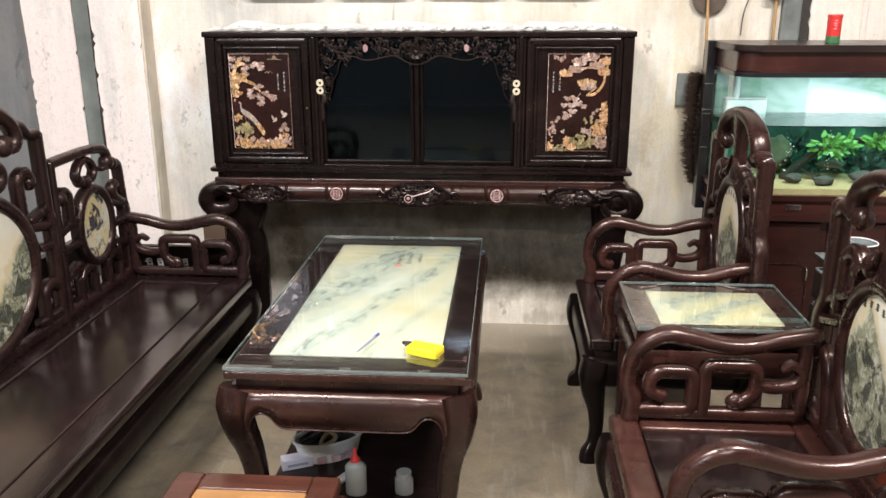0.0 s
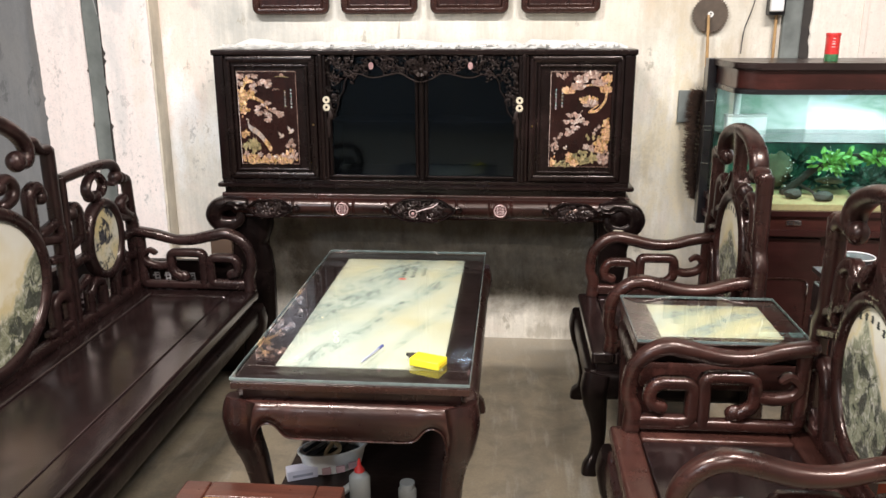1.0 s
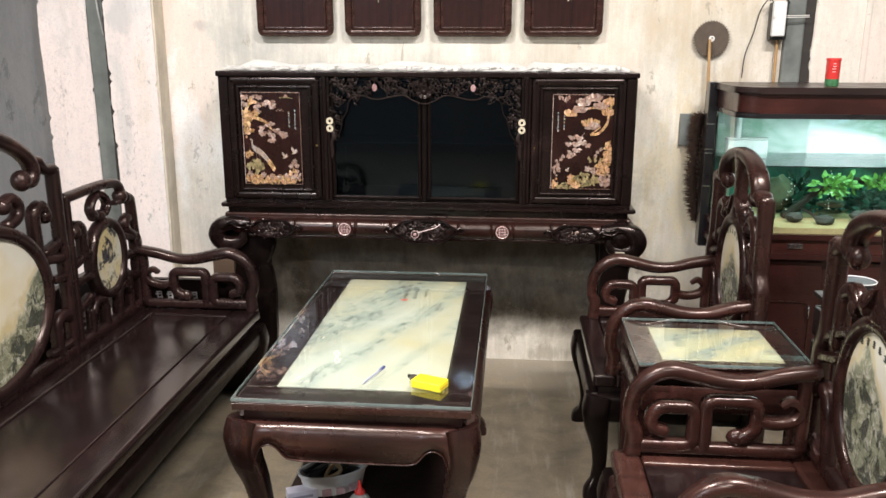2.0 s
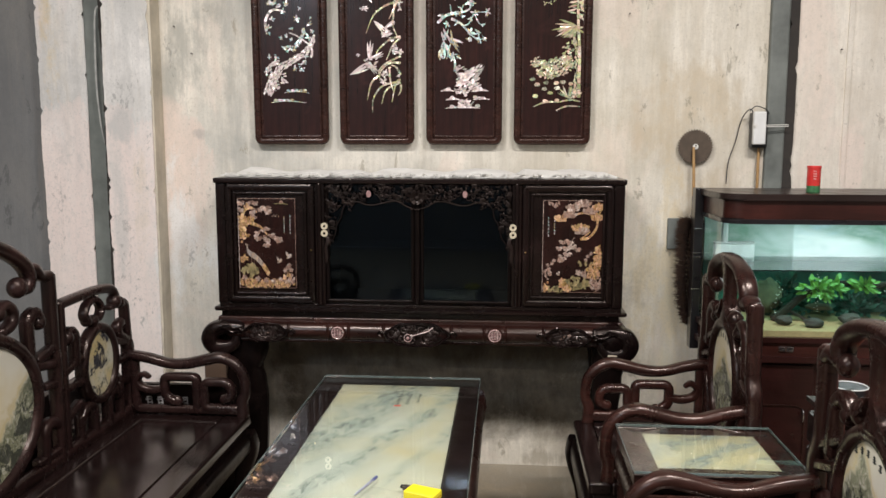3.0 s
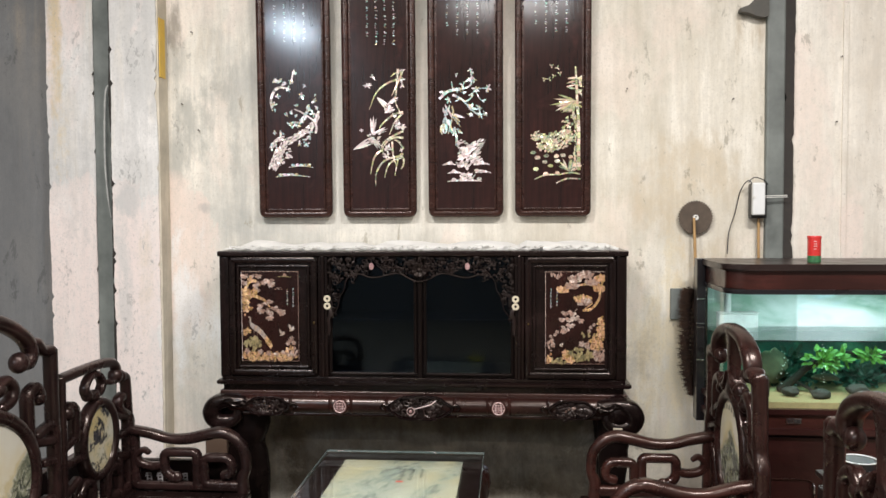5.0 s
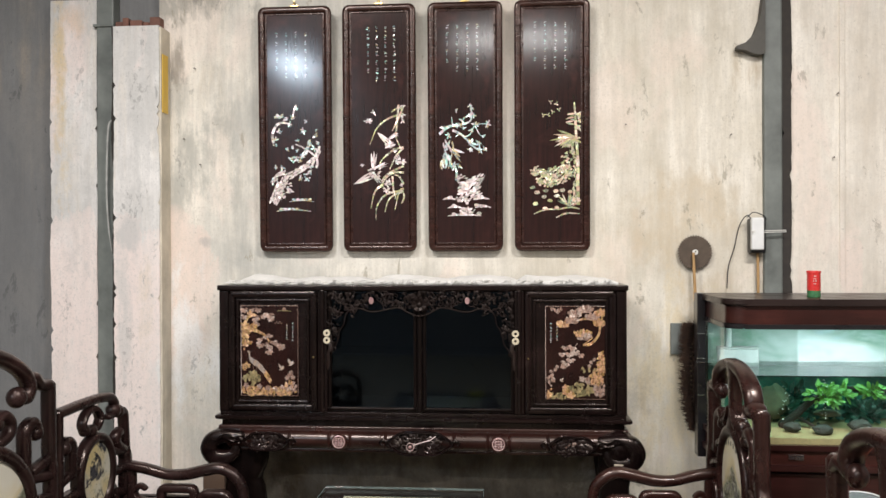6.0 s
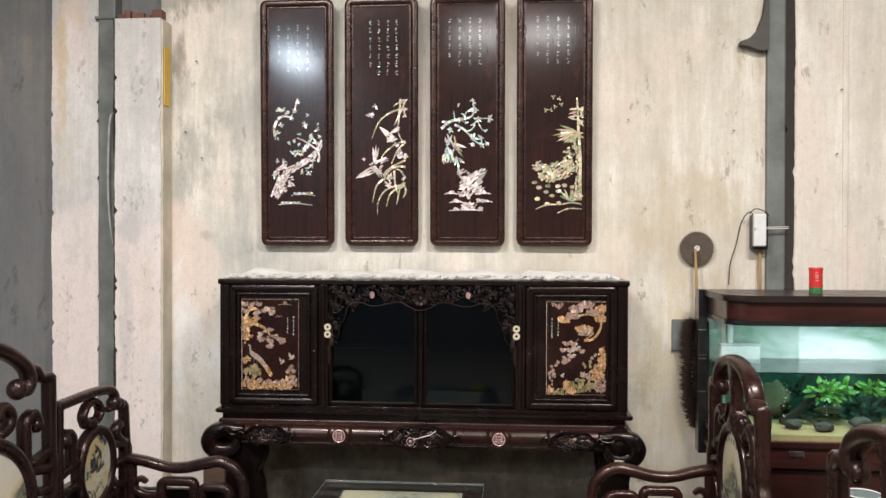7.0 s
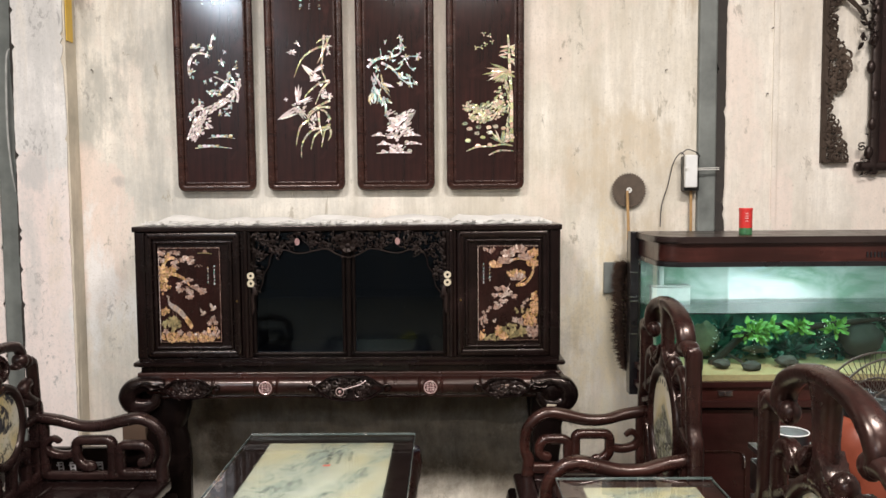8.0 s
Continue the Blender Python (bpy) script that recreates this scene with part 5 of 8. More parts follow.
def arm_side(parent, y, x0, x1, z0, arm_wood=wood_x):
    """One arm in the plane at y, from the front x0 to the back x1, on a seat at z0: the waving rail and the fretwork below."""
    L = x1 - x0

    def plane(u, v):
        return Vector((x0 + u * L, y, z0 + v))
    nrm = (0, 1, 0)
    b = BM()
    curl(b, [(0.03, 0.0), (0.035, 0.06), (0.005, 0.10), (0.02, 0.17), (0.09, 0.215), (0.2, 0.240), (0.32, 0.232), (0.5, 0.213), (0.66, 0.213), (0.82, 0.232), (1.0, 0.246)], plane, nrm, [0.05, 0.046, 0.04, 0.04, 0.042, 0.044, 0.046, 0.044, 0.04, 0.042, 0.042], [0.044, 0.044, 0.04, 0.044, 0.05, 0.055, 0.058, 0.055, 0.05, 0.05, 0.048], 5, 10)
    part("arm_rest", b, arm_wood, parent)
    b = BM()
    fret(b, [(0.06, 0.022), (0.95, 0.022), (0.95, 0.24)], plane, nrm, 0.036, 0.036)
    part("arm_rail", b, arm_wood, parent)
    # square scroll near the front, then the hooked key
    b = BM()
    fret(b, [(0.08, 0.03), (0.36, 0.03), (0.36, 0.138), (0.16, 0.138), (0.12, 0.11), (0.125, 0.078), (0.2, 0.068)], plane, nrm, 0.037, 0.042, 0.024)
    part("arm_scroll", b, arm_wood, parent)
    b = BM()
    fret(b, [(0.42, 0.02), (0.42, 0.158), (0.70, 0.158), (0.70, 0.08), (0.62, 0.055)], plane, nrm, 0.037, 0.042, 0.022)
    knob(b, plane(0.60, 0.056), 0.024, (1.1, 0.8, 1))
    curl(b, [(0.70, 0.108), (0.8, 0.10), (0.9, 0.112), (0.935, 0.142), (0.88, 0.165), (0.83, 0.152)], plane, nrm, [0.033, 0.034, 0.034, 0.030, 0.025, 0.014], 0.040)
    part("arm_fretwork", b, arm_wood, parent)


def seat_block(parent, x0, x1, y0, y1, z, seat_mat, long_panel=False, base=None, low=0.0):
    """Framed seat with a sunk panel, a waist, a bulging apron and four bowed legs."""
    r = 0.105 if long_panel else 0.075
    b = BM()
    box(b, x0, x0 + r, y0, y1, z - 0.045, z, 0.012, 3)
    box(b, x1 - r, x1, y0, y1, z - 0.045, z, 0.012, 3)
    box(b, x0 + r, x1 - r, y0, y0 + r, z - 0.045, z, 0.008, 3)
    box(b, x0 + r, x1 - r, y1 - r, y1, z - 0.045, z, 0.008, 3)
    part("seat_frame", b, seat_mat, parent)
    b = BM()
    if long_panel:
        box(b, x0 + r + 0.002, x1 - r - 0.002, y0 + r + 0.002, y1 - r - 0.002, z - 0.03, z - 0.004, 0.005)
    else:
        box(b, x0 + r + 0.002, x1 - r - 0.002, y0 + r + 0.002, y1 - r - 0.002, z - 0.03, z - 0.006, 0.005)
    part("seat_panel", b, wood_seat, parent)
    b = BM()
    box(b, x0 + 0.02, x1 - 0.02, y0 + 0.02, y1 - 0.02, z - 0.075, z - 0.045, 0.003)
    part("waist", b, wood_black, parent)
    zt = z - 0.07
    for a, e, n in (((x0 + 0.012, y0 + 0.02), (x0 + 0.012, y1 - 0.02), (1, 0, 0)), ((x1 - 0.012, y0 + 0.02), (x1 - 0.012, y1 - 0.02), (1, 0, 0)), ((x0 + 0.02, y0 + 0.012), (x1 - 0.02, y0 + 0.012), (0, 1, 0)), ((x0 + 0.02, y1 - 0.012), (x1 - 0.02, y1 - 0.012), (0, 1, 0))):
        b = BM()
        high = 0.08 if long_panel else 0.10
        sweep(b, [(a[0], a[1], zt - high / 2), (e[0], e[1], zt - high / 2)], high, 0.05, n, n=12, power=0.7)
        part("apron", b, base or (wood_x if n[1] else wood_y), parent)
    for sx, x in ((-1, x0 + 0.035), (1, x1 - 0.035)):
        for sy, y in ((-1, y0 + 0.035), (1, y1 - 0.035)):
            b = BM()
            cabriole(b, x, y, sx, sy, zt - 0.01, 0.044, 1.0, low=low)
            part("leg", b, wood_shaded, parent)


def chair(at, label, stone, back=0.505, seat_wood=wood_brown, base=None):
    c = thing("armchair", label, "chair", at, "armchairs of the parlour set", unit=CHAIR_UNIT)
    D, H2, Z = 0.54, 0.31, 0.42
    seat_block(c, 0.0, D, -H2, H2, Z, seat_wood, base=base, low=ground(CHAIR_UNIT))
    arm_side(c, -0.285, 0.05, 0.505, Z)
    arm_side(c, 0.285, 0.04, 0.505, Z)
    X = back

    def plane(u, v):
        return Vector((X, u, v))
    n = (1, 0, 0)
    b = BM()
    for s in (-1, 1):
        fret(b, [(s * 0.325, Z - 0.01), (s * 0.325, 0.73), (s * 0.298, 0.765), (s * 0.292, 1.003)], plane, n, 0.045, 0.048, 0.02)
        fret(b, [(s * 0.292, 0.955), (s * 0.292, 1.006)], plane, n, 0.049, 0.052, 0)
    fret(b, [(-0.31, Z + 0.02), (0.31, Z + 0.02)], plane, n, 0.04, 0.04, 0)
    part("backrest_frame", b, wood_z, c)
    b = BM()
    curl(b, [(-0.200, 0.992), (-0.212, 1.026), (-0.182, 1.068), (-0.11, 1.102), (0.0, 1.116), (0.11, 1.102), (0.182, 1.068), (0.212, 1.026), (0.200, 0.992)], plane, n, [0.040, 0.050, 0.050, 0.044, 0.042, 0.044, 0.050, 0.050, 0.040], [0.050, 0.060, 0.062, 0.056, 0.054, 0.056, 0.062, 0.060, 0.050], 5, 12)
    for s in (-1, 1):
        knob(b, plane(s * 0.180, 0.996), 0.028, (0.95, 0.95, 1.05), 12)
        curl(b, [(s * 0.210, 1.004), (s * 0.250, 1.010), (s * 0.286, 0.985)], plane, n, [0.042, 0.044, 0.036], [0.056, 0.060, 0.052], 4, 10)
    part("crest", b, wood_y, c, "arched carved crest rail")
    b = BM()
    curl(b, [(0.0, 1.105), (0.0, 1.06), (0.0, 0.99), (0.0, 0.935), (0.0, 0.895)], plane, n, [0.14, 0.092, 0.076, 0.086, 0.14], [0.052, 0.046, 0.042, 0.046, 0.052], 5, 12)
    for s in (-1, 1):
        knob(b, plane(s * 0.082, 0.915), 0.032, (0.9, 0.95, 1.1), 12)
        curl(b, [(s * 0.02, 0.97), (s * 0.05, 0.925), (s * 0.10, 0.905), (s * 0.13, 0.875)], plane, n, [0.012, 0.020, 0.018, 0.008], [0.058, 0.06, 0.056, 0.04], 4, 8)
    part("crest_drop", b, wood_y, c, "central carved splat that flares onto the medallion")
    for s in (-1, 1):
        b = BM()
        fret(b, [(s * 0.235, 0.76), (s * 0.225, 0.90), (s * 0.17, 0.925), (s * 0.14, 0.895)], plane, n, 0.04, 0.04, 0.03)
        knob(b, plane(s * 0.145, 0.885), 0.026)
        fret(b, [(s * 0.295, 0.76), (s * 0.16, 0.82)], plane, n, 0.03, 0.036, 0)
        fret(b, [(s * 0.20, Z + 0.03), (s * 0.235, 0.60), (s * 0.27, 0.64), (s * 0.315, 0.60)], plane, n, 0.04, 0.04, 0.03)
        fret(b, [(s * 0.315, 0.70), (s * 0.2, 0.735)], plane, n, 0.03, 0.036, 0)
        fret(b, [(s * 0.315, Z + 0.06), (s * 0.25, Z + 0.03)], plane, n, 0.03, 0.036, 0)
        knob(b, plane(s * 0.285, 0.625), 0.024)
        part("back_scroll", b, wood_z, c)
    ring = BM()
    sweep(ring, [plane(u, v) for u, v in ellipse(0, 0.695, 0.165, 0.195, 44)], 0.042, 0.052, n, True, 10)
    ring = part("medallion_ring", ring, wood_z, c)
    b = BM()
    slab(b, ellipse(0, 0.695, 0.15, 0.18, 44), 0.018, lambda u, v, w: (X + 0.009 - w, u, v))
    part("stone", b, stone, ring, "cream landscape marble")
    b = BM()
    rg = random.Random(at[1])
    for k in range(5):
        uu, vv = 0.085 - k * 0.030, 0.818 + 0.022 * math.sin(0.5 + k * 0.52)
        for q in (-0.0055, 0.0, 0.0055):
            w2, sh = rg.uniform(0.004, 0.0075), rg.uniform(-0.0015, 0.0015)
            box(b, X - 0.0106, X - 0.008, uu + sh - w2, uu + sh + w2, vv + q - 0.0011, vv + q + 0.0011, 0)
        box(b, X - 0.0106, X - 0.008, uu - 0.001, uu + 0.001, vv - 0.009, vv + 0.009, 0)
    tagged(part("ink_marks", b, ink, ring), kind="stuff")
    return c


# darker seat and apron than the other chair: its front's shade put into the wood
chair((0.60, 2.695, 0), "dark rosewood armchair with carved back and oval stone near the cabinet", stone_a, 0.505, wood_seat, wood_shaded)
chair((0.60, 1.575, 0), "dark rosewood armchair with brown seat and oval landscape stone", stone_b, 0.526)


def side_table():
    t = thing("side_table", "dark rosewood side table with marble inset under glass", "table", (0.91, 2.155, 0), unit=CHAIR_UNIT)
    a, e = 0.235, 0.185
    b = BM()
    for x0, x1, y0, y1 in ((-a, -0.16, -e, e), (0.16, a, -e, e), (-0.16, 0.16, -e, -0.13), (-0.16, 0.16, 0.13, e)):
        box(b, x0, x1, y0, y1, 0.59, 0.624, 0.003)
    part("top_frame", b, wood_x, t)
    part("stone", box(BM(), -0.162, 0.172, -0.132, 0.132, 0.60, 0.626, 0.002), side_marble, t, "cream veined marble")
    b = BM()
    box(b, -a + 0.02, a - 0.02, -e + 0.02, e - 0.02, 0.555, 0.59, 0.003)
    part("waist", b, wood_black, t)
    for s in (-1, 1):
        part("apron", sweep(BM(), [(-a + 0.02, s * (e - 0.015), 0.525), (a - 0.02, s * (e - 0.015), 0.525)], 0.08, 0.035, (0, 1, 0), n=10), wood_x, t)
        part("apron", sweep(BM(), [(s * (a - 0.015), -e + 0.02, 0.525), (s * (a - 0.015), e - 0.02, 0.525)], 0.08, 0.035, (1, 0, 0), n=10), wood_y, t)
        part("stretcher", sweep(BM(), [(-a + 0.03, s * (e - 0.03), 0.2), (a - 0.03, s * (e - 0.03), 0.2)], 0.03, 0.025, (0, 1, 0), n=8), wood_x, t)
        for q in (-1, 1):
            part("leg", sweep(BM(), [(s * (a - 0.03), q * (e - 0.03), ground(CHAIR_UNIT)), (s * (a - 0.03), q * (e - 0.03), 0.56)], [0.036, 0.05], [0.036, 0.05], (0, 1, 0), n=10, power=0.5, round_ends=False), wood_z, t)
    glass_sheet("glass_sheet", "loose clear glass sheet with green edges on the side table", 0.91 - a, 0.91 + a, 2.155 - e - 0.005, 2.155 + e + 0.005, 0.6275, 0.008, 0.0, CHAIR_UNIT)
    return t


def glass_sheet(name, label, x0, x1, y0, y1, z, th, lean=0.0, unit=1.0):
    g = thing(name, label, "glass top", ((x0 + x1) / 2, (y0 + y1) / 2, z))
    w, d = (x1 - x0) / 2, (y1 - y0) / 2
    b = BM()
    box(b, -w + 0.0015, w - 0.0015, -d + 0.0015, d - 0.0015, 0, th, 0)
    b.normal_update()
    for f in b.faces:
        f.material_index = 0 if f.normal.z > 0.5 else 1
    p = part("pane", b, [clear_glass, glass_under], g, "", False)
    p.visible_shadow = False
    b = BM()
    r = 0.0015
    for xa, xb, ya, yb in ((-w, w, -d, -d + r), (-w, w, d - r, d), (-w, -w + r, -d + r, d - r), (w - r, w, -d + r, d - r)):
        box(b, xa, xb, ya, yb, 0, th, 0.0004, 1)
    part("edge", b, glass_edge, g, "green polished glass edge")
    # a sheet that sits a little high along its front
    g.matrix_world = drawn(unit) @ pose((x0 + x1) / 2, (y0 + y1) / 2, z + d * math.sin(radians(lean)), -lean, 0, 0)
    return g


side_table()


def table_leg(bm, x, y, dx, dy, top, low):
    """A leg that bows in below the apron and turns out again at the foot."""
    prof = [(1.0, 0.010, 0.084), (0.93, 0.017, 0.088), (0.82, 0.010, 0.076), (0.70, -0.006, 0.064), (0.52, -0.018, 0.054), (0.30, -0.022, 0.048), (0.14, -0.012, 0.048), (0.06, 0.008, 0.058), (0.0, 0.012, 0.062)]
    dense = smooth_path([(x + dx * o, y + dy * o, low + f * (top - low)) for f, o, w in prof], 3)
    sweep(bm, dense, [w for _, _, w in prof], [w for _, _, w in prof], (0, 1, 0), n=12, power=0.6, round_ends=False)


def swelled_apron(bm, half, under, top, place):
    """A rail that swells forward between the legs; under: its lower edge from the middle outwards."""
    us, zs = [u for u, _ in under], [z for _, z in under]
    cols = sorted(set([round(half * (i / 12 - 1), 4) for i in range(25)] + [round(q * u, 4) for u in us for q in (-1, 1)]))
    swell = [(0.0, -0.014), (0.03, 0.000), (0.09, 0.009), (0.2, 0.016), (0.38, 0.021), (0.6, 0.021), (0.82, 0.017), (1.0, 0.011), (1.0, -0.012)]
    rows = []
    for u in cols:
        zb = float(np.interp(abs(u), us, zs))
        rows.append([bm.verts.new(place(u, o, top - f * (top - zb))) for f, o in swell])
    for p, q in zip(rows, rows[1:]):
        for i in range(len(swell) - 1):
            bm.faces.new((p[i], p[i + 1], q[i + 1], q[i]))
        bm.faces.new((p[-1], p[0], q[0], q[-1]))
    bmesh.ops.recalc_face_normals(bm, faces=bm.faces)


def coffee_table():
    t = thing("coffee_table", "low rosewood table with long marble inset under glass", "table", (-0.07, 2.283, 0), unit=TABLE_UNIT)
    a, e = 0.297, 0.595
    # the inset stone: its edges from the middle of the table
    mx0, mx1, my0, my1 = -0.215, 0.228, -0.495, 0.512
    b = BM()
    for x0, x1, y0, y1 in ((-a, mx0, my0, my1), (mx1, a, my0, my1), (-a, a, -e, my0), (-a, a, my1, e)):
        box(b, x0, x1, y0, y1, 0.584, 0.604, 0.003)
    part("top_frame", b, wood_black, t)
    st = part("stone", box(BM(), mx0 + 0.001, mx1 - 0.001, my0 + 0.001, my1 - 0.001, 0.58, 0.606, 0.002), table_marble, t, "cream marble with grey-green drifting veins")
    b = BM()
    rg = random.Random(5)
    for cx in (0.02, 0.055, 0.09):
        for k in range(5 if cx < 0.08 else 4):
            y = 0.40 - k * 0.026
            for q in (-0.006, 0.0, 0.006):
                w = rg.uniform(0.004, 0.008)
                box(b, cx - w + rg.uniform(-0.002, 0.002), cx + w, y + q - 0.0008, y + q + 0.0008, 0.6055, 0.6066, 0)
    tagged(part("ink_marks", b, ink, st), kind="stuff")
    part("seal_mark", box(BM(), 0.010, 0.034, 0.264, 0.278, 0.6055, 0.6066, 0), seal_red, st)
    part("waist", box(BM(), -a + 0.018, a - 0.018, -e + 0.018, e - 0.018, 0.537, 0.584, 0.003), wood_y, t)
    b = BM()
    for x0, x1, y0, y1 in ((-a - 0.004, a + 0.004, -e - 0.004, -e), (-a - 0.004, a + 0.004, e, e + 0.004), (-a - 0.004, -a, -e, e), (a, a + 0.004, -e, e)):
        box(b, x0, x1, y0, y1, 0.583, 0.6015, 0.0015)
    part("edge_moulding", b, wood_brown, t, "rounded brown edge of the top")
    # aprons with cloud-shaped corners
    for s in (-1, 1):
        for lng, half, off in ((False, a, e), (True, e, a)):
            k = half
            right = [(k - 0.050, 0.44), (k - 0.055, 0.462), (k - 0.066, 0.486), (k - 0.087, 0.497), (k - 0.108, 0.489), (k - 0.124, 0.470), (k - 0.14, 0.459), (k - 0.17, 0.456)]
            right = [(q.x, q.y) for q in smooth_path([(u, v, 0) for u, v in right], 4)]
            under = [(0.0, 0.456)] + right[::-1] + [(k - 0.03, 0.44)]
            b = BM()
            if lng:
                swelled_apron(b, k - 0.03, under, 0.553, lambda u, w, v, s=s, off=off: (s * (off + w), u, v))
            else:
                swelled_apron(b, k - 0.03, under, 0.553, lambda u, w, v, s=s, off=off: (u, s * (off + w), v))
            ap = part("apron", b, wood_x if not lng else wood_y, t, "bulging apron with cloud-shaped corners")
            lip = right[::-1]
            path = [(-u, v) for u, v in right] + lip
            b = BM()
            P = [(s * (off + 0.014), u, v) if lng else (u, s * (off + 0.014), v) for u, v in path]
            sweep(b, P, 0.0045, 0.006, (1, 0, 0) if lng else (0, 1, 0), n=6)
            part("bead", b, wood_brown, ap)
    for sx in (-1, 1):
        for sy in (-1, 1):
            b = BM()
            table_leg(b, sx * (a - 0.03), sy * (e - 0.03), sx, sy, 0.55, ground(TABLE_UNIT))
            part("leg", b, wood_z, t)
    # low shelf
    part("shelf", box(BM(), -a + 0.03, a - 0.03, -e + 0.10, e - 0.06, 0.135, 0.16, 0.004), wood_black, t, "black wooden lower shelf")
    glass_sheet("glass_sheet", "large loose glass sheet with green edges on the coffee table", -0.07 - 0.302, -0.07 + 0.302, 2.283 - 0.6, 2.283 + 0.6, 0.6075, 0.008, unit=TABLE_UNIT)
    return t


coffee_table()


def bench():
    c = thing("long_bench", "long dark rosewood bench with carved back and round stones", "bench", (-0.69, 1.98, 0), "", "", 0)
    Z, D, L = 0.42, 0.53, 0.985
    # local: x from the front edge (0) towards the back (-D), y along
    seat_block(c, -D, -0.012, -L, L, Z, wood_seat, True, wood_shaded)
    for y in (-L + 0.03, L - 0.03):
        arm_side(c, y, -0.02, -0.50, Z, bench_wood)
    X = -0.51

    def plane(u, v):
        return Vector((X, u, v))
    n = (1, 0, 0)
    b = BM()
    fret(b, [(-L, Z + 0.015), (L, Z + 0.015)], plane, n, 0.05, 0.045, 0)
    for s in (-1, 1):
        fret(b, [(s * 0.965, Z), (s * 0.965, 0.70), (s * 0.955, 0.72)], plane, n, 0.05, 0.05, 0.01)
        fret(b, [(s * 0.965, 0.70), (s * 0.962, 0.73), (s * 0.948, 0.885), (s * 0.905, 0.888)], plane, n, 0.036, 0.042, 0.03)
        fret(b, [(s * 0.475, Z), (s * 0.475, 0.968)], plane, n, 0.034, 0.042, 0)
        fret(b, [(s * 0.435, Z), (s * 0.435, 0.80), (s * 0.428, 0.82), (s * 0.425, 1.075)], plane, n, 0.042, 0.046, 0.02)
        # side section: level top bar that curls down at the end
        curl(b, [(s * 0.475, 0.963), (s * 0.60, 0.967), (s * 0.74, 0.967), (s * 0.84, 0.955), (s * 0.875, 0.92), (s * 0.85, 0.885), (s * 0.815, 0.885)], plane, n, [0.036, 0.036, 0.036, 0.038, 0.036, 0.03, 0.02], 0.04, 5)
        knob(b, plane(s * 0.87, 0.90), 0.03)
        knob(b, plane(s * 0.905, 0.89), 0.026)
    part("backrest_frame", b, bench_wood, c)
    b = BM()
    for s in (-1, 1):
        curl(b, [(0.0, 1.225), (s * 0.10, 1.215), (s * 0.20, 1.182), (s * 0.280, 1.135), (s * 0.312, 1.090), (s * 0.295, 1.054), (s * 0.258, 1.052)], plane, n, [0.048, 0.048, 0.048, 0.048, 0.046, 0.042, 0.034], 0.052, 6, 10)
        knob(b, plane(s * 0.252, 1.062), 0.034, (0.9, 1, 1), 12)
        curl(b, [(s * 0.300, 1.112), (s * 0.340, 1.108), (s * 0.375, 1.080), (s * 0.425, 1.072)], plane, n, [0.034, 0.042, 0.034, 0.040], [0.044, 0.05, 0.042, 0.046], 5, 10)
        # a loose scroll that stands on the large medallion
        curl(b, [(s * 0.150, 0.940), (s * 0.200, 0.955), (s * 0.214, 0.990), (s * 0.182, 1.020), (s * 0.142, 1.008)], plane, n, [0.034, 0.036, 0.036, 0.034, 0.026], 0.042, 5, 10)
        knob(b, plane(s * 0.145, 1.000), 0.025, (1, 1, 1), 10)
    part("crest", b, bench_wood, c, "arched crest with carved scrolls")
    # scrolls round the stones
    for s in (-1, 1):
        b = BM()
        fret(b, [(s * 0.290, 0.80), (s * 0.286, 0.958), (s * 0.335, 0.972), (s * 0.356, 0.935)], plane, n, 0.040, 0.044, 0.03)
        knob(b, plane(s * 0.350, 0.930), 0.026)
        fret(b, [(s * 0.43, 0.83), (s * 0.33, 0.81)], plane, n, 0.036, 0.04, 0)
        fret(b, [(s * 0.43, 0.77), (s * 0.32, 0.79)], plane, n, 0.036, 0.04, 0)
        fret(b, [(s * 0.34, Z), (s * 0.345, 0.575), (s * 0.40, 0.58), (s * 0.435, 0.55)], plane, n, 0.04, 0.042, 0.03)
        fret(b, [(s * 0.43, 0.70), (s * 0.36, 0.71)], plane, n, 0.03, 0.04, 0)
        fret(b, [(s * 0.30, Z + 0.05), (s * 0.43, Z + 0.05)], plane, n, 0.03, 0.04, 0)
        part("back_scroll", b, bench_wood, c)
        cu = 0.725
        for q in (-1, 1):
            b = BM()
            fret(b, [(s * (cu + q * 0.165), 0.73), (s * (cu + q * 0.16), 0.845), (s * (cu + q * 0.195), 0.862), (s * (cu + q * 0.215), 0.83)] if q < 0 else [(s * (cu + 0.225), 0.73), (s * (cu + 0.165), 0.76), (s * (cu + 0.15), 0.80), (s * (cu + 0.19), 0.81)], plane, n, 0.038, 0.042, 0.02)
            if q < 0:
                knob(b, plane(s * (cu - 0.21), 0.838), 0.027)
            part("upper_hook", b, bench_wood, c)
            for z0, z1 in ((0.72, 0.745), (0.66, 0.66)):
                b = BM()
                fret(b, [(s * (cu + q * 0.245), z0), (s * (cu + q * 0.13), z1)], plane, n, 0.032, 0.038, 0)
                part("back_link", b, bench_wood, c)
            b = BM()
            fret(b, [(s * (cu + q * 0.05), Z), (s * (cu + q * 0.055), 0.545), (s * (cu + q * 0.11), 0.56), (s * (cu + q * 0.145), 0.52)], plane, n, 0.036, 0.042, 0.02)
            part("lower_hook", b, bench_wood, c)
            b = BM()
            fret(b, [(s * (cu + q * 0.15), 0.53 + 0.04 * (q > 0)), (s * (cu + q * 0.15), Z)], plane, n, 0.034, 0.038, 0)
            fret(b, [(s * (cu + q * 0.15), 0.585), (s * (cu + q * 0.23), 0.56)], plane, n, 0.034, 0.038, 0)
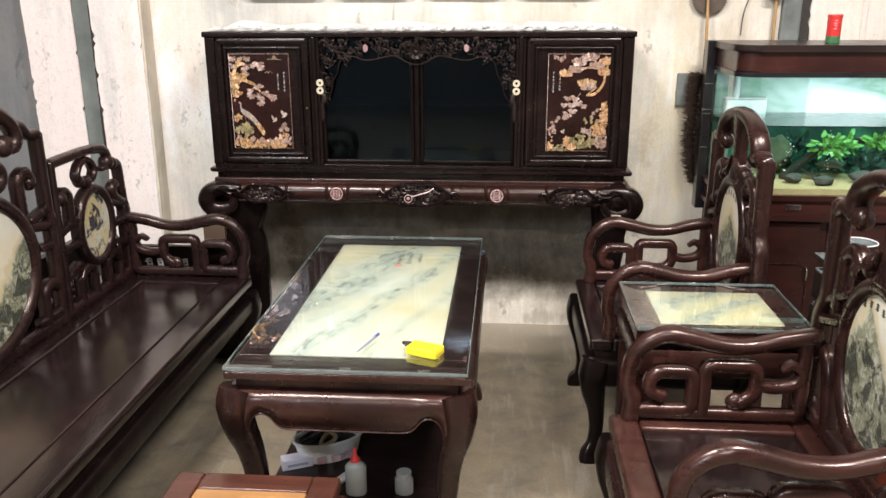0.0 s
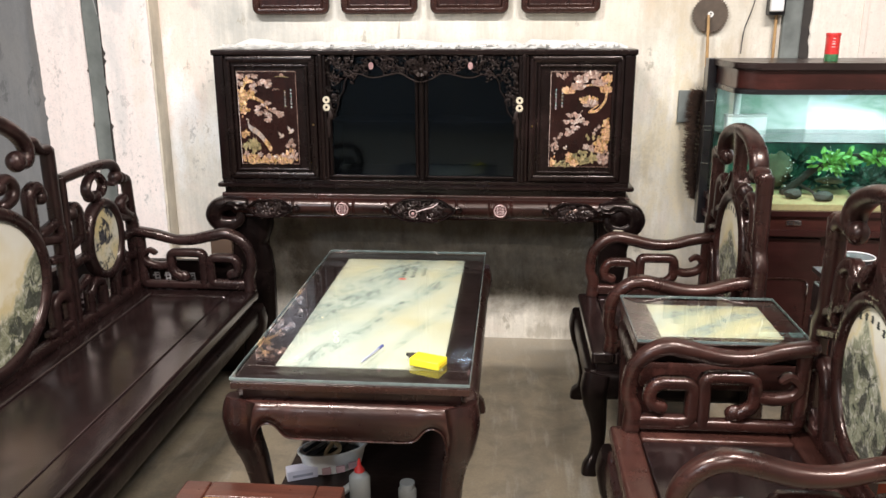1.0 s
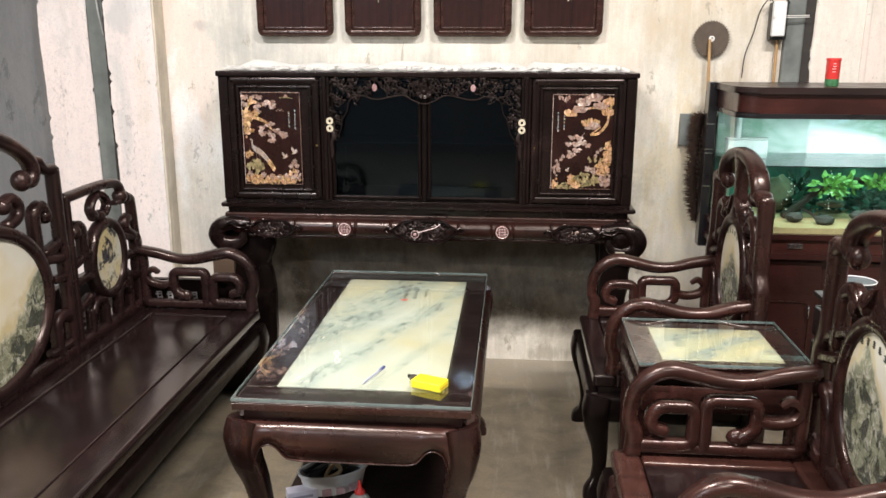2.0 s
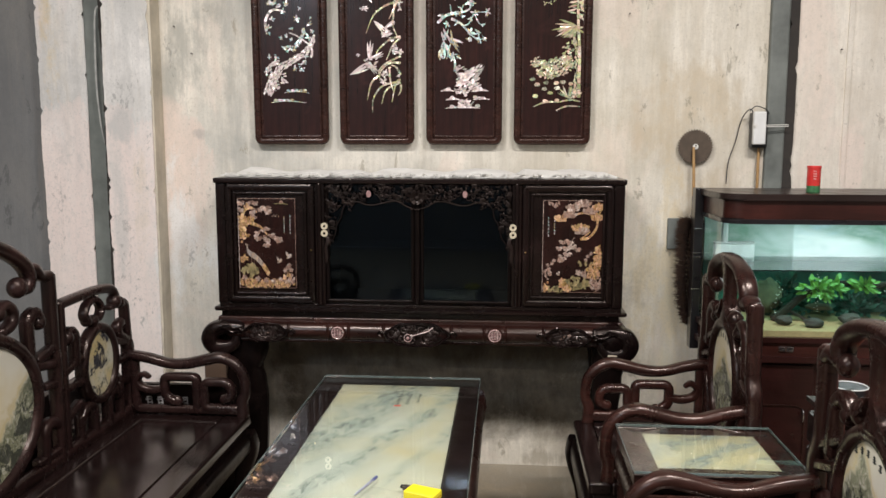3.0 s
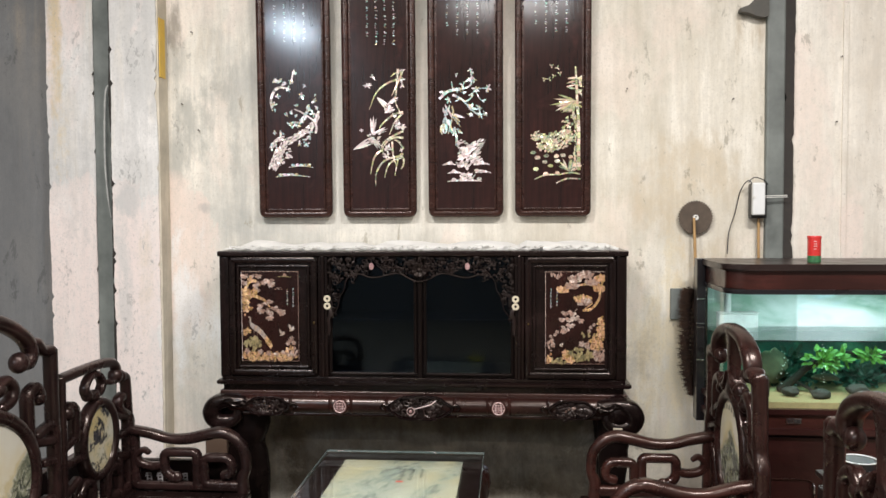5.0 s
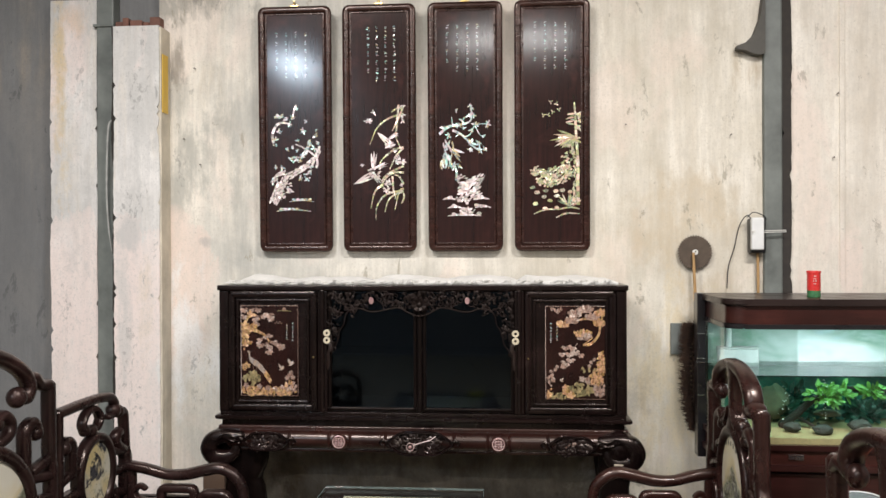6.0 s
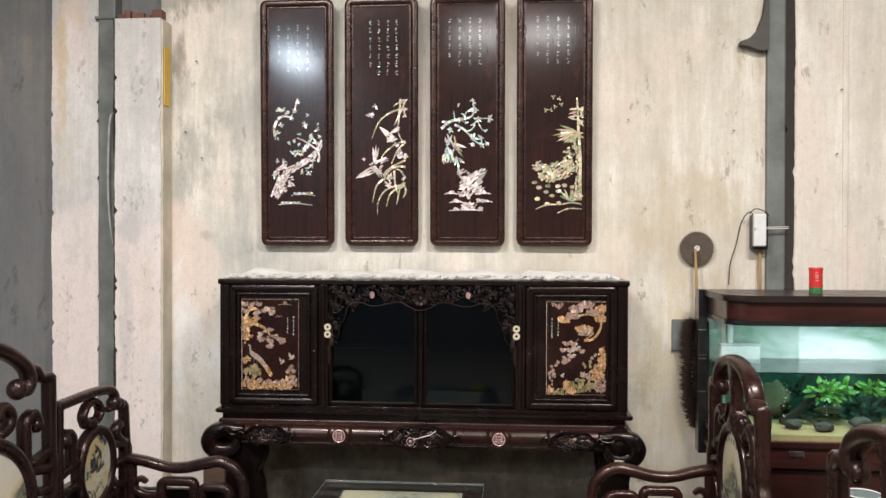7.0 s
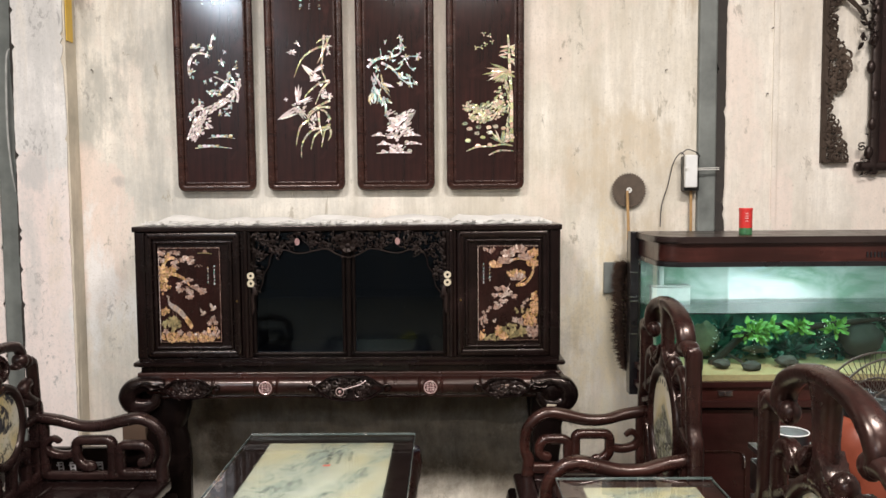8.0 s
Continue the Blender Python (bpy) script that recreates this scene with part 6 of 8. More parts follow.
            part("lower_key", b, bench_wood, c)
        b = BM()
        pts = [(0.0, 0.868), (-0.038, 0.862), (-0.062, 0.892), (-0.040, 0.925), (0.0, 0.938), (0.040, 0.925), (0.062, 0.892), (0.038, 0.862)]
        sweep(b, smooth_path([plane(s * 0.70 + u, v) for u, v in pts], 4, True), 0.028, 0.036, n, True, 8)
        knob(b, plane(s * 0.70, 0.858), 0.024)
        knob(b, plane(s * 0.655, 0.868), 0.022)
        part("heart_scroll", b, bench_wood, c)
    for s, stn in ((-1, stone_d), (1, stone_c)):
        ring = BM()
        sweep(ring, [plane(s * 0.725 + u, v) for u, v in ellipse(0, 0.692, 0.118, 0.136, 40)], 0.036, 0.048, n, True, 10)
        ring = part("medallion_ring", ring, bench_wood, c)
        b = BM()
        slab(b, [(s * 0.725 + u, v) for u, v in ellipse(0, 0.692, 0.105, 0.123, 40)], 0.018, lambda u, v, w: (X - 0.009 + w, u, v))
        part("stone", b, stn, ring, "round cream stone with dark mottling")
    ring = BM()
    sweep(ring, [plane(u, v) for u, v in ellipse(0, 0.70, 0.31, 0.245, 56)], 0.046, 0.055, n, True, 10)
    ring = part("medallion_ring", ring, bench_wood, c)
    b = BM()
    slab(b, ellipse(0, 0.70, 0.29, 0.225, 56), 0.018, lambda u, v, w: (X - 0.009 + w, u, v))
    part("stone", b, stone_d, ring, "large oval cream landscape stone")
    return c


bench()


# ---- four hanging panels with pearl pictures ----
PK = 0.000985


def panel_motif(which, g, rng, to3):
    def K(x, y):
        return ((x - 217) * PK, (801 - y) * PK)

    def leafy(bm, x, y, r, n, L=16, W=9):
        for _ in range(n):
            a, d = rng.uniform(0, 6.28), r * math.sqrt(rng.random())
            u, v = K(x + d * math.cos(a), y + d * math.sin(a))
            petal(bm, u, v, rng.uniform(0.7, 1.2) * L * PK, rng.uniform(0.7, 1.2) * W * PK, rng.uniform(0, 6.28), to3)

    def line(bm, pts, w):
        if isinstance(w, list) and max(w) > 19:
            # a broad limb is pieced together from slivers laid along it
            Q = smooth_path([(*K(*p), 0) for p in pts], 12)
            for i in range(len(Q) - 1):
                d = Q[i + 1] - Q[i]
                half = float(np.interp(i / (len(Q) - 1), np.linspace(0, 1, len(w)), w)) * PK / 2
                nrm = Vector((-d.y, d.x, 0)).normalized()
                for _ in range(max(2, int(half / 0.0035))):
                    o = Q[i] + nrm * rng.uniform(-half, half)
                    petal(bm, o.x, o.y, rng.uniform(14, 26) * PK, rng.uniform(5, 9) * PK, math.atan2(d.y, d.x) + rng.uniform(-0.25, 0.25), to3)
            return
        strip(bm, [K(*p) for p in pts], [q * PK for q in w] if isinstance(w, list) else w * PK, to3)

    def flower(bm, x, y, r):
        u, v = K(x, y)
        blossom(bm, u, v, r * PK, rng, to3)

    def patch(bm, x, y, rx, ry, n, a=0.0, size=13):
        # a plain mosaic patch of cut shell
        for _ in range(int(n * 1.7)):
            t, d = rng.uniform(0, 6.28), math.sqrt(rng.random())
            X, Y = rx * d * math.cos(t), ry * d * math.sin(t)
            u, v = K(x + X * math.cos(a) - Y * math.sin(a), y + X * math.sin(a) + Y * math.cos(a))
            if rng.random() < 0.6:
                petal(bm, u, v, size * PK * rng.uniform(1.1, 2.0), size * PK * rng.uniform(0.5, 0.9), 0.5 - a + rng.uniform(-0.4, 0.4), to3)
            else:
                blob(bm, u, v, size * PK * rng.uniform(0.5, 0.9), size * PK * rng.uniform(0.35, 0.6), rng, to3, rng.uniform(0, 3.1), 7)

    def blade(bm, x, y, L, W, a):
        u, v = K(x, y)
        petal(bm, u, v, L * PK, W * PK, a, to3)

    branch, bloom, base = BM(), BM(), BM()
    if which == 0:
        line(branch, [(92, 545), (115, 480), (165, 405), (235, 360), (300, 320), (330, 285), (345, 250)], [45, 48, 34, 30, 26, 16, 10])
        line(branch, [(330, 350), (335, 310), (310, 275), (250, 235), (215, 222)], [14, 10, 8, 6])
        line(branch, [(165, 372), (120, 385), (95, 415)], [20, 12])
        line(branch, [(95, 215), (92, 165), (115, 118), (150, 105), (200, 118)], [10, 14, 14, 10, 6])
        line(branch, [(200, 90), (210, 45), (222, 10)], [10, 7, 4])
        patch(branch, 140, 460, 48, 55, 26, 0.6)
        patch(bloom, 135, 80, 40, 12, 9, 0.35)
        patch(bloom, 230, 300, 34, 22, 12, -0.3)
        line(bloom, [(255, 290), (280, 250), (292, 215)], [20, 12, 16])
        for x, y, r in ((205, 75, 18), (185, 115, 15), (225, 35, 12), (125, 155, 16), (105, 200, 20), (258, 150, 20), (273, 98, 12), (172, 248, 12), (200, 240, 14), (230, 205, 12), (228, 255, 12), (325, 180, 16), (330, 145, 10), (320, 245, 20), (340, 215, 12), (145, 345, 20), (188, 300, 12), (110, 345, 12), (290, 375, 16), (245, 405, 14), (280, 415, 14), (300, 345, 14)):
            flower(bloom, x, y, r)
        leafy(bloom, 105, 205, 18, 8)
        leafy(bloom, 100, 420, 16, 7)
        leafy(bloom, 270, 385, 34, 16)
        for y, x0, x1 in ((530, 180, 315), (580, 110, 300)):
            line(base, [(x0, y), ((x0 + x1) / 2, y - 8), (x1, y + 2)], [2, 6, 2])
            for k in range(5):
                blob(base, *K(x0 + 25 + k * 22, y - 12), 11 * PK, 7 * PK, rng, to3)
    elif which == 1:
        for pts in (((345, 70), (270, 90), (205, 140), (165, 230)), ((345, 30), (320, 90), (285, 160)), ((345, 40), (310, 40), (280, 60)), ((345, 245), (290, 260), (235, 305), (215, 335)), ((345, 250), (305, 290), (270, 365)), ((345, 345), (280, 375), (235, 410), (230, 440)), ((345, 380), (290, 380), (240, 420), (235, 470)), ((285, 400), (290, 470), (305, 525)), ((345, 440), (320, 400), (290, 390)), ((345, 465), (320, 480), (297, 580)), ((345, 490), (345, 520), (330, 545)), ((345, 480), (290, 500), (260, 530), (243, 590)), ((340, 475), (250, 495), (200, 560), (195, 635)), ((235, 440), (190, 480), (168, 570)), ((320, 20), (310, 130), (305, 190), (330, 250))):
            line(branch, pts, [11, 9, 3])
        for _ in range(8):
            leafy(bloom, rng.uniform(300, 345), rng.uniform(265, 330), 10, 4)
        for x, y, r in ((340, 30, 14), (340, 80, 18), (340, 105, 14), (255, 440, 22), (255, 475, 20), (265, 425, 14), (335, 440, 12), (155, 105, 20), (185, 60, 16), (125, 335, 14), (300, 265, 16), (340, 320, 16)):
            flower(bloom, x, y, r)
        for x, y, L, W, a in ((75, 440, 130, 34, 0.45), (180, 370, 110, 36, 1.5), (170, 370, 90, 34, -0.9), (185, 355, 80, 26, 0.3), (205, 165, 90, 30, -0.75), (260, 205, 70, 28, 0.55), (245, 250, 60, 34, 0.6)):
            for q in (-0.2, 0.0, 0.2):
                blade(bloom, x, y, L * (1 - 0.5 * abs(q)), W * 0.36, a + q * 0.8)
        patch(bloom, 185, 375, 28, 34, 12)
        patch(bloom, 265, 225, 26, 22, 8)
    elif which == 2:
        line(branch, [(80, 180), (130, 140), (200, 130), (245, 110), (250, 60), (240, 25)], [14, 14, 10, 7, 5])
        line(branch, [(150, 160), (200, 185), (245, 235), (290, 270)], [14, 10, 8, 5])
        line(branch, [(205, 195), (240, 185), (270, 135), (330, 128)], [8, 6, 5])
        line(branch, [(150, 130), (145, 90)], [6, 4])
        line(branch, [(270, 140), (290, 180), (310, 195)], [5, 4])
        line(branch, [(160, 340), (170, 380), (168, 425)], [8, 12])
        for x, y, r in ((242, 30, 14), (250, 48, 12), (240, 80, 18), (262, 82, 14), (205, 110, 18), (175, 130, 16), (270, 130, 20), (335, 128, 20), (205, 150, 16), (250, 160, 16), (128, 185, 18), (180, 185, 14), (308, 195, 14), (248, 230, 24), (245, 265, 18), (290, 230, 18), (295, 265, 18), (322, 260, 16), (98, 145, 14), (172, 57, 10)):
            flower(bloom, x, y, r)
        for k in range(26):
            x, y = rng.uniform(85, 150), rng.uniform(195, 330)
            blade(bloom, x, y, rng.uniform(36, 62), 11, rng.choice((-1.7, -1.4, -1.2, -1.9)))
        for L, a in ((80, -0.35), (70, -0.75), (95, -0.95), (50, -0.55)):
            blade(bloom, 140, 255, L, 13, a)
        for x, y in ((160, 340), (185, 350), (158, 358)):
            flower(bloom, x, y, 16)
        patch(base, 225, 490, 62, 62, 60, 0.3, 15)
        patch(base, 192, 425, 26, 24, 9)
        line(base, [(190, 470), (240, 440), (296, 402)], [30, 36, 16])
        for k in range(7):
            blade(base, 225 + k * 9, 500 - k * 8, 70, 17, 0.55 + 0.06 * k)
        for y, x0, x1 in ((525, 95, 165), (525, 255, 345), (570, 120, 200), (568, 265, 350), (612, 120, 300)):
            line(base, [(x0, y), ((x0 + x1) / 2, y - 8), (x1, y)], [3, 14, 3])
        for x, y in ((135, 512), (155, 556), (275, 555), (300, 560), (155, 602), (287, 600), (205, 575), (235, 578), (195, 600), (240, 602), (302, 510)):
            blob(base, *K(x, y), 13 * PK, 9 * PK, rng, to3)
        patch(base, 218, 592, 36, 14, 14)
    else:
        line(branch, [(332, 25), (338, 120), (342, 220), (350, 330), (350, 460), (352, 560)], [8, 12, 13, 15, 16, 16])
        line(branch, [(320, 250), (335, 330), (335, 460), (330, 540)], [10, 18, 22, 22])
        for k in range(24):
            y = rng.choice((90, 100, 120, 140, 80))
            blade(bloom, rng.uniform(325, 350), y, rng.uniform(30, 60), 9, rng.choice((3.3, 3.6, 2.9, 0.2, -0.3, -1.0)))
        for L, a in ((130, 3.55), (110, 3.3), (95, 3.05), (90, 3.85), (80, 4.1), (70, 4.4), (60, 4.7), (100, 3.7)):
            blade(bloom, 335, 200, L * 1.05, 11, a - 0.25)
            blade(bloom, 318, 208, L * 0.8, 10, a + 0.05)
            blade(bloom, 322, 222, L * 0.55, 10, a + 0.2)
        for L, a in ((50, -0.5), (45, -1.0), (40, 0.2)):
            blade(bloom, 330, 215, L, 12, a)
        flower(bloom, 322, 285, 18)
        patch(base, 225, 410, 95, 48, 120, -0.25, 13)
        patch(base, 140, 392, 45, 22, 24, 0.2, 12)
        patch(base, 285, 320, 28, 40, 14, 0.2)
        patch(base, 135, 380, 26, 20, 8)
        for x, y in ((115, 465), (138, 492), (182, 483), (175, 515), (207, 535), (240, 510), (270, 480), (130, 550), (235, 485), (310, 490), (180, 577), (240, 572)):
            blob(base, *K(x, y), 16 * PK, 11 * PK, rng, to3, 0, 6)
        for k in range(16):
            blade(bloom, 305 + rng.uniform(-12, 20), 565, rng.uniform(45, 85), 8, rng.uniform(0.4, 2.8))
        line(base, [(120, 605), (180, 582), (255, 582)], [4, 9, 4])
        line(base, [(235, 625), (290, 602), (360, 605)], [4, 9, 4])
        line(base, [(255, 580), (310, 570), (358, 580)], [6, 10, 6])
        for x, y in ((172, 88), (198, 86), (220, 72), (252, 60), (240, 30), (210, 20)):
            for k in range(3):
                blade(bloom, x, y, 14, 7, k * 2.1 + x)
    tagged(part("pearl_branch", branch, (pearl_blush, pearl_gilt, pearl_cool, pearl_gilt)[which], g, "pale iridescent pearl branch"), kind="stuff")
    tagged(part("pearl_blossom", bloom, (pearl_cool, pearl_blush, pearl_cool, pearl_gilt)[which], g, "pale iridescent pearl blossom"), kind="stuff")
    if len(base.verts):
        tagged(part("pearl_ground", base, (pearl_cool, pearl_cool, pearl_blush, pearl_gilt)[which], g, "pale iridescent pearl mosaic"), kind="stuff")
    else:
        base.free()
    marks = BM()
    cols, rows = ((4, 6), (4, 7), (4, 6), (4, 6))[which]
    x0 = (-0.095, -0.055, -0.09, -0.085)[which]
    for c in range(cols):
        for r in range(rows - (c == 0)):
            u, v = x0 + c * (0.052 if which != 1 else 0.046), 1.165 - r * 0.043 - (0.02 if which in (0,) else 0.0)
            for q in (-0.010, 0.0, 0.010):
                petal(marks, u - 0.008 + rng.uniform(-0.003, 0.002), v + q + rng.uniform(-0.002, 0.002), rng.uniform(0.009, 0.017), 0.0030, rng.uniform(-0.5, 0.5), to3)
    tagged(part("pearl_marks", marks, pearl_cool, g), kind="stuff")


def wall_panel(which, x0, x1):
    w, h = x1 - x0, 1.295
    zb = 1.507
    p = thing("wall_panel", ("dark lacquered panel with pearl plum branch hanging on the wall", "dark lacquered panel with pearl orchid blades hanging on the wall", "dark lacquered panel with pearl maple branch over water hanging on the wall", "dark lacquered panel with pearl bamboo and rocks hanging on the wall")[which], "wall panel", ((x0 + x1) / 2, 4.064, zb), "row of four inlaid panels")
    p.matrix_world = drawn(WALL_UNIT) @ pose((x0 + x1) / 2, 4.064, zb, 1.4, 0, 0)
    g = part("board", box(BM(), -w / 2 + 0.02, w / 2 - 0.02, -0.004, 0.016, 0.02, h - 0.02, 0.002), wood_panel, p, "glossy dark board")
    b = BM()
    e = 0.019
    loop = fillet([(0, 0, e), (w / 2 - e, 0, e), (w / 2 - e, 0, h - e), (-w / 2 + e, 0, h - e), (-w / 2 + e, 0, e), (0, 0, e)], 0.02, 4)[:-1]
    sweep(b, loop, 0.038, 0.034, (0, 1, 0), True, 12, 0.8)
    part("frame", b, wood_brown, p, "rounded brown frame")
    b = BM()
    e2 = 0.043
    loop = fillet([(0, -0.005, e2), (w / 2 - e2, -0.005, e2), (w / 2 - e2, -0.005, h - e2), (-w / 2 + e2, -0.005, h - e2), (-w / 2 + e2, -0.005, e2), (0, -0.005, e2)], 0.004, 2)[:-1]
    sweep(b, loop, 0.010, 0.008, (0, 1, 0), True, 6)
    part("inner_bead", b, wood_x, p)
    b = BM()
    knob(b, (0, 0.0, h + 0.016), 0.008)
    box(b, -0.022, 0.022, -0.002, 0.004, h - 0.004, h + 0.008, 0.002)
    sweep(b, smooth_path([(0, 0, h + 0.01), (0, -0.004, h + 0.03), (0, 0.004, h + 0.05)], 4), 0.006, 0.006, (1, 0, 0), n=6)
    part("hook", b, brass, p, "small brass hanging hook")
    panel_motif(which, g, random.Random(40 + which), lambda u, v, t: (u, -0.0038 - t, v))
    return p


for i, (xa, xb) in enumerate(((-0.993, -0.599), (-0.541, -0.153), (-0.092, 0.298), (0.357, 0.745))):
    wall_panel(i, xa, xb)


# ---- white foam sheet folded along the cabinet's top ----
def foam_sheet():
    c = thing("foam_sheet", "crumpled white foam sheet lying along the cabinet top", "packing sheet", (-0.1, 3.88, 1.348), unit=WALL_UNIT)
    rg = random.Random(6)
    for x0, x1, k in ((-0.97, -0.25, 0), (-0.29, 0.50, 1), (0.46, 0.95, 2)):
        b = BM()
        nx, ny = 110, 16
        top, bot = [], []
        for i in range(nx + 1):
            f = i / nx
            x = x0 + (x1 - x0) * f
            rt, rb = [], []
            for j in range(ny + 1):
                g = j / ny
                y = -0.10 + 0.27 * g + (0.03 * noise.noise(Vector((x * 7, k, 1))) + 0.02 * noise.noise(Vector((x * 22, k, 8)))) * (1 - g)
                lift = 0.006 + 0.018 * math.sin(g * 3.14159) ** 0.6 + 0.022 * g
                hgt = lift * (0.75 + 0.55 * noise.noise(Vector((x * 5 + k * 7, y * 8, 2)))) * min(1, 8 * f + 0.15) * min(1, 8 * (1 - f) + 0.15)
                hgt += 0.010 * noise.noise(Vector((x * 6, y * 14, k))) + 0.003 * noise.noise(Vector((x * 20, y * 30, k)))
                rt.append(b.verts.new((x, y, max(0.006, hgt) + 0.004 * k * 0.5)))
                rb.append(b.verts.new((x, y, 0.001)))
            top.append(rt)
            bot.append(rb)
        for i in range(nx):
            for j in range(ny):
                b.faces.new((top[i][j], top[i + 1][j], top[i + 1][j + 1], top[i][j + 1]))
                b.faces.new((bot[i][j], bot[i][j + 1], bot[i + 1][j + 1], bot[i + 1][j]))
            b.faces.new((top[i][0], bot[i][0], bot[i + 1][0], top[i + 1][0]))
            b.faces.new((top[i][ny], top[i + 1][ny], bot[i + 1][ny], bot[i][ny]))
        for j in range(ny):
            b.faces.new((top[0][j], top[0][j + 1], bot[0][j + 1], bot[0][j]))
            b.faces.new((top[nx][j], bot[nx][j], bot[nx][j + 1], top[nx][j + 1]))
        part("fold", b, fleece, c)
    # torn fibres along the front edge
    b = BM()
    for _ in range(240):
        x = rg.uniform(-0.97, 0.95)
        y = -0.10 + 0.02 * noise.noise(Vector((x * 7, 1, 1)))
        z = rg.uniform(0.004, 0.020)
        L = rg.uniform(0.014, 0.040)
        dx = rg.uniform(-0.9, 0.3) * L
        sweep(b, [(x, y + 0.015, z), (x + dx * 0.8, y - L * 0.3, z + rg.uniform(-0.002, 0.004)), (x + dx * 1.6, y - L * 0.5, max(0.003, z - rg.uniform(0.0, 0.010)))], [0.010, 0.007, 0.001], [0.006, 0.005, 0.001], (0, 0, 1), n=4)
    tagged(part("torn_fringe", b, fleece, c, "ragged fibres along the front edge"), kind="stuff")


foam_sheet()


# ---- fish tank on its cabinet ----
def leaf_clump(bm, x, y, z, n, r, L, rng):
    for _ in range(n):
        a, e = rng.uniform(0, 6.28), rng.uniform(-0.5, 0.9)
        d = Vector((math.cos(a) * math.cos(e), 0.6 * math.sin(a) * math.cos(e), math.sin(e)))
        o = Vector((x, y, z)) + d * r * rng.uniform(0.1, 1.0)
        d = (d + Vector((rng.uniform(-.5, .5), rng.uniform(-.5, .5), rng.uniform(-.6, .5)))).normalized()
        side = d.cross(Vector((rng.uniform(-.4, .4), -0.7, 0.7))).normalized()
        l = L * rng.uniform(0.6, 1.2)
        up = side.cross(d) * l * 0.12
        ring = [o, o + d * l * 0.35 + side * l * 0.26 + up, o + d * l * 0.7 + side * l * 0.2, o + d * l, o + d * l * 0.7 - side * l * 0.2, o + d * l * 0.35 - side * l * 0.26 + up]
        vs = [bm.verts.new(p) for p in ring]
        bm.faces.new((vs[0], vs[1], vs[2], vs[3]))
        bm.faces.new((vs[0], vs[3], vs[4], vs[5]))


def rock(bm, x, y, z, rx, ry, rz, seed):
    g = bmesh.ops.create_icosphere(bm, subdivisions=3, radius=1.0)
    for v in g["verts"]:
        k = 1 + 0.25 * noise.noise(v.co * 1.7 + Vector((seed, 0, 0))) + 0.1 * noise.noise(v.co * 5 + Vector((0, seed, 0)))
        v.co = Vector((x + v.co.x * rx * k, y + v.co.y * ry * k, z + v.co.z * rz * k))


leaf_green = plain("plant_leaf", (0.15, 0.34, 0.045), 0.45, 0, 0.5, 30, 0, 0)
leaf_dark = plain("dark_plant_leaf", (0.010, 0.060, 0.034), 0.5, 0, 0.5, 30, 0, 0)
drift = plain("driftwood", (0.030, 0.021, 0.014), 0.8, 0, 0.4, 20)
rock_mat = plain("tank_rock", (0.045, 0.047, 0.038), 0.8, 0, 0.5, 14, 0, 0.4)
rock_brown = plain("brown_tank_rock", (0.13, 0.13, 0.075), 0.85, 0, 0.5, 16, 0, 0.5)
sand_mat = plain("tank_sand", (0.36, 0.28, 0.135), 0.9, 0, 0.25, 70, 0, 0.3)
black_trim = plain("black_trim", (0.012, 0.010, 0.011), 0.3, 0, 0.3, 12, 0.3)
filter_plastic = plain("filter_plastic", (0.62, 0.69, 0.67), 0.4, 0, 0.2, 20)
chrome = plain("chrome", (0.7, 0.7, 0.7), 0.2, 1.0, 0.1)


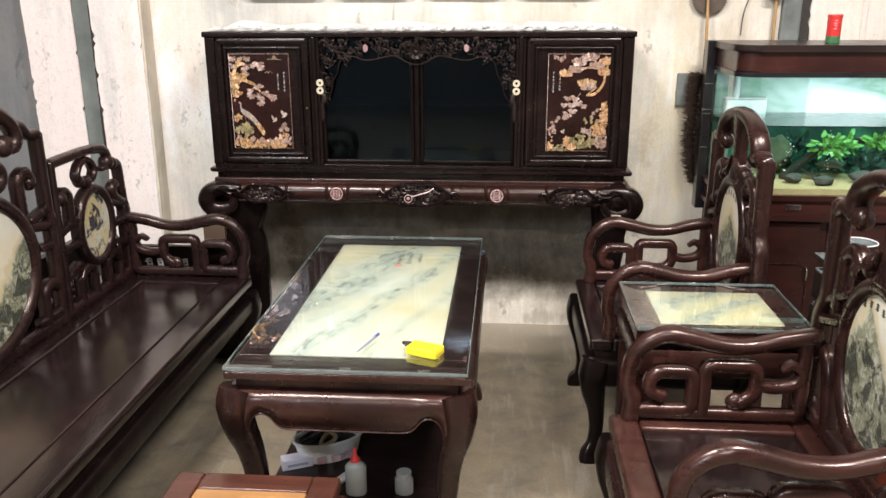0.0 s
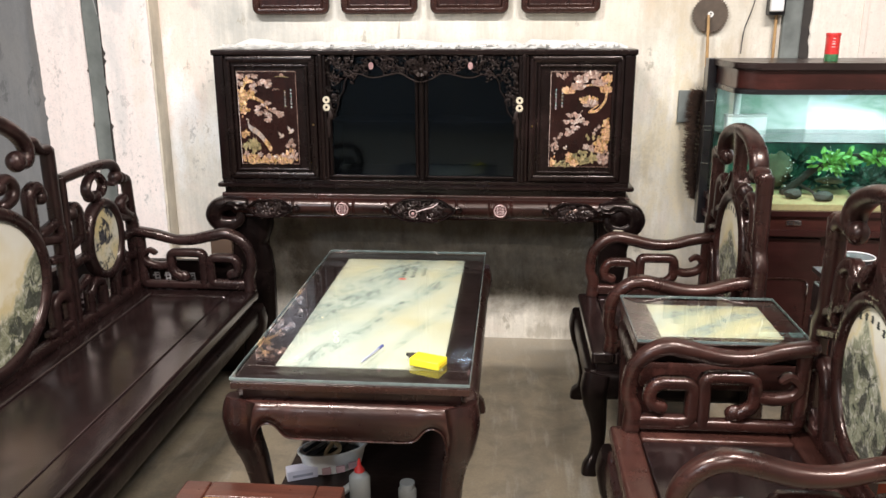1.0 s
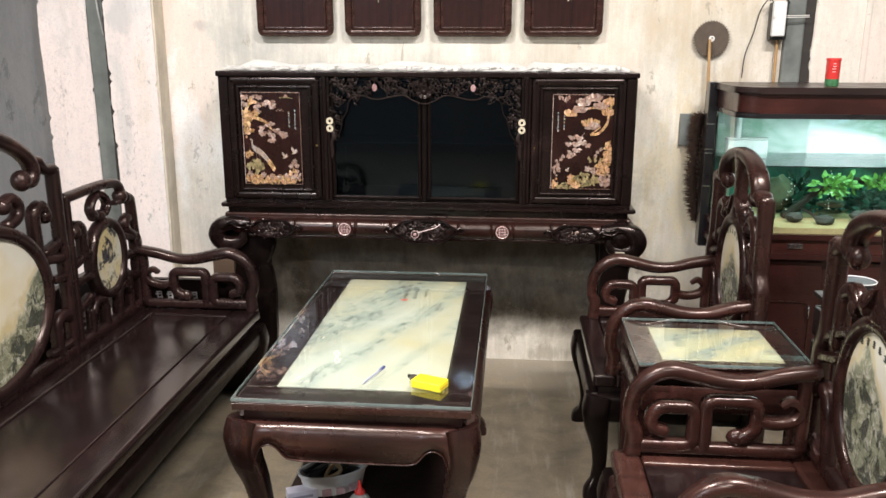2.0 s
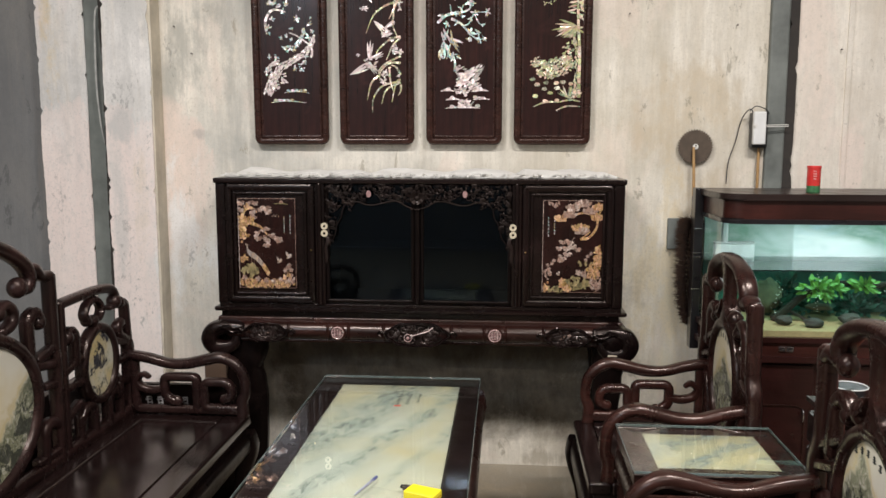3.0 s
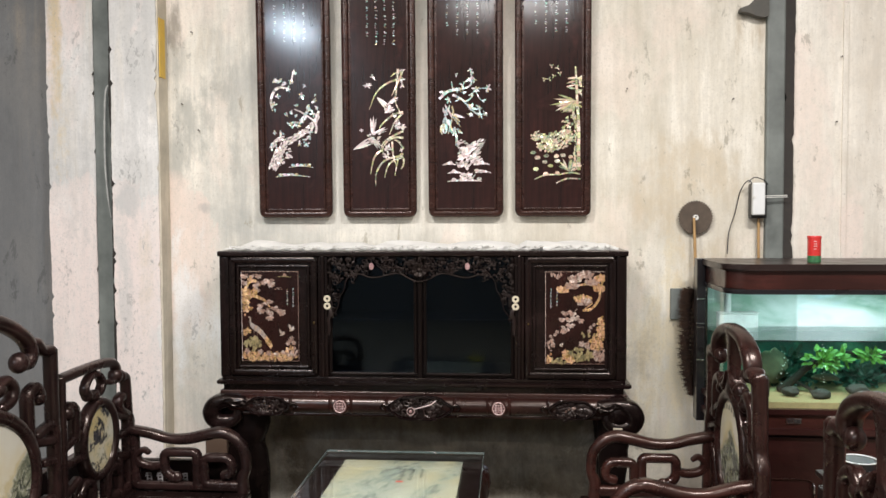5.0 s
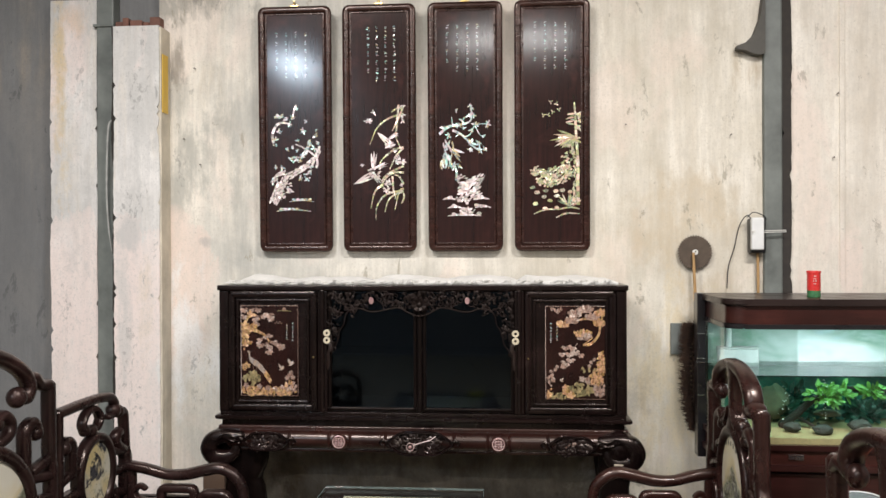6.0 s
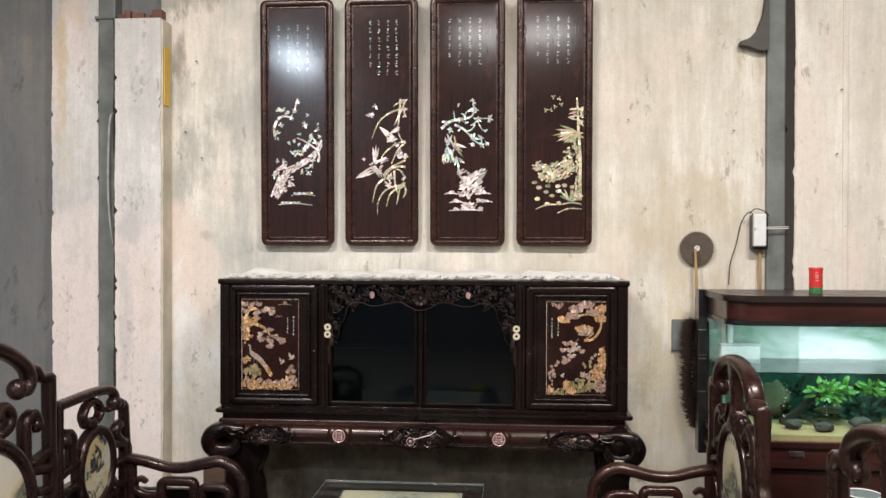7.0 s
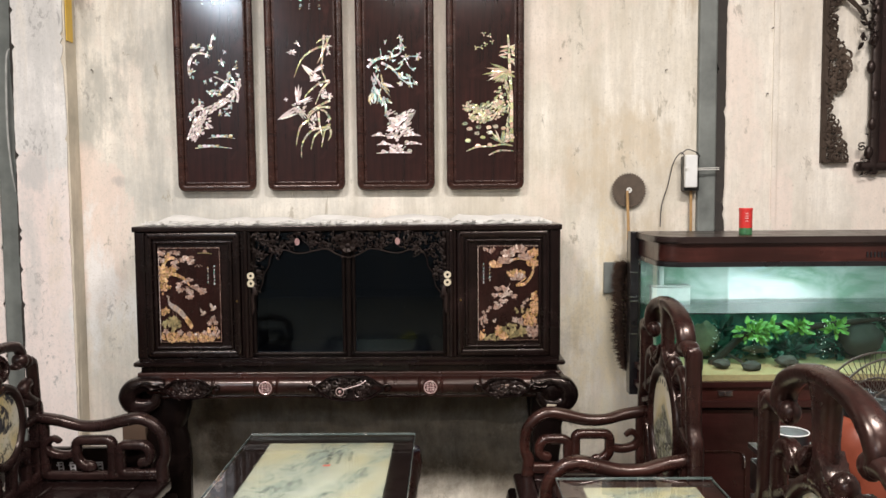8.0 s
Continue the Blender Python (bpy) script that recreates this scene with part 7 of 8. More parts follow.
def backdrop_material():
    """Printed film behind the tank: green weed below, a misty snow slope above the waterline."""
    m, nt, b = mat("tank_backdrop")
    sep = nt.nodes.new("ShaderNodeSeparateXYZ")
    nt.links.new(coords(nt), sep.inputs[0])
    x, z = sep.outputs[0], sep.outputs[2]

    def step(value, at, width):
        return ramp(nt, maths(nt, "ADD", maths(nt, "MULTIPLY", maths(nt, "SUBTRACT", value, at), 1.0 / width), 0.5), [(0.0, grey(0)), (1.0, grey(1))])
    n1 = noise_tex(nt, coords(nt, (1, 1, 0.8)), 5, 6, 0.62, 0.8)
    n2 = noise_tex(nt, coords(nt), 22, 5, 0.65, 0.8)
    weed = ramp(nt, n1, [(0.30, (0.008, 0.05, 0.05)), (0.46, (0.016, 0.12, 0.09)), (0.57, (0.05, 0.26, 0.16)), (0.68, (0.28, 0.50, 0.44))])
    weed = mix(nt, ramp(nt, n2, [(0.45, grey(0)), (0.7, grey(0.55))]), weed, (0.01, 0.05, 0.03))
    # the print above: green woods, and right of one upright edge a white slope under a pale sky
    cloud = noise_tex(nt, coords(nt, (0.7, 1, 1.3)), 6.0, 5, 0.55, 0.4)
    woods = ramp(nt, cloud, [(0.36, (0.20, 0.36, 0.27)), (0.50, (0.38, 0.50, 0.46)), (0.64, (0.52, 0.62, 0.60))])
    sky = ramp(nt, cloud, [(0.38, (0.20, 0.38, 0.27)), (0.50, (0.42, 0.56, 0.52)), (0.62, (0.56, 0.72, 0.78))])
    snow = ramp(nt, noise_tex(nt, coords(nt, (0.6, 1, 2.0)), 9.0, 4, 0.5, 0.6), [(0.35, (0.62, 0.74, 0.74)), (0.6, (0.84, 0.90, 0.90))])
    ridge = maths(nt, "ADD", maths(nt, "ADD", z, maths(nt, "MULTIPLY", maths(nt, "SUBTRACT", x, 1.74), 0.27)), maths(nt, "MULTIPLY", maths(nt, "SUBTRACT", cloud, 0.5), 0.13))
    right = mix(nt, step(ridge, 1.118, 0.045), snow, sky)
    far = mix(nt, step(x, 2.16, 0.22), right, woods)
    mist = mix(nt, step(maths(nt, "ADD", x, maths(nt, "MULTIPLY", maths(nt, "SUBTRACT", cloud, 0.5), 0.02)), 1.735, 0.012), woods, far)
    nt.links.new(mix(nt, step(z, 0.945, 0.016), weed, mist), b.inputs["Base Color"])
    b.inputs["Roughness"].default_value = 0.35
    return m


def fish_tank():
    c = thing("fish_tank", "planted glass fish tank with dark red wooden hood and stand", "aquarium", unit=WALL_UNIT)
    X0, X1, Y0, Y1, R = 1.275, 2.62, 3.46, 3.96, 0.09

    def outline(g=0.0, r=R):
        pts = []
        for cx, cy, a0 in ((X1 - r, Y0 + r, -90), (X1 - r, Y1 - 0.02, 0), (X0 + 0.02, Y1 - 0.02, 90), (X0 + r, Y0 + r, 180)):
            rr = r if cy < 3.7 else 0.02
            for k in range(7):
                a = radians(a0 + 90 * k / 6)
                pts.append((cx + (rr - g) * math.cos(a), cy + (rr - g) * math.sin(a)))
        return pts

    def ring_slab(z0, z1, g, r=R):
        b = BM()
        slab(b, outline(g, r), z1 - z0, lambda u, v, w: (u, v, z0 + w))
        es = [e for e in b.edges if abs(e.verts[0].co.z - e.verts[1].co.z) < 1e-6]
        bmesh.ops.bevel(b, geom=es, offset=min(0.006, (z1 - z0) * 0.3), segments=2, affect="EDGES")
        return b

    hood = part("hood", ring_slab(1.185, 1.272, 0.012), wood_tank, c, "dark red veneered hood")
    part("hood_lid", ring_slab(1.270, 1.298, -0.006), wood_lid, hood, "dark dusty lid")
    part("hood_trim", ring_slab(1.166, 1.187, 0.004), black_trim, hood)
    b = BM()
    for k in range(14):
        x = 2.17 + k * 0.016
        box(b, x, x + 0.007, Y0 + 0.006, Y0 + 0.02, 1.205, 1.228, 0.001)
    part("vent", b, black_plastic, hood)
    # curved front and side glass
    b = BM()
    pts = outline(0.008)
    n = len(pts)
    lo = [b.verts.new((u, v, 0.66)) for u, v in pts]
    hi = [b.verts.new((u, v, 1.168)) for u, v in pts]
    for i in range(n):
        if (pts[i][1] + pts[(i + 1) % n][1]) / 2 < Y1 - 0.03:
            b.faces.new((lo[i], lo[(i + 1) % n], hi[(i + 1) % n], hi[i]))
    g = part("glass_wall", b, tank_glass, c, "clear curved glass")
    g.visible_shadow = False
    b = BM()
    slab(b, outline(0.012), 0.004, lambda u, v, w: (u, v, 0.960 + w))
    g = part("water_surface", b, water_top, c, "still clear water")
    part("backdrop", box(BM(), X0 + 0.03, X1 - 0.03, Y1 - 0.03, Y1 - 0.02, 0.66, 1.166, 0), backdrop_material(), c, "printed green weed film, misted above the water", False)
    # hang-on filter box at the back glass
    f = part("filter_box", box(BM(), 1.345, 1.535, Y1 - 0.085, Y1 - 0.034, 0.925, 1.030, 0.008), filter_plastic, c, "pale filter box at the waterline")
    part("filter_lid", box(BM(), 1.342, 1.538, Y1 - 0.088, Y1 - 0.033, 1.031, 1.038, 0.003), filter_plastic, f)
    part("inlet_pipe", sweep(BM(), [(1.395, Y1 - 0.06, 1.036), (1.395, Y1 - 0.06, 1.166)], 0.030, 0.030, (0, 1, 0), n=10), filter_plastic, f)
    # black corner post with clips
    post = part("corner_post", box(BM(), X0 - 0.03, X0 + 0.012, Y1 - 0.07, Y1, 0.5, 1.30, 0.004), black_trim, c)
    for z in (0.80, 0.96, 0.98, 1.10):
        part("clip", box(BM(), X0 - 0.034, X0 + 0.004, Y1 - 0.074, Y1 - 0.069, z, z + 0.005, 0.001), chrome, post)
    # sand bed
    b = BM()
    nx, ny = 60, 16
    grid = []
    for i in range(nx + 1):
        row = []
        for j in range(ny + 1):
            x, y = X0 + 0.03 + (X1 - X0 - 0.06) * i / nx, Y0 + 0.02 + (Y1 - Y0 - 0.05) * j / ny
            row.append(b.verts.new((x, y, 0.687 + 0.006 * j / ny + 0.008 * noise.noise(Vector((x * 6, y * 6, 4))))))
        grid.append(row)
    for i in range(nx):
        for j in range(ny):
            b.faces.new((grid[i][j], grid[i + 1][j], grid[i + 1][j + 1], grid[i][j + 1]))
    box(b, X0 + 0.09, X1 - 0.09, Y0 + 0.02, Y1 - 0.03, 0.662, 0.69, 0)
    part("sand", b, sand_mat, c, "pale yellow sand bed")
    for i, (x, y, z, a, e, f, m_) in enumerate(((1.60, 3.60, 0.715, 0.06, 0.04, 0.026, rock_mat), (1.715, 3.56, 0.712, 0.068, 0.04, 0.026, rock_mat), (1.90, 3.62, 0.72, 0.075, 0.045, 0.03, rock_mat), (1.575, 3.79, 0.79, 0.10, 0.06, 0.105, rock_brown), (2.30, 3.76, 0.80, 0.15, 0.08, 0.10, rock_mat), (1.80, 3.74, 0.75, 0.09, 0.05, 0.02, rock_brown))):
        b = BM()
        rock(b, x, y, z, a * 0.66, e * 0.75, f * 0.85, i * 3.3)
        part("rock", b, m_, c)
    b = BM()
    sweep(b, smooth_path([(1.58, 3.69, 0.70), (1.64, 3.70, 0.745), (1.735, 3.70, 0.825), (1.88, 3.70, 0.872), (2.02, 3.71, 0.862), (2.25, 3.72, 0.885), (2.5, 3.73, 0.90)], 6), [0.04, 0.035, 0.03, 0.026, 0.03, 0.024, 0.015], [0.035, 0.03, 0.028, 0.025, 0.028, 0.02, 0.012], (0, 1, 0), n=9)
    sweep(b, smooth_path([(1.64, 3.70, 0.745), (1.69, 3.68, 0.72), (1.72, 3.67, 0.70)], 4), 0.014, 0.014, (0, 1, 0), n=7)
    part("driftwood", b, drift, c, "dark forked driftwood")
    rg = random.Random(77)
    for x, y, z, n_, r_, mm in ((1.76, 3.66, 0.84, 70, 0.07, leaf_green), (1.83, 3.67, 0.855, 50, 0.05, leaf_green), (1.98, 3.68, 0.86, 60, 0.045, leaf_green), (2.16, 3.7, 0.855, 60, 0.05, leaf_green), (1.93, 3.86, 0.77, 50, 0.08, leaf_dark), (2.14, 3.87, 0.78, 50, 0.09, leaf_dark), (1.70, 3.88, 0.80, 40, 0.08, leaf_dark), (2.42, 3.84, 0.84, 60, 0.09, leaf_dark), (1.62, 3.80, 0.735, 60, 0.07, leaf_dark), (1.80, 3.82, 0.735, 60, 0.08, leaf_dark), (2.0, 3.80, 0.735, 70, 0.08, leaf_dark), (2.22, 3.80, 0.735, 60, 0.08, leaf_dark)):
        b = BM()
        leaf_clump(b, x, y, z, n_, r_, 0.042 if mm is leaf_green else 0.05, rg)
        part("water_plant", b, mm, c, "", False)
    b = BM()
    for x in (1.56, 1.745, 2.07, 2.35):
        for k in range(16):
            knob(b, (x + rg.uniform(-0.014, 0.014), 3.60 + rg.uniform(-0.05, 0.05), rg.uniform(0.74, 0.925)), rg.uniform(0.0016, 0.0032), seg=6)
    tagged(part("bubbles", b, white_plastic, c), kind="stuff")
    # stand
    part("base_trim", ring_slab(0.640, 0.664, -0.006), wood_tank_dark, c)
    band = part("upper_band", ring_slab(0.575, 0.64, 0.008), wood_tank, c)
    pl = part("badge", box(BM(), 1.535, 1.60, Y0 + 0.003, Y0 + 0.009, 0.598, 0.622, 0.001), chrome, band, "small silver badge with plain bars")
    b = BM()
    for k in range(3):
        box(b, 1.54, 1.565, Y0 + 0.0015, Y0 + 0.004, 0.602 + k * 0.006, 0.605 + k * 0.006, 0)
        box(b, 1.57, 1.595, Y0 + 0.0015, Y0 + 0.004, 0.602 + k * 0.006, 0.605 + k * 0.006, 0)
    part("badge_bars", b, black_plastic, pl)
    part("ledge", ring_slab(0.552, 0.577, -0.008), wood_tank_dark, c)
    part("stand_body", ring_slab(BASE, 0.553, 0.03), wood_tank_dark, c, "dark red veneered stand")
    for x0, x1, hx in ((1.33, 1.70, 1.655), (1.735, 2.12, 1.78), (2.15, 2.54, 2.49)):
        d = part("stand_door", box(BM(), x0, x1, Y0 + 0.016, Y0 + 0.034, BASE + 0.04, 0.535, 0.004), wood_tank_dark, c)
        b = BM()
        e = 0.035
        loop = fillet([(x0 + e, Y0 + 0.014, -0.12), (x0 + e, Y0 + 0.014, 0.35), (x1 - e, Y0 + 0.014, 0.35), (x1 - e, Y0 + 0.014, -0.12), (x0 + e, Y0 + 0.014, -0.12)], 0.05, 5)
        sweep(b, loop, 0.008, 0.008, (0, 1, 0), n=6)
        part("door_moulding", b, wood_brown, d)
        b = BM()
        sweep(b, smooth_path([(hx, Y0 + 0.016, 0.335), (hx, Y0 - 0.004, 0.325), (hx, Y0 - 0.004, 0.285), (hx, Y0 + 0.016, 0.275)], 4), 0.007, 0.007, (1, 0, 0), n=6)
        part("handle", b, chrome, d)
    return c


fish_tank()
d_ = bpy.data.lights.new("tank_light", "AREA")
d_.shape, d_.size, d_.size_y, d_.energy, d_.color = "RECTANGLE", 0.80, 0.12, 3.3, (0.90, 0.985, 1.0)
tank_light = new("tank_light", d_)
tank_light.matrix_world = pose(1.72, 3.15, 1.206)


# ---- things by the tank and on the wall ----
def tin_can():
    c = thing("tin_can", "red tin with green base and white bars on the tank hood", "tin", (1.70, 3.62, 1.2985), unit=WALL_UNIT)
    b = BM()
    lathe(b, [(0.028, 0.0), (0.029, 0.002), (0.029, 0.03)], seg=28)
    part("base_band", b, green_paint, c, "green printed lower band")
    b = BM()
    lathe(b, [(0.0292, 0.03), (0.0292, 0.108)], seg=28)
    part("body", b, red_paint, c)
    b = BM()
    lathe(b, [(0.0305, 0.106), (0.031, 0.109), (0.031, 0.117), (0.0295, 0.119)], seg=28)
    part("lid", b, red_paint, c)
    b = BM()
    for k, (w_, z) in enumerate(((0.010, 0.094), (0.016, 0.082), (0.018, 0.072), (0.012, 0.06))):
        for j in range(3):
            a = -1.75 + (j - 1) * w_ * 9
            box(b, 0.0288 * math.cos(a) - 0.003, 0.0288 * math.cos(a) + 0.003, 0.0292 * math.sin(a) - 0.0014, 0.0292 * math.sin(a) + 0.0016, z, z + 0.002, 0)
    part("label_bars", b, paper, c)


tin_can()


def saw_blade():
    c = thing("saw_blade", "dark round saw blade hanging on the wall", "saw blade", (1.275, 4.075, 1.50), unit=WALL_UNIT)
    b = BM()
    out = []
    n = 40
    for k in range(n):
        a = 6.283 * k / n
        out += [(0.080 * math.cos(a), 0.080 * math.sin(a)), (0.089 * math.cos(a + 0.10), 0.089 * math.sin(a + 0.10))]
    slab(b, out, 0.004, lambda u, v, w: (u, -w, v))
    part("disc", b, rusty_steel, c)
    b = BM()
    lathe(b, [(0.014, 0), (0.014, 0.006)], (0, -0.010, 0), 16, (1, 1), "y")
    part("hub", b, paper, c)
    b = BM()
    sweep(b, [(0, 0.02, 0.005), (0, -0.022, 0.005)], 0.006, 0.006, (0, 0, 1), n=6)
    part("nail", b, steel, c)


saw_blade()


def broom():
    c = thing("coir_broom", "dark brown coir broom with cane handle leaning on the wall", "broom", (1.27, 4.03, 0.0), unit=WALL_UNIT)
    b = BM()
    sweep(b, [(0.0, 0.005, 1.05), (-0.002, 0.012, 1.30), (-0.008, 0.02, 1.495)], [0.016, 0.015, 0.013], [0.016, 0.015, 0.013], (0, 1, 0), n=8)
    part("handle", b, bamboo, c, "cane handle")
    b = BM()
    sweep(b, [(0.002, 0.0, 1.10), (0.0, 0.008, 1.25)], [0.024, 0.02], [0.024, 0.02], (0, 1, 0), n=8)
    part("binding", b, black_plastic, c)
    b = BM()
    rg = random.Random(12)
    core = smooth_path([(0.0, 0.0, 1.125), (-0.022, -0.01, 1.06), (-0.026, -0.02, 0.80), (0.0, -0.02, 0.60)], 12)
    for k in range(3200):
        f = rg.random()
        p = Vector(core[int(f * (len(core) - 1))])
        a = rg.uniform(0, 6.28)
        d = Vector((math.cos(a), 0.55 * math.sin(a), rg.uniform(-0.25, 0.45))).normalized()
        L = rg.uniform(0.045, 0.082) * (0.55 + 0.45 * min(1.0, 6 * f + 0.25, 5 * (1 - f) + 0.2))
        s = Vector((rg.uniform(-0.3, 0.3), rg.uniform(-0.3, 0.3), 1)).normalized() * rg.uniform(0.003, 0.006)
        e = p + d * L
        b.faces.new([b.verts.new(p + s), b.verts.new(p - s), b.verts.new(e + Vector((0, 0, rg.uniform(-0.015, 0.01))))])
    part("bristles", b, coir, c, "shaggy coir bristles", False)
    b = BM()
    sweep(b, smooth_path([(0.085, 0.0, BASE), (0.08, 0.0, 0.40), (0.02, 0.0, 0.62)], 5), 0.02, 0.02, (0, 1, 0), n=8)
    part("lower_stick", b, bamboo, c)


broom()
s_ = thing("wall_socket", "grey plastic socket plate on the wall", "socket", (1.185, 4.098, 1.055), unit=WALL_UNIT)
part("plate", box(BM(), -0.03, 0.03, -0.016, 0.004, -0.08, 0.08, 0.004), steel_paint, s_)


def power_box():
    c = thing("power_adaptor", "white power adaptor strapped to the steel post", "adaptor", (1.575, 4.055, 1.585), unit=WALL_UNIT)
    part("back_case", box(BM(), -0.034, 0.042, -0.02, 0.04, -0.09, 0.085, 0.006), black_plastic, c, "black rear case")
    part("front_case", box(BM(), -0.036, 0.026, -0.05, -0.018, -0.075, 0.088, 0.008), white_plastic, c)
    b = BM()
    for z in (0.012, 0.02):
        sweep(b, [(-0.04, -0.054, z), (0.05, -0.03, z + 0.002), (0.14, -0.02, z + 0.004)], 0.004, 0.004, (0, 0, 1), n=6)
    part("strap", b, paper, c)
    b = BM()
    sweep(b, smooth_path([(-0.03, -0.03, 0.07), (-0.05, -0.02, 0.10), (-0.08, 0.01, 0.05), (-0.10, 0.03, -0.06), (-0.13, 0.03, -0.16), (-0.14, 0.02, -0.27)], 6), 0.005, 0.005, (0, 1, 0), n=6)
    sweep(b, smooth_path([(-0.05, -0.02, 0.09), (-0.02, -0.02, 0.115), (0.03, -0.01, 0.10), (0.05, 0.0, 0.08)], 5), 0.005, 0.005, (0, 1, 0), n=6)
    part("cable", b, black_plastic, c, "thin black cable")
    b = BM()
    sweep(b, [(0.01, 0.01, -0.09), (0.012, 0.01, -0.29)], 0.014, 0.014, (0, 1, 0), n=8)
    part("stick", b, bamboo, c)


power_box()


def carved_strip():
    c = thing("carved_bracket", "dark carved wooden strip with pierced edge hung on the wall", "wood carving", (2.235, 4.075, 1.63), unit=WALL_UNIT)
    part("batten", box(BM(), 0, 0.022, -0.02, 0.014, 0, 0.84, 0.003), wood_dusty, c)
    part("foot", box(BM(), 0.022, 0.135, -0.02, 0.014, 0, 0.02, 0.003), wood_dusty, c)
    b = BM()

    def inside(u, v):
        return u < 0.085 + 0.04 * math.sin(v * 15 + 0.6) + 0.10 * max(0, v - 0.76)
    carving(b, inside, 0.02, 0.15, 0.02, 0.84, lambda u, v, w: (u, -0.008 - w, v), 230, 0.024, random.Random(71), 0.02)
    tagged(part("relief", b, wood_dusty, c, "pierced carved foliage"), kind="stuff")
    b = BM()
    for k in range(6):
        sweep(b, smooth_path([(0.04, -0.02, 0.86), (0.10 + k * 0.01, -0.03, 0.82 - k * 0.012), (0.19 + k * 0.004, -0.02, 0.74 - k * 0.012)], 3), [0.02, 0.014, 0.005], 0.012, (0, 1, 0), n=6)
    part("spray", b, wood_dusty, c)


carved_strip()


def carved_screen():
    c = thing("wall_screen", "large dark wooden screen with carved bamboo border on the wall", "wall screen", (2.44, 4.07, 1.58), unit=WALL_UNIT)
    W, H = 0.62, 1.35
    for nm, pts in (("side_rail", [(0.05, 0), (0.05, H)]), ("side_rail", [(W, 0), (W, H)]), ("bottom_rail", [(-0.03, 0.03), (W + 0.08, 0.03)]), ("top_rail", [(-0.03, H - 0.03), (W + 0.08, H - 0.03)])):
        b = BM()
        sweep(b, [(pts[0][0], -0.012, pts[0][1]), (pts[1][0], -0.012, pts[1][1])], 0.05, 0.04, (0, 1, 0), n=10)
        if pts[0][0] == pts[1][0]:
            for k in range(9):
                knob(b, (pts[0][0] - 0.015 + 0.012 * (k % 3 - 1), -0.02, 0.1 + k * 0.14), 0.03, (0.7, 0.7, 1.2), 9)
        part(nm, b, wood_black, c)
    b = BM()
    carving(b, lambda u, v: abs(u) < 0.05, -0.02, 0.045, -0.01, 0.22, lambda u, v, w: (u, -0.02 - w, v), 14, 0.015, random.Random(72), 0.02)
    carving(b, lambda u, v: abs(u) < 0.05, -0.03, 0.045, 0.62, 0.85, lambda u, v, w: (u, -0.02 - w, v), 26, 0.024, random.Random(73), 0.02)
    tagged(part("relief", b, wood_carved, c), kind="stuff")
    part("panel", box(BM(), 0.07, W - 0.02, -0.008, 0.012, 0.05, H - 0.05, 0.002), wood_panel, c)


carved_screen()


c_ = thing("loose_cable", "pale flat cable hanging beside the grey steel post", "cable", (-1.83, WALL - 0.074, 0.0), unit=WALL_UNIT)
b_ = BM()
sweep(b_, smooth_path([(0.030, 0.03, 2.225), (0.018, 0.0, 2.19), (0.008, 0.0, 2.02), (0.006, 0.0, 1.80), (0.018, 0.0, 1.62), (0.034, 0.0, 1.515)], 5), [0.006, 0.010, 0.011, 0.011, 0.009, 0.005], 0.006, (0, 1, 0), n=6)
part("cord", b_, cement_pale, c_)
# nails and hooks left in the walls
for x, z in ((1.964, 1.977), (1.985, 2.30), (1.46, 2.10), (0.93, 2.16), (-1.36, 2.50), (-1.42, 2.12), (-1.33, 1.98)):
    nl = thing("wall_nail", "small rusty nail stuck in the wall", "nail", (x, 4.086 if x > 1.7 else 4.094, z), "nails in the wall", unit=WALL_UNIT)
    b_ = BM()
    lathe(b_, [(0.002, -0.012), (0.002, 0.012)], seg=6, axis="y")
    lathe(b_, [(0.0045, -0.014), (0.0045, -0.012)], seg=8, axis="y")
    part("nail", b_, steel, nl)


# ---- small things on and round the tables ----
def cigarette_packet():
    c = thing("yellow_packet", "bright yellow card packet on the glass top", "packet", (0.118, 1.797, 0.6157), rz=-22, unit=TABLE_UNIT)
    part("box", box(BM(), -0.0425, 0.0425, -0.026, 0.026, 0, 0.021, 0.003), yellow_card, c)
    b = BM()
    box(b, 0.0423, 0.0431, -0.02, 0.02, 0.006, 0.010, 0)
    part("side_bar", b, plain("ochre_print", (0.6, 0.35, 0.02), 0.4), c)
    li = thing("lighter", "small dark lighter beside the yellow packet", "lighter", (0.074, 1.836, 0.6157), rz=-35, unit=TABLE_UNIT)
    part("body", box(BM(), -0.012, 0.012, -0.008, 0.008, 0, 0.014, 0.003), steel, li)
    b = BM()
    sweep(b, [(-0.012, 0, 0.007), (-0.02, 0, 0.007)], 0.01, 0.01, (0, 0, 1), n=8)
    part("cap", b, black_plastic, li)


cigarette_packet()


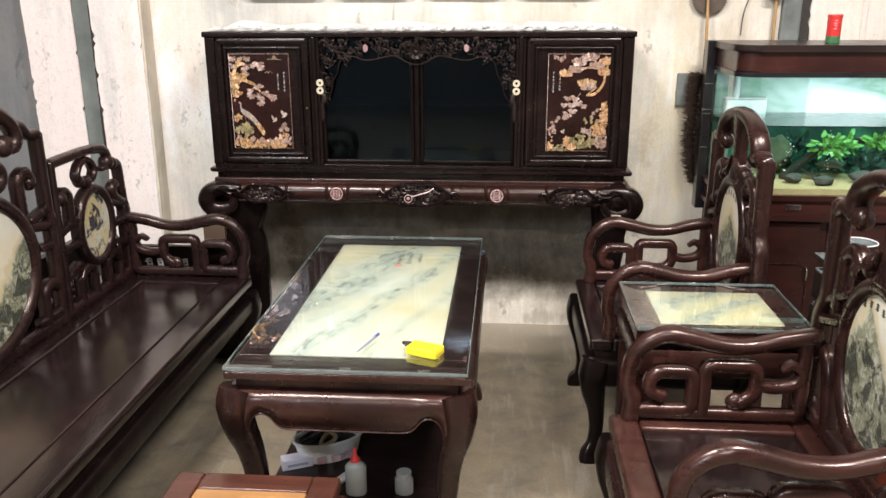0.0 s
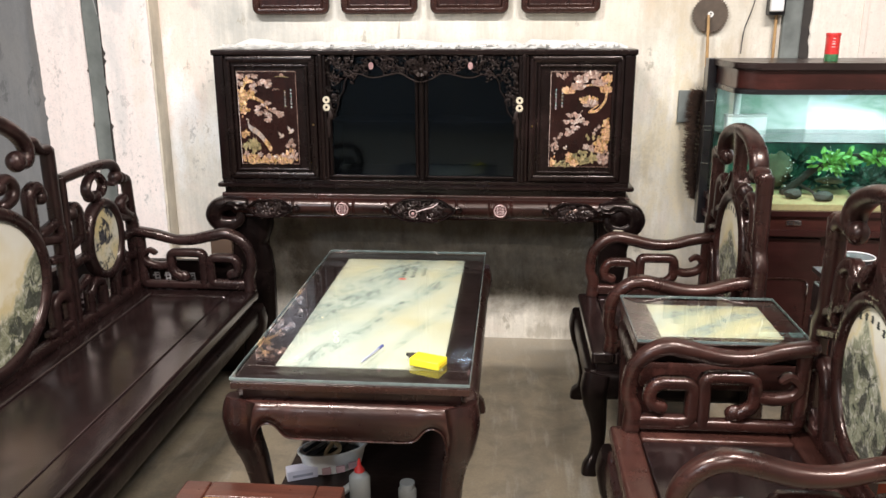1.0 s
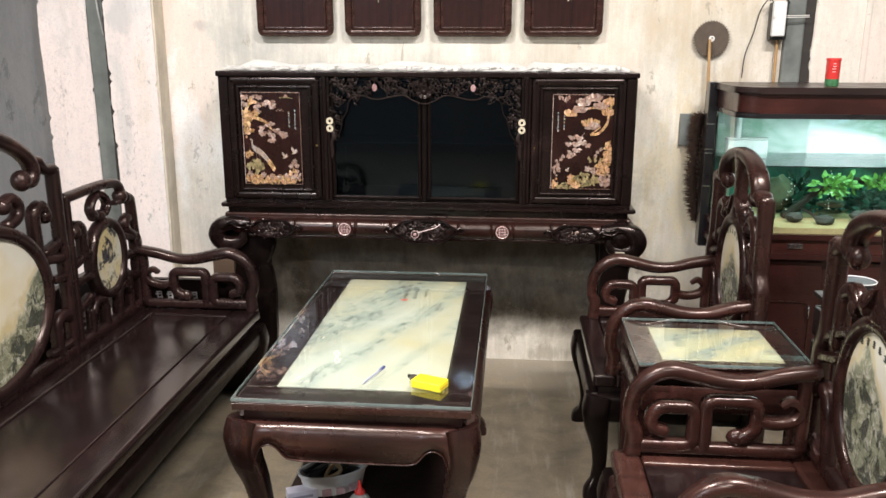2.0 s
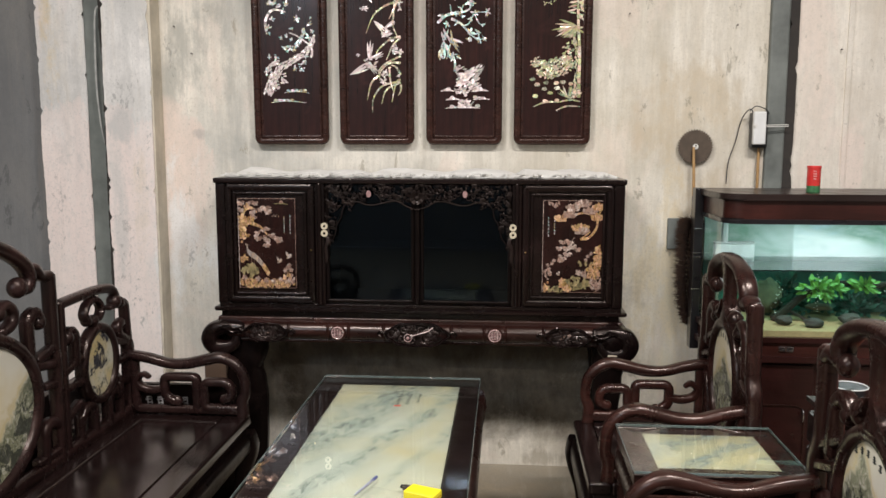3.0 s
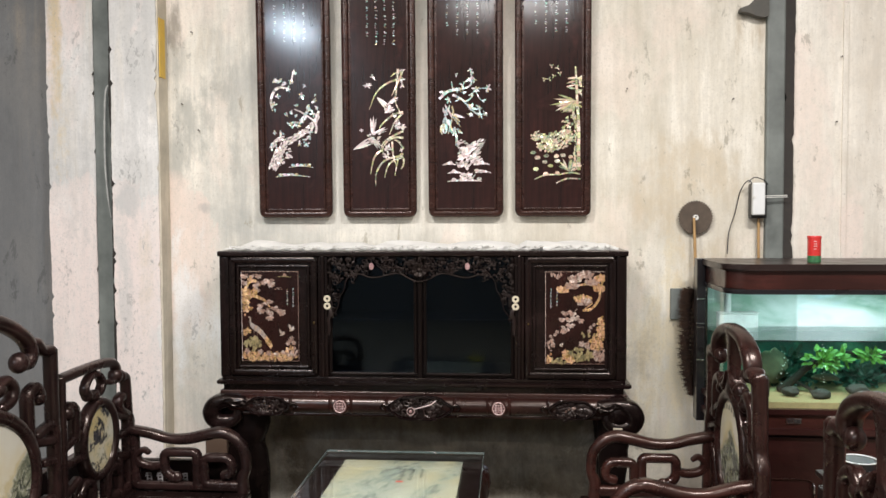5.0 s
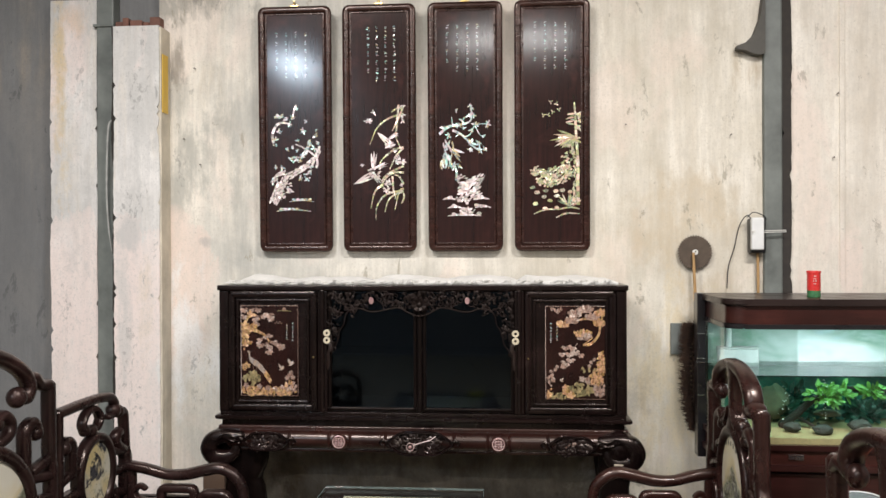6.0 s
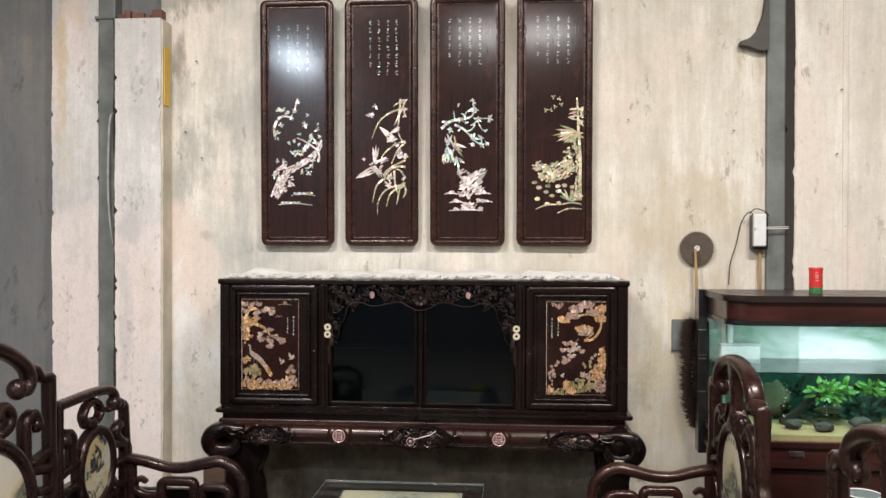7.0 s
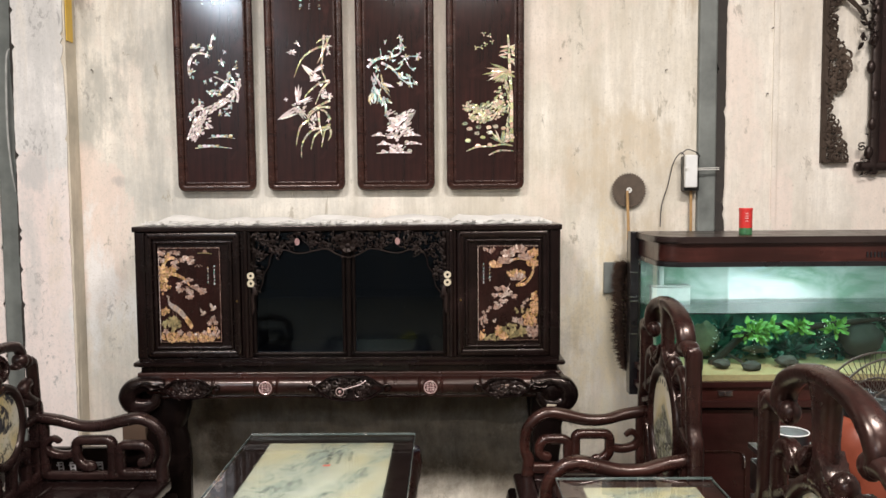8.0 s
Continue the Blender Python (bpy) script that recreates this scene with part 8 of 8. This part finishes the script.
def pen():
    c = thing("ballpoint_pen", "blue and white ballpoint pen on the glass top", "pen", (-0.038, 1.846, 0.6157), rz=72, unit=TABLE_UNIT)
    blue = plain("blue_plastic", (0.05, 0.06, 0.20), 0.3, 0, 0.1)
    b = BM()
    lathe(b, [(0.0012, -0.06), (0.0034, -0.045), (0.0036, 0.042)], (0, 0, 0.0045), 10, (1, 1), "x")
    part("barrel", b, plain("smoky_plastic", (0.30, 0.31, 0.38), 0.25, 0, 0.2), c)
    b = BM()
    lathe(b, [(0.0040, 0.042), (0.0040, 0.064), (0.0028, 0.067)], (0, 0, 0.0045), 10, (1, 1), "x")
    sweep(b, [(0.064, 0, 0.0090), (0.032, 0, 0.0092)], 0.003, 0.0015, (0, 0, 1), n=6)
    part("cap", b, blue, c, "blue cap with clip")


pen()


def stool():
    c = thing("low_stool", "low brown wooden stool with pale yellow inset seat", "stool", (-0.245, 1.335, 0))
    a = 0.192
    golden = wood("pale_yellow_wood", (0.22, 0.105, 0.036), (0.34, 0.175, 0.065), "x", (0.3, 0.45), 0.2)
    b = BM()
    m_ = 0.128
    for x0, x1, y0, y1 in ((-a, -m_, -a, a), (m_, a, -a, a), (-m_, m_, -a, -m_), (-m_, m_, m_, a)):
        box(b, x0, x1, y0, y1, 0.385, 0.42, 0.005)
    red_wood = wood("red_brown_wood", (0.036, 0.012, 0.008), (0.078, 0.026, 0.016), "x", (0.25, 0.4), 0.25)
    part("seat_frame", b, red_wood, c)
    part("seat_inset", box(BM(), -m_ + 0.001, m_ - 0.001, -m_ + 0.001, m_ - 0.001, 0.39, 0.418, 0.003), golden, c, "pale yellow wood inset")
    part("waist", box(BM(), -a + 0.02, a - 0.02, -a + 0.02, a - 0.02, 0.35, 0.385, 0.003), wood_black, c)
    for s in (-1, 1):
        part("apron", sweep(BM(), [(-a + 0.03, s * (a - 0.015), 0.325), (a - 0.03, s * (a - 0.015), 0.325)], 0.06, 0.03, (0, 1, 0), n=10), wood_brown, c)
        part("apron", sweep(BM(), [(s * (a - 0.015), -a + 0.03, 0.325), (s * (a - 0.015), a - 0.03, 0.325)], 0.06, 0.03, (1, 0, 0), n=10), wood_brown, c)
        for q in (-1, 1):
            b = BM()
            cabriole(b, s * (a - 0.03), q * (a - 0.03), s, q, 0.352, 0.034)
            part("leg", b, wood_brown, c)


stool()


tub_white = plain("worn_white_plastic", (0.84, 0.83, 0.79), 0.4, 0, 0.15, 14)


def oval_tub():
    c = thing("oval_tub", "white oval plastic tub full of small tools on the shelf", "tub", (-0.203, 2.05, 0.1605), rz=26, unit=TABLE_UNIT)
    b = BM()
    prof = [(0.070, 0.0), (0.075, 0.004), (0.087, 0.062), (0.092, 0.064), (0.092, 0.070), (0.086, 0.070), (0.080, 0.060), (0.070, 0.012), (0.0, 0.010)]
    lathe(b, prof[:-1], seg=36, squash=(1.18, 0.66))
    part("shell", b, tub_white, c)
    b = BM()
    rg = random.Random(3)
    for k in range(4):
        x, y = rg.uniform(-0.05, 0.05), rg.uniform(-0.03, 0.03)
        sweep(b, [(x - 0.035, y, 0.045 + k * 0.006), (x + 0.03, y + 0.02, 0.07 + k * 0.004)], 0.02, 0.016, (0, 0, 1), n=7)
    part("dark_tool", b, black_plastic, c)
    b = BM()
    lathe(b, [(0.076, 0.044), (0.05, 0.052), (0.0, 0.055)], seg=24, squash=(1.18, 0.66))
    part("tool_heap", b, black_plastic, c)
    b = BM()
    sweep(b, smooth_path([(-0.03, -0.03, 0.06), (0.0, -0.01, 0.085), (0.015, -0.035, 0.075), (-0.01, -0.045, 0.065)], 4, True), 0.012, 0.012, (0, 0, 1), True, 7)
    part("tape_roll", b, plain("tan_tape", (0.55, 0.42, 0.24), 0.6), c)
    b = BM()
    for k in range(3):
        a = -1.9 + k * 0.42
        box(b, 0.088 * 1.15 * math.cos(a) - 0.016, 0.088 * 1.15 * math.cos(a) + 0.010, 0.083 * 0.78 * math.sin(a) - 0.004, 0.083 * 0.78 * math.sin(a) + 0.003, 0.014, 0.034, 0)
    part("label_bars", b, plain("faded_red_print", (0.50, 0.32, 0.32), 0.6), c)


oval_tub()
w_ = thing("small_carton", "small white paper carton lying on the shelf", "box", (-0.285, 1.985, 0.1605), rz=24, unit=TABLE_UNIT)
part("carton", box(BM(), -0.045, 0.045, -0.02, 0.02, 0, 0.032, 0.002), plain("lilac_white_card", (0.62, 0.60, 0.68), 0.5, 0, 0.1), w_)
part("print_bars", box(BM(), -0.03, 0.03, -0.0206, -0.0198, 0.010, 0.018, 0), plain("grey_print", (0.3, 0.3, 0.36), 0.6), w_)
cloudy = plain("cloudy_plastic", (0.37, 0.375, 0.355), 0.35, 0, 0.15, 10)


def glue_bottle(x, y, h, r, tip, label):
    c = thing("glue_bottle", label, "bottle", (x, y, 0.1605), unit=TABLE_UNIT)
    b = BM()
    lathe(b, [(r * 0.95, 0), (r, 0.004), (r, h * 0.72), (r * 0.8, h * 0.80), (r * 0.42, h * 0.86), (r * 0.42, h * 0.9)], seg=20, squash=(1, 0.75))
    part("body", b, cloudy, c)
    b = BM()
    if tip:
        lathe(b, [(r * 0.5, h * 0.88), (r * 0.5, h * 0.93), (r * 0.22, h * 1.02), (r * 0.1, h * 1.22)], seg=12)
        part("nozzle", b, red_paint, c, "red pointed nozzle")
    else:
        lathe(b, [(r * 0.78, h * 0.80), (r * 0.82, h * 0.82), (r * 0.82, h * 1.05), (r * 0.72, h * 1.08)], seg=18)
        part("cap", b, cloudy, c, "pale screw cap")


glue_bottle(-0.085, 1.86, 0.115, 0.030, True, "cloudy glue bottle with red nozzle on the shelf")
glue_bottle(0.048, 1.87, 0.062, 0.026, False, "small cloudy bottle with pale cap on the shelf")
t_ = thing("glue_tube", "small white tube lying on the shelf", "tube", (-0.135, 1.915, 0.1605), rz=62, unit=TABLE_UNIT)
part("body", box(BM(), -0.04, 0.03, -0.011, 0.011, 0, 0.016, 0.005), white_plastic, t_)
part("cap", sweep(BM(), [(0.032, 0, 0.008), (0.045, 0, 0.008)], 0.014, 0.014, (0, 0, 1), n=8), white_plastic, t_)


# ---- inlaid boards stored behind the bench ----
shell_white = pearl("white_shell", [(0.0, (0.92, 0.88, 0.88)), (0.5, (0.88, 0.80, 0.82)), (1.0, (0.94, 0.93, 0.90))])


def stored_board(x, y, rz, w, h, label, marks=(), flowers=()):
    c = thing("inlaid_board", label, "board", (x, y, 0.0), rz=rz)
    c.matrix_world = pose(x, y, 0.0, 6, 0, rz)
    part("board", box(BM(), -w / 2, w / 2, -0.012, 0.012, 0.0, h, 0.004), wood_black, c)
    b = BM()
    rg = random.Random(int(w * 1000))
    for k in marks:
        # one written sign each: two uprights crossed by short strokes
        for q in (-0.018, -0.004, 0.010, 0.020):
            w2, sh = rg.uniform(0.008, 0.014), rg.uniform(-0.003, 0.003)
            slab(b, [(k + sh - w2, h - 0.082 + q), (k + sh + w2, h - 0.080 + q), (k + sh + w2, h - 0.074 + q), (k + sh - w2, h - 0.076 + q)], 0.0012, lambda u, v, t: (u, -0.0118 - t, v))
        for q in (-0.009, 0.008):
            slab(b, [(k + q, h - 0.104), (k + q + 0.006, h - 0.104), (k + q + 0.005, h - 0.056), (k + q, h - 0.056)], 0.0014, lambda u, v, t: (u, -0.0118 - t, v))
    if marks:
        tagged(part("pearl_marks", b, shell_white, c, "white shell signs"), kind="stuff")
    b = BM()
    for fu, fv in flowers:
        for _ in range(16):
            blob(b, fu + rg.gauss(0, 0.016), fv + rg.gauss(0, 0.024), rg.uniform(0.005, 0.011), rg.uniform(0.004, 0.008), rg, lambda u, v, t: (u, -0.0118 - t, v), rg.uniform(0, 3))
    if flowers:
        tagged(part("pearl_flowers", b, pearl_blush, c, "pink shell blossoms"), kind="stuff")


stored_board(-1.06, 3.08, 0, 0.52, 0.525, "dark board with white shell signs standing behind the bench", (-0.155, -0.092, -0.046, 0.016, 0.06))
stored_board(-1.42, 2.70, 90, 0.80, 0.60, "long dark board with pink shell blossoms behind the bench back", (), ((0.155, 0.365), (0.315, 0.345), (-0.02, 0.40), (0.10, 0.44)))
k_ = thing("wood_block", "small pale wooden block under the cabinet's scroll", "block", (0.855, 3.665, 0.505), unit=WALL_UNIT)


# ---- behind the chairs ----
def drum():
    c = thing("plastic_drum", "orange-red plastic drum with black lid behind the chairs", "drum", (1.795, 2.64, 0), unit=CORNER_UNIT)
    low = ground(CORNER_UNIT)
    b = BM()
    lathe(b, [(0.17, low), (0.18, low + 0.01), (0.185, 0.18), (0.192, 0.20), (0.185, 0.22), (0.185, 0.46), (0.192, 0.48), (0.185, 0.50), (0.18, 0.67), (0.15, 0.73), (0.11, 0.748)], seg=32)
    part("body", b, orange_plastic, c)
    b = BM()
    lathe(b, [(0.115, 0.742), (0.12, 0.746), (0.12, 0.77), (0.10, 0.78)], seg=28)
    part("lid", b, black_plastic, c)


drum()


def round_tin():
    c = thing("round_tin", "black round tin with a white rim on a dark crate", "tin", (1.488, 2.60, 0.64), unit=CORNER_UNIT)
    b = BM()
    lathe(b, [(0.056, 0), (0.058, 0.005), (0.058, 0.06)], seg=28)
    part("body", b, black_plastic, c)
    b = BM()
    sweep(b, [(0.057 * math.cos(6.283 * k / 28), 0.057 * math.sin(6.283 * k / 28), 0.062) for k in range(28)], 0.0035, 0.004, (0, 0, 1), True, 8)
    part("rim", b, white_plastic, c, "white rim")
    b = BM()
    lathe(b, [(0.036, 0.03), (0.036, 0.050), (0.0, 0.051)], seg=24)
    part("insert", b, steel_paint, c, "grey inner lid")
    b = BM()
    lathe(b, [(0.055, 0.040), (0.037, 0.041)], seg=24)
    part("well", b, black_plastic, c)
    k = thing("crate", "dark wooden crate behind the chairs", "crate", (1.50, 2.58, 0), unit=CORNER_UNIT)
    low = ground(CORNER_UNIT)
    for i in range(7):
        z = low + i * 0.125
        for s in (-1, 1):
            part("slat", box(BM(), -0.11, 0.11, s * 0.10 - 0.008, s * 0.10 + 0.008, z, z + 0.10, 0.003), wood_black, k)
            part("slat", box(BM(), s * 0.11 - 0.008, s * 0.11 + 0.008, -0.09, 0.09, z, z + 0.10, 0.003), wood_black, k)
    part("top", box(BM(), -0.12, 0.12, -0.11, 0.11, 0.62, 0.638, 0.003), wood_black, k)


round_tin()


def floor_fan():
    cx, cy, cz, R = 1.98, 2.92, 0.66, 0.23
    c = thing("floor_fan", "black electric floor fan with round wire cage", "fan", (cx, cy, 0), unit=CORNER_UNIT)
    for dy in (-0.05, 0.05):
        b = BM()
        for rr in (R, R * 0.55):
            sweep(b, [(rr * math.cos(6.283 * k / 40), dy * (1.0 if rr == R else 1.5), cz + rr * math.sin(6.283 * k / 40)) for k in range(40)], 0.008, 0.008, (0, 1, 0), True, 6)
        for k in range(64):
            a = 6.283 * k / 64
            sweep(b, [(0.05 * math.cos(a), dy * 1.8, cz + 0.05 * math.sin(a)), (R * 0.55 * math.cos(a), dy * 1.5, cz + R * 0.55 * math.sin(a)), (R * math.cos(a), dy, cz + R * math.sin(a))], 0.0028, 0.0028, (0, 1, 0), n=4)
        part("cage", b, steel, c, "round wire cage")
    b = BM()
    lathe(b, [(0.05, -0.10), (0.06, -0.085), (0.06, -0.08)], (0, 0, cz), 20, (1, 1), "y")
    part("hub_cap", b, black_plastic, c)
    for k in range(3):
        b = BM()
        a = k * 2.094 + 0.4
        sweep(b, [(0.03 * math.cos(a), 0.02, cz + 0.03 * math.sin(a)), (0.11 * math.cos(a + 0.2), 0.0, cz + 0.11 * math.sin(a + 0.2)), (0.19 * math.cos(a + 0.35), -0.02, cz + 0.19 * math.sin(a + 0.35))], [0.04, 0.11, 0.09], 0.004, (0, 1, 0), n=8)
        part("blade", b, black_plastic, c)
    b = BM()
    lathe(b, [(0.055, 0.06), (0.07, 0.08), (0.065, 0.18), (0.03, 0.21)], (0, 0, cz), 20, (1, 1), "y")
    part("motor", b, black_plastic, c)
    b = BM()
    low = ground(CORNER_UNIT)
    sweep(b, [(0, 0.12, low + 0.02), (0, 0.12, cz - 0.05)], 0.03, 0.03, (0, 1, 0), n=10)
    part("pole", b, steel, c)
    b = BM()
    lathe(b, [(0.17, 0.0), (0.17, 0.02), (0.05, 0.045)], (0, 0.12, low), 28)
    part("base", b, black_plastic, c)


floor_fan()
part("block", box(BM(), -0.045, 0.045, -0.03, 0.05, 0, 0.016, 0.002), plain("pale_block", (0.42, 0.36, 0.27), 0.7), k_)


bx = thing("cardboard_box", "small plain cardboard box behind the bench arm", "box", (-1.12, 3.76, 0.0), rz=4, unit=WALL_UNIT)
part("body", box(BM(), -0.05, 0.055, -0.08, 0.08, BASE, 0.45, 0.003), cardboard, bx)
part("flap", box(BM(), -0.05, 0.055, -0.078, 0.0, 0.451, 0.454, 0.001), cardboard, bx)
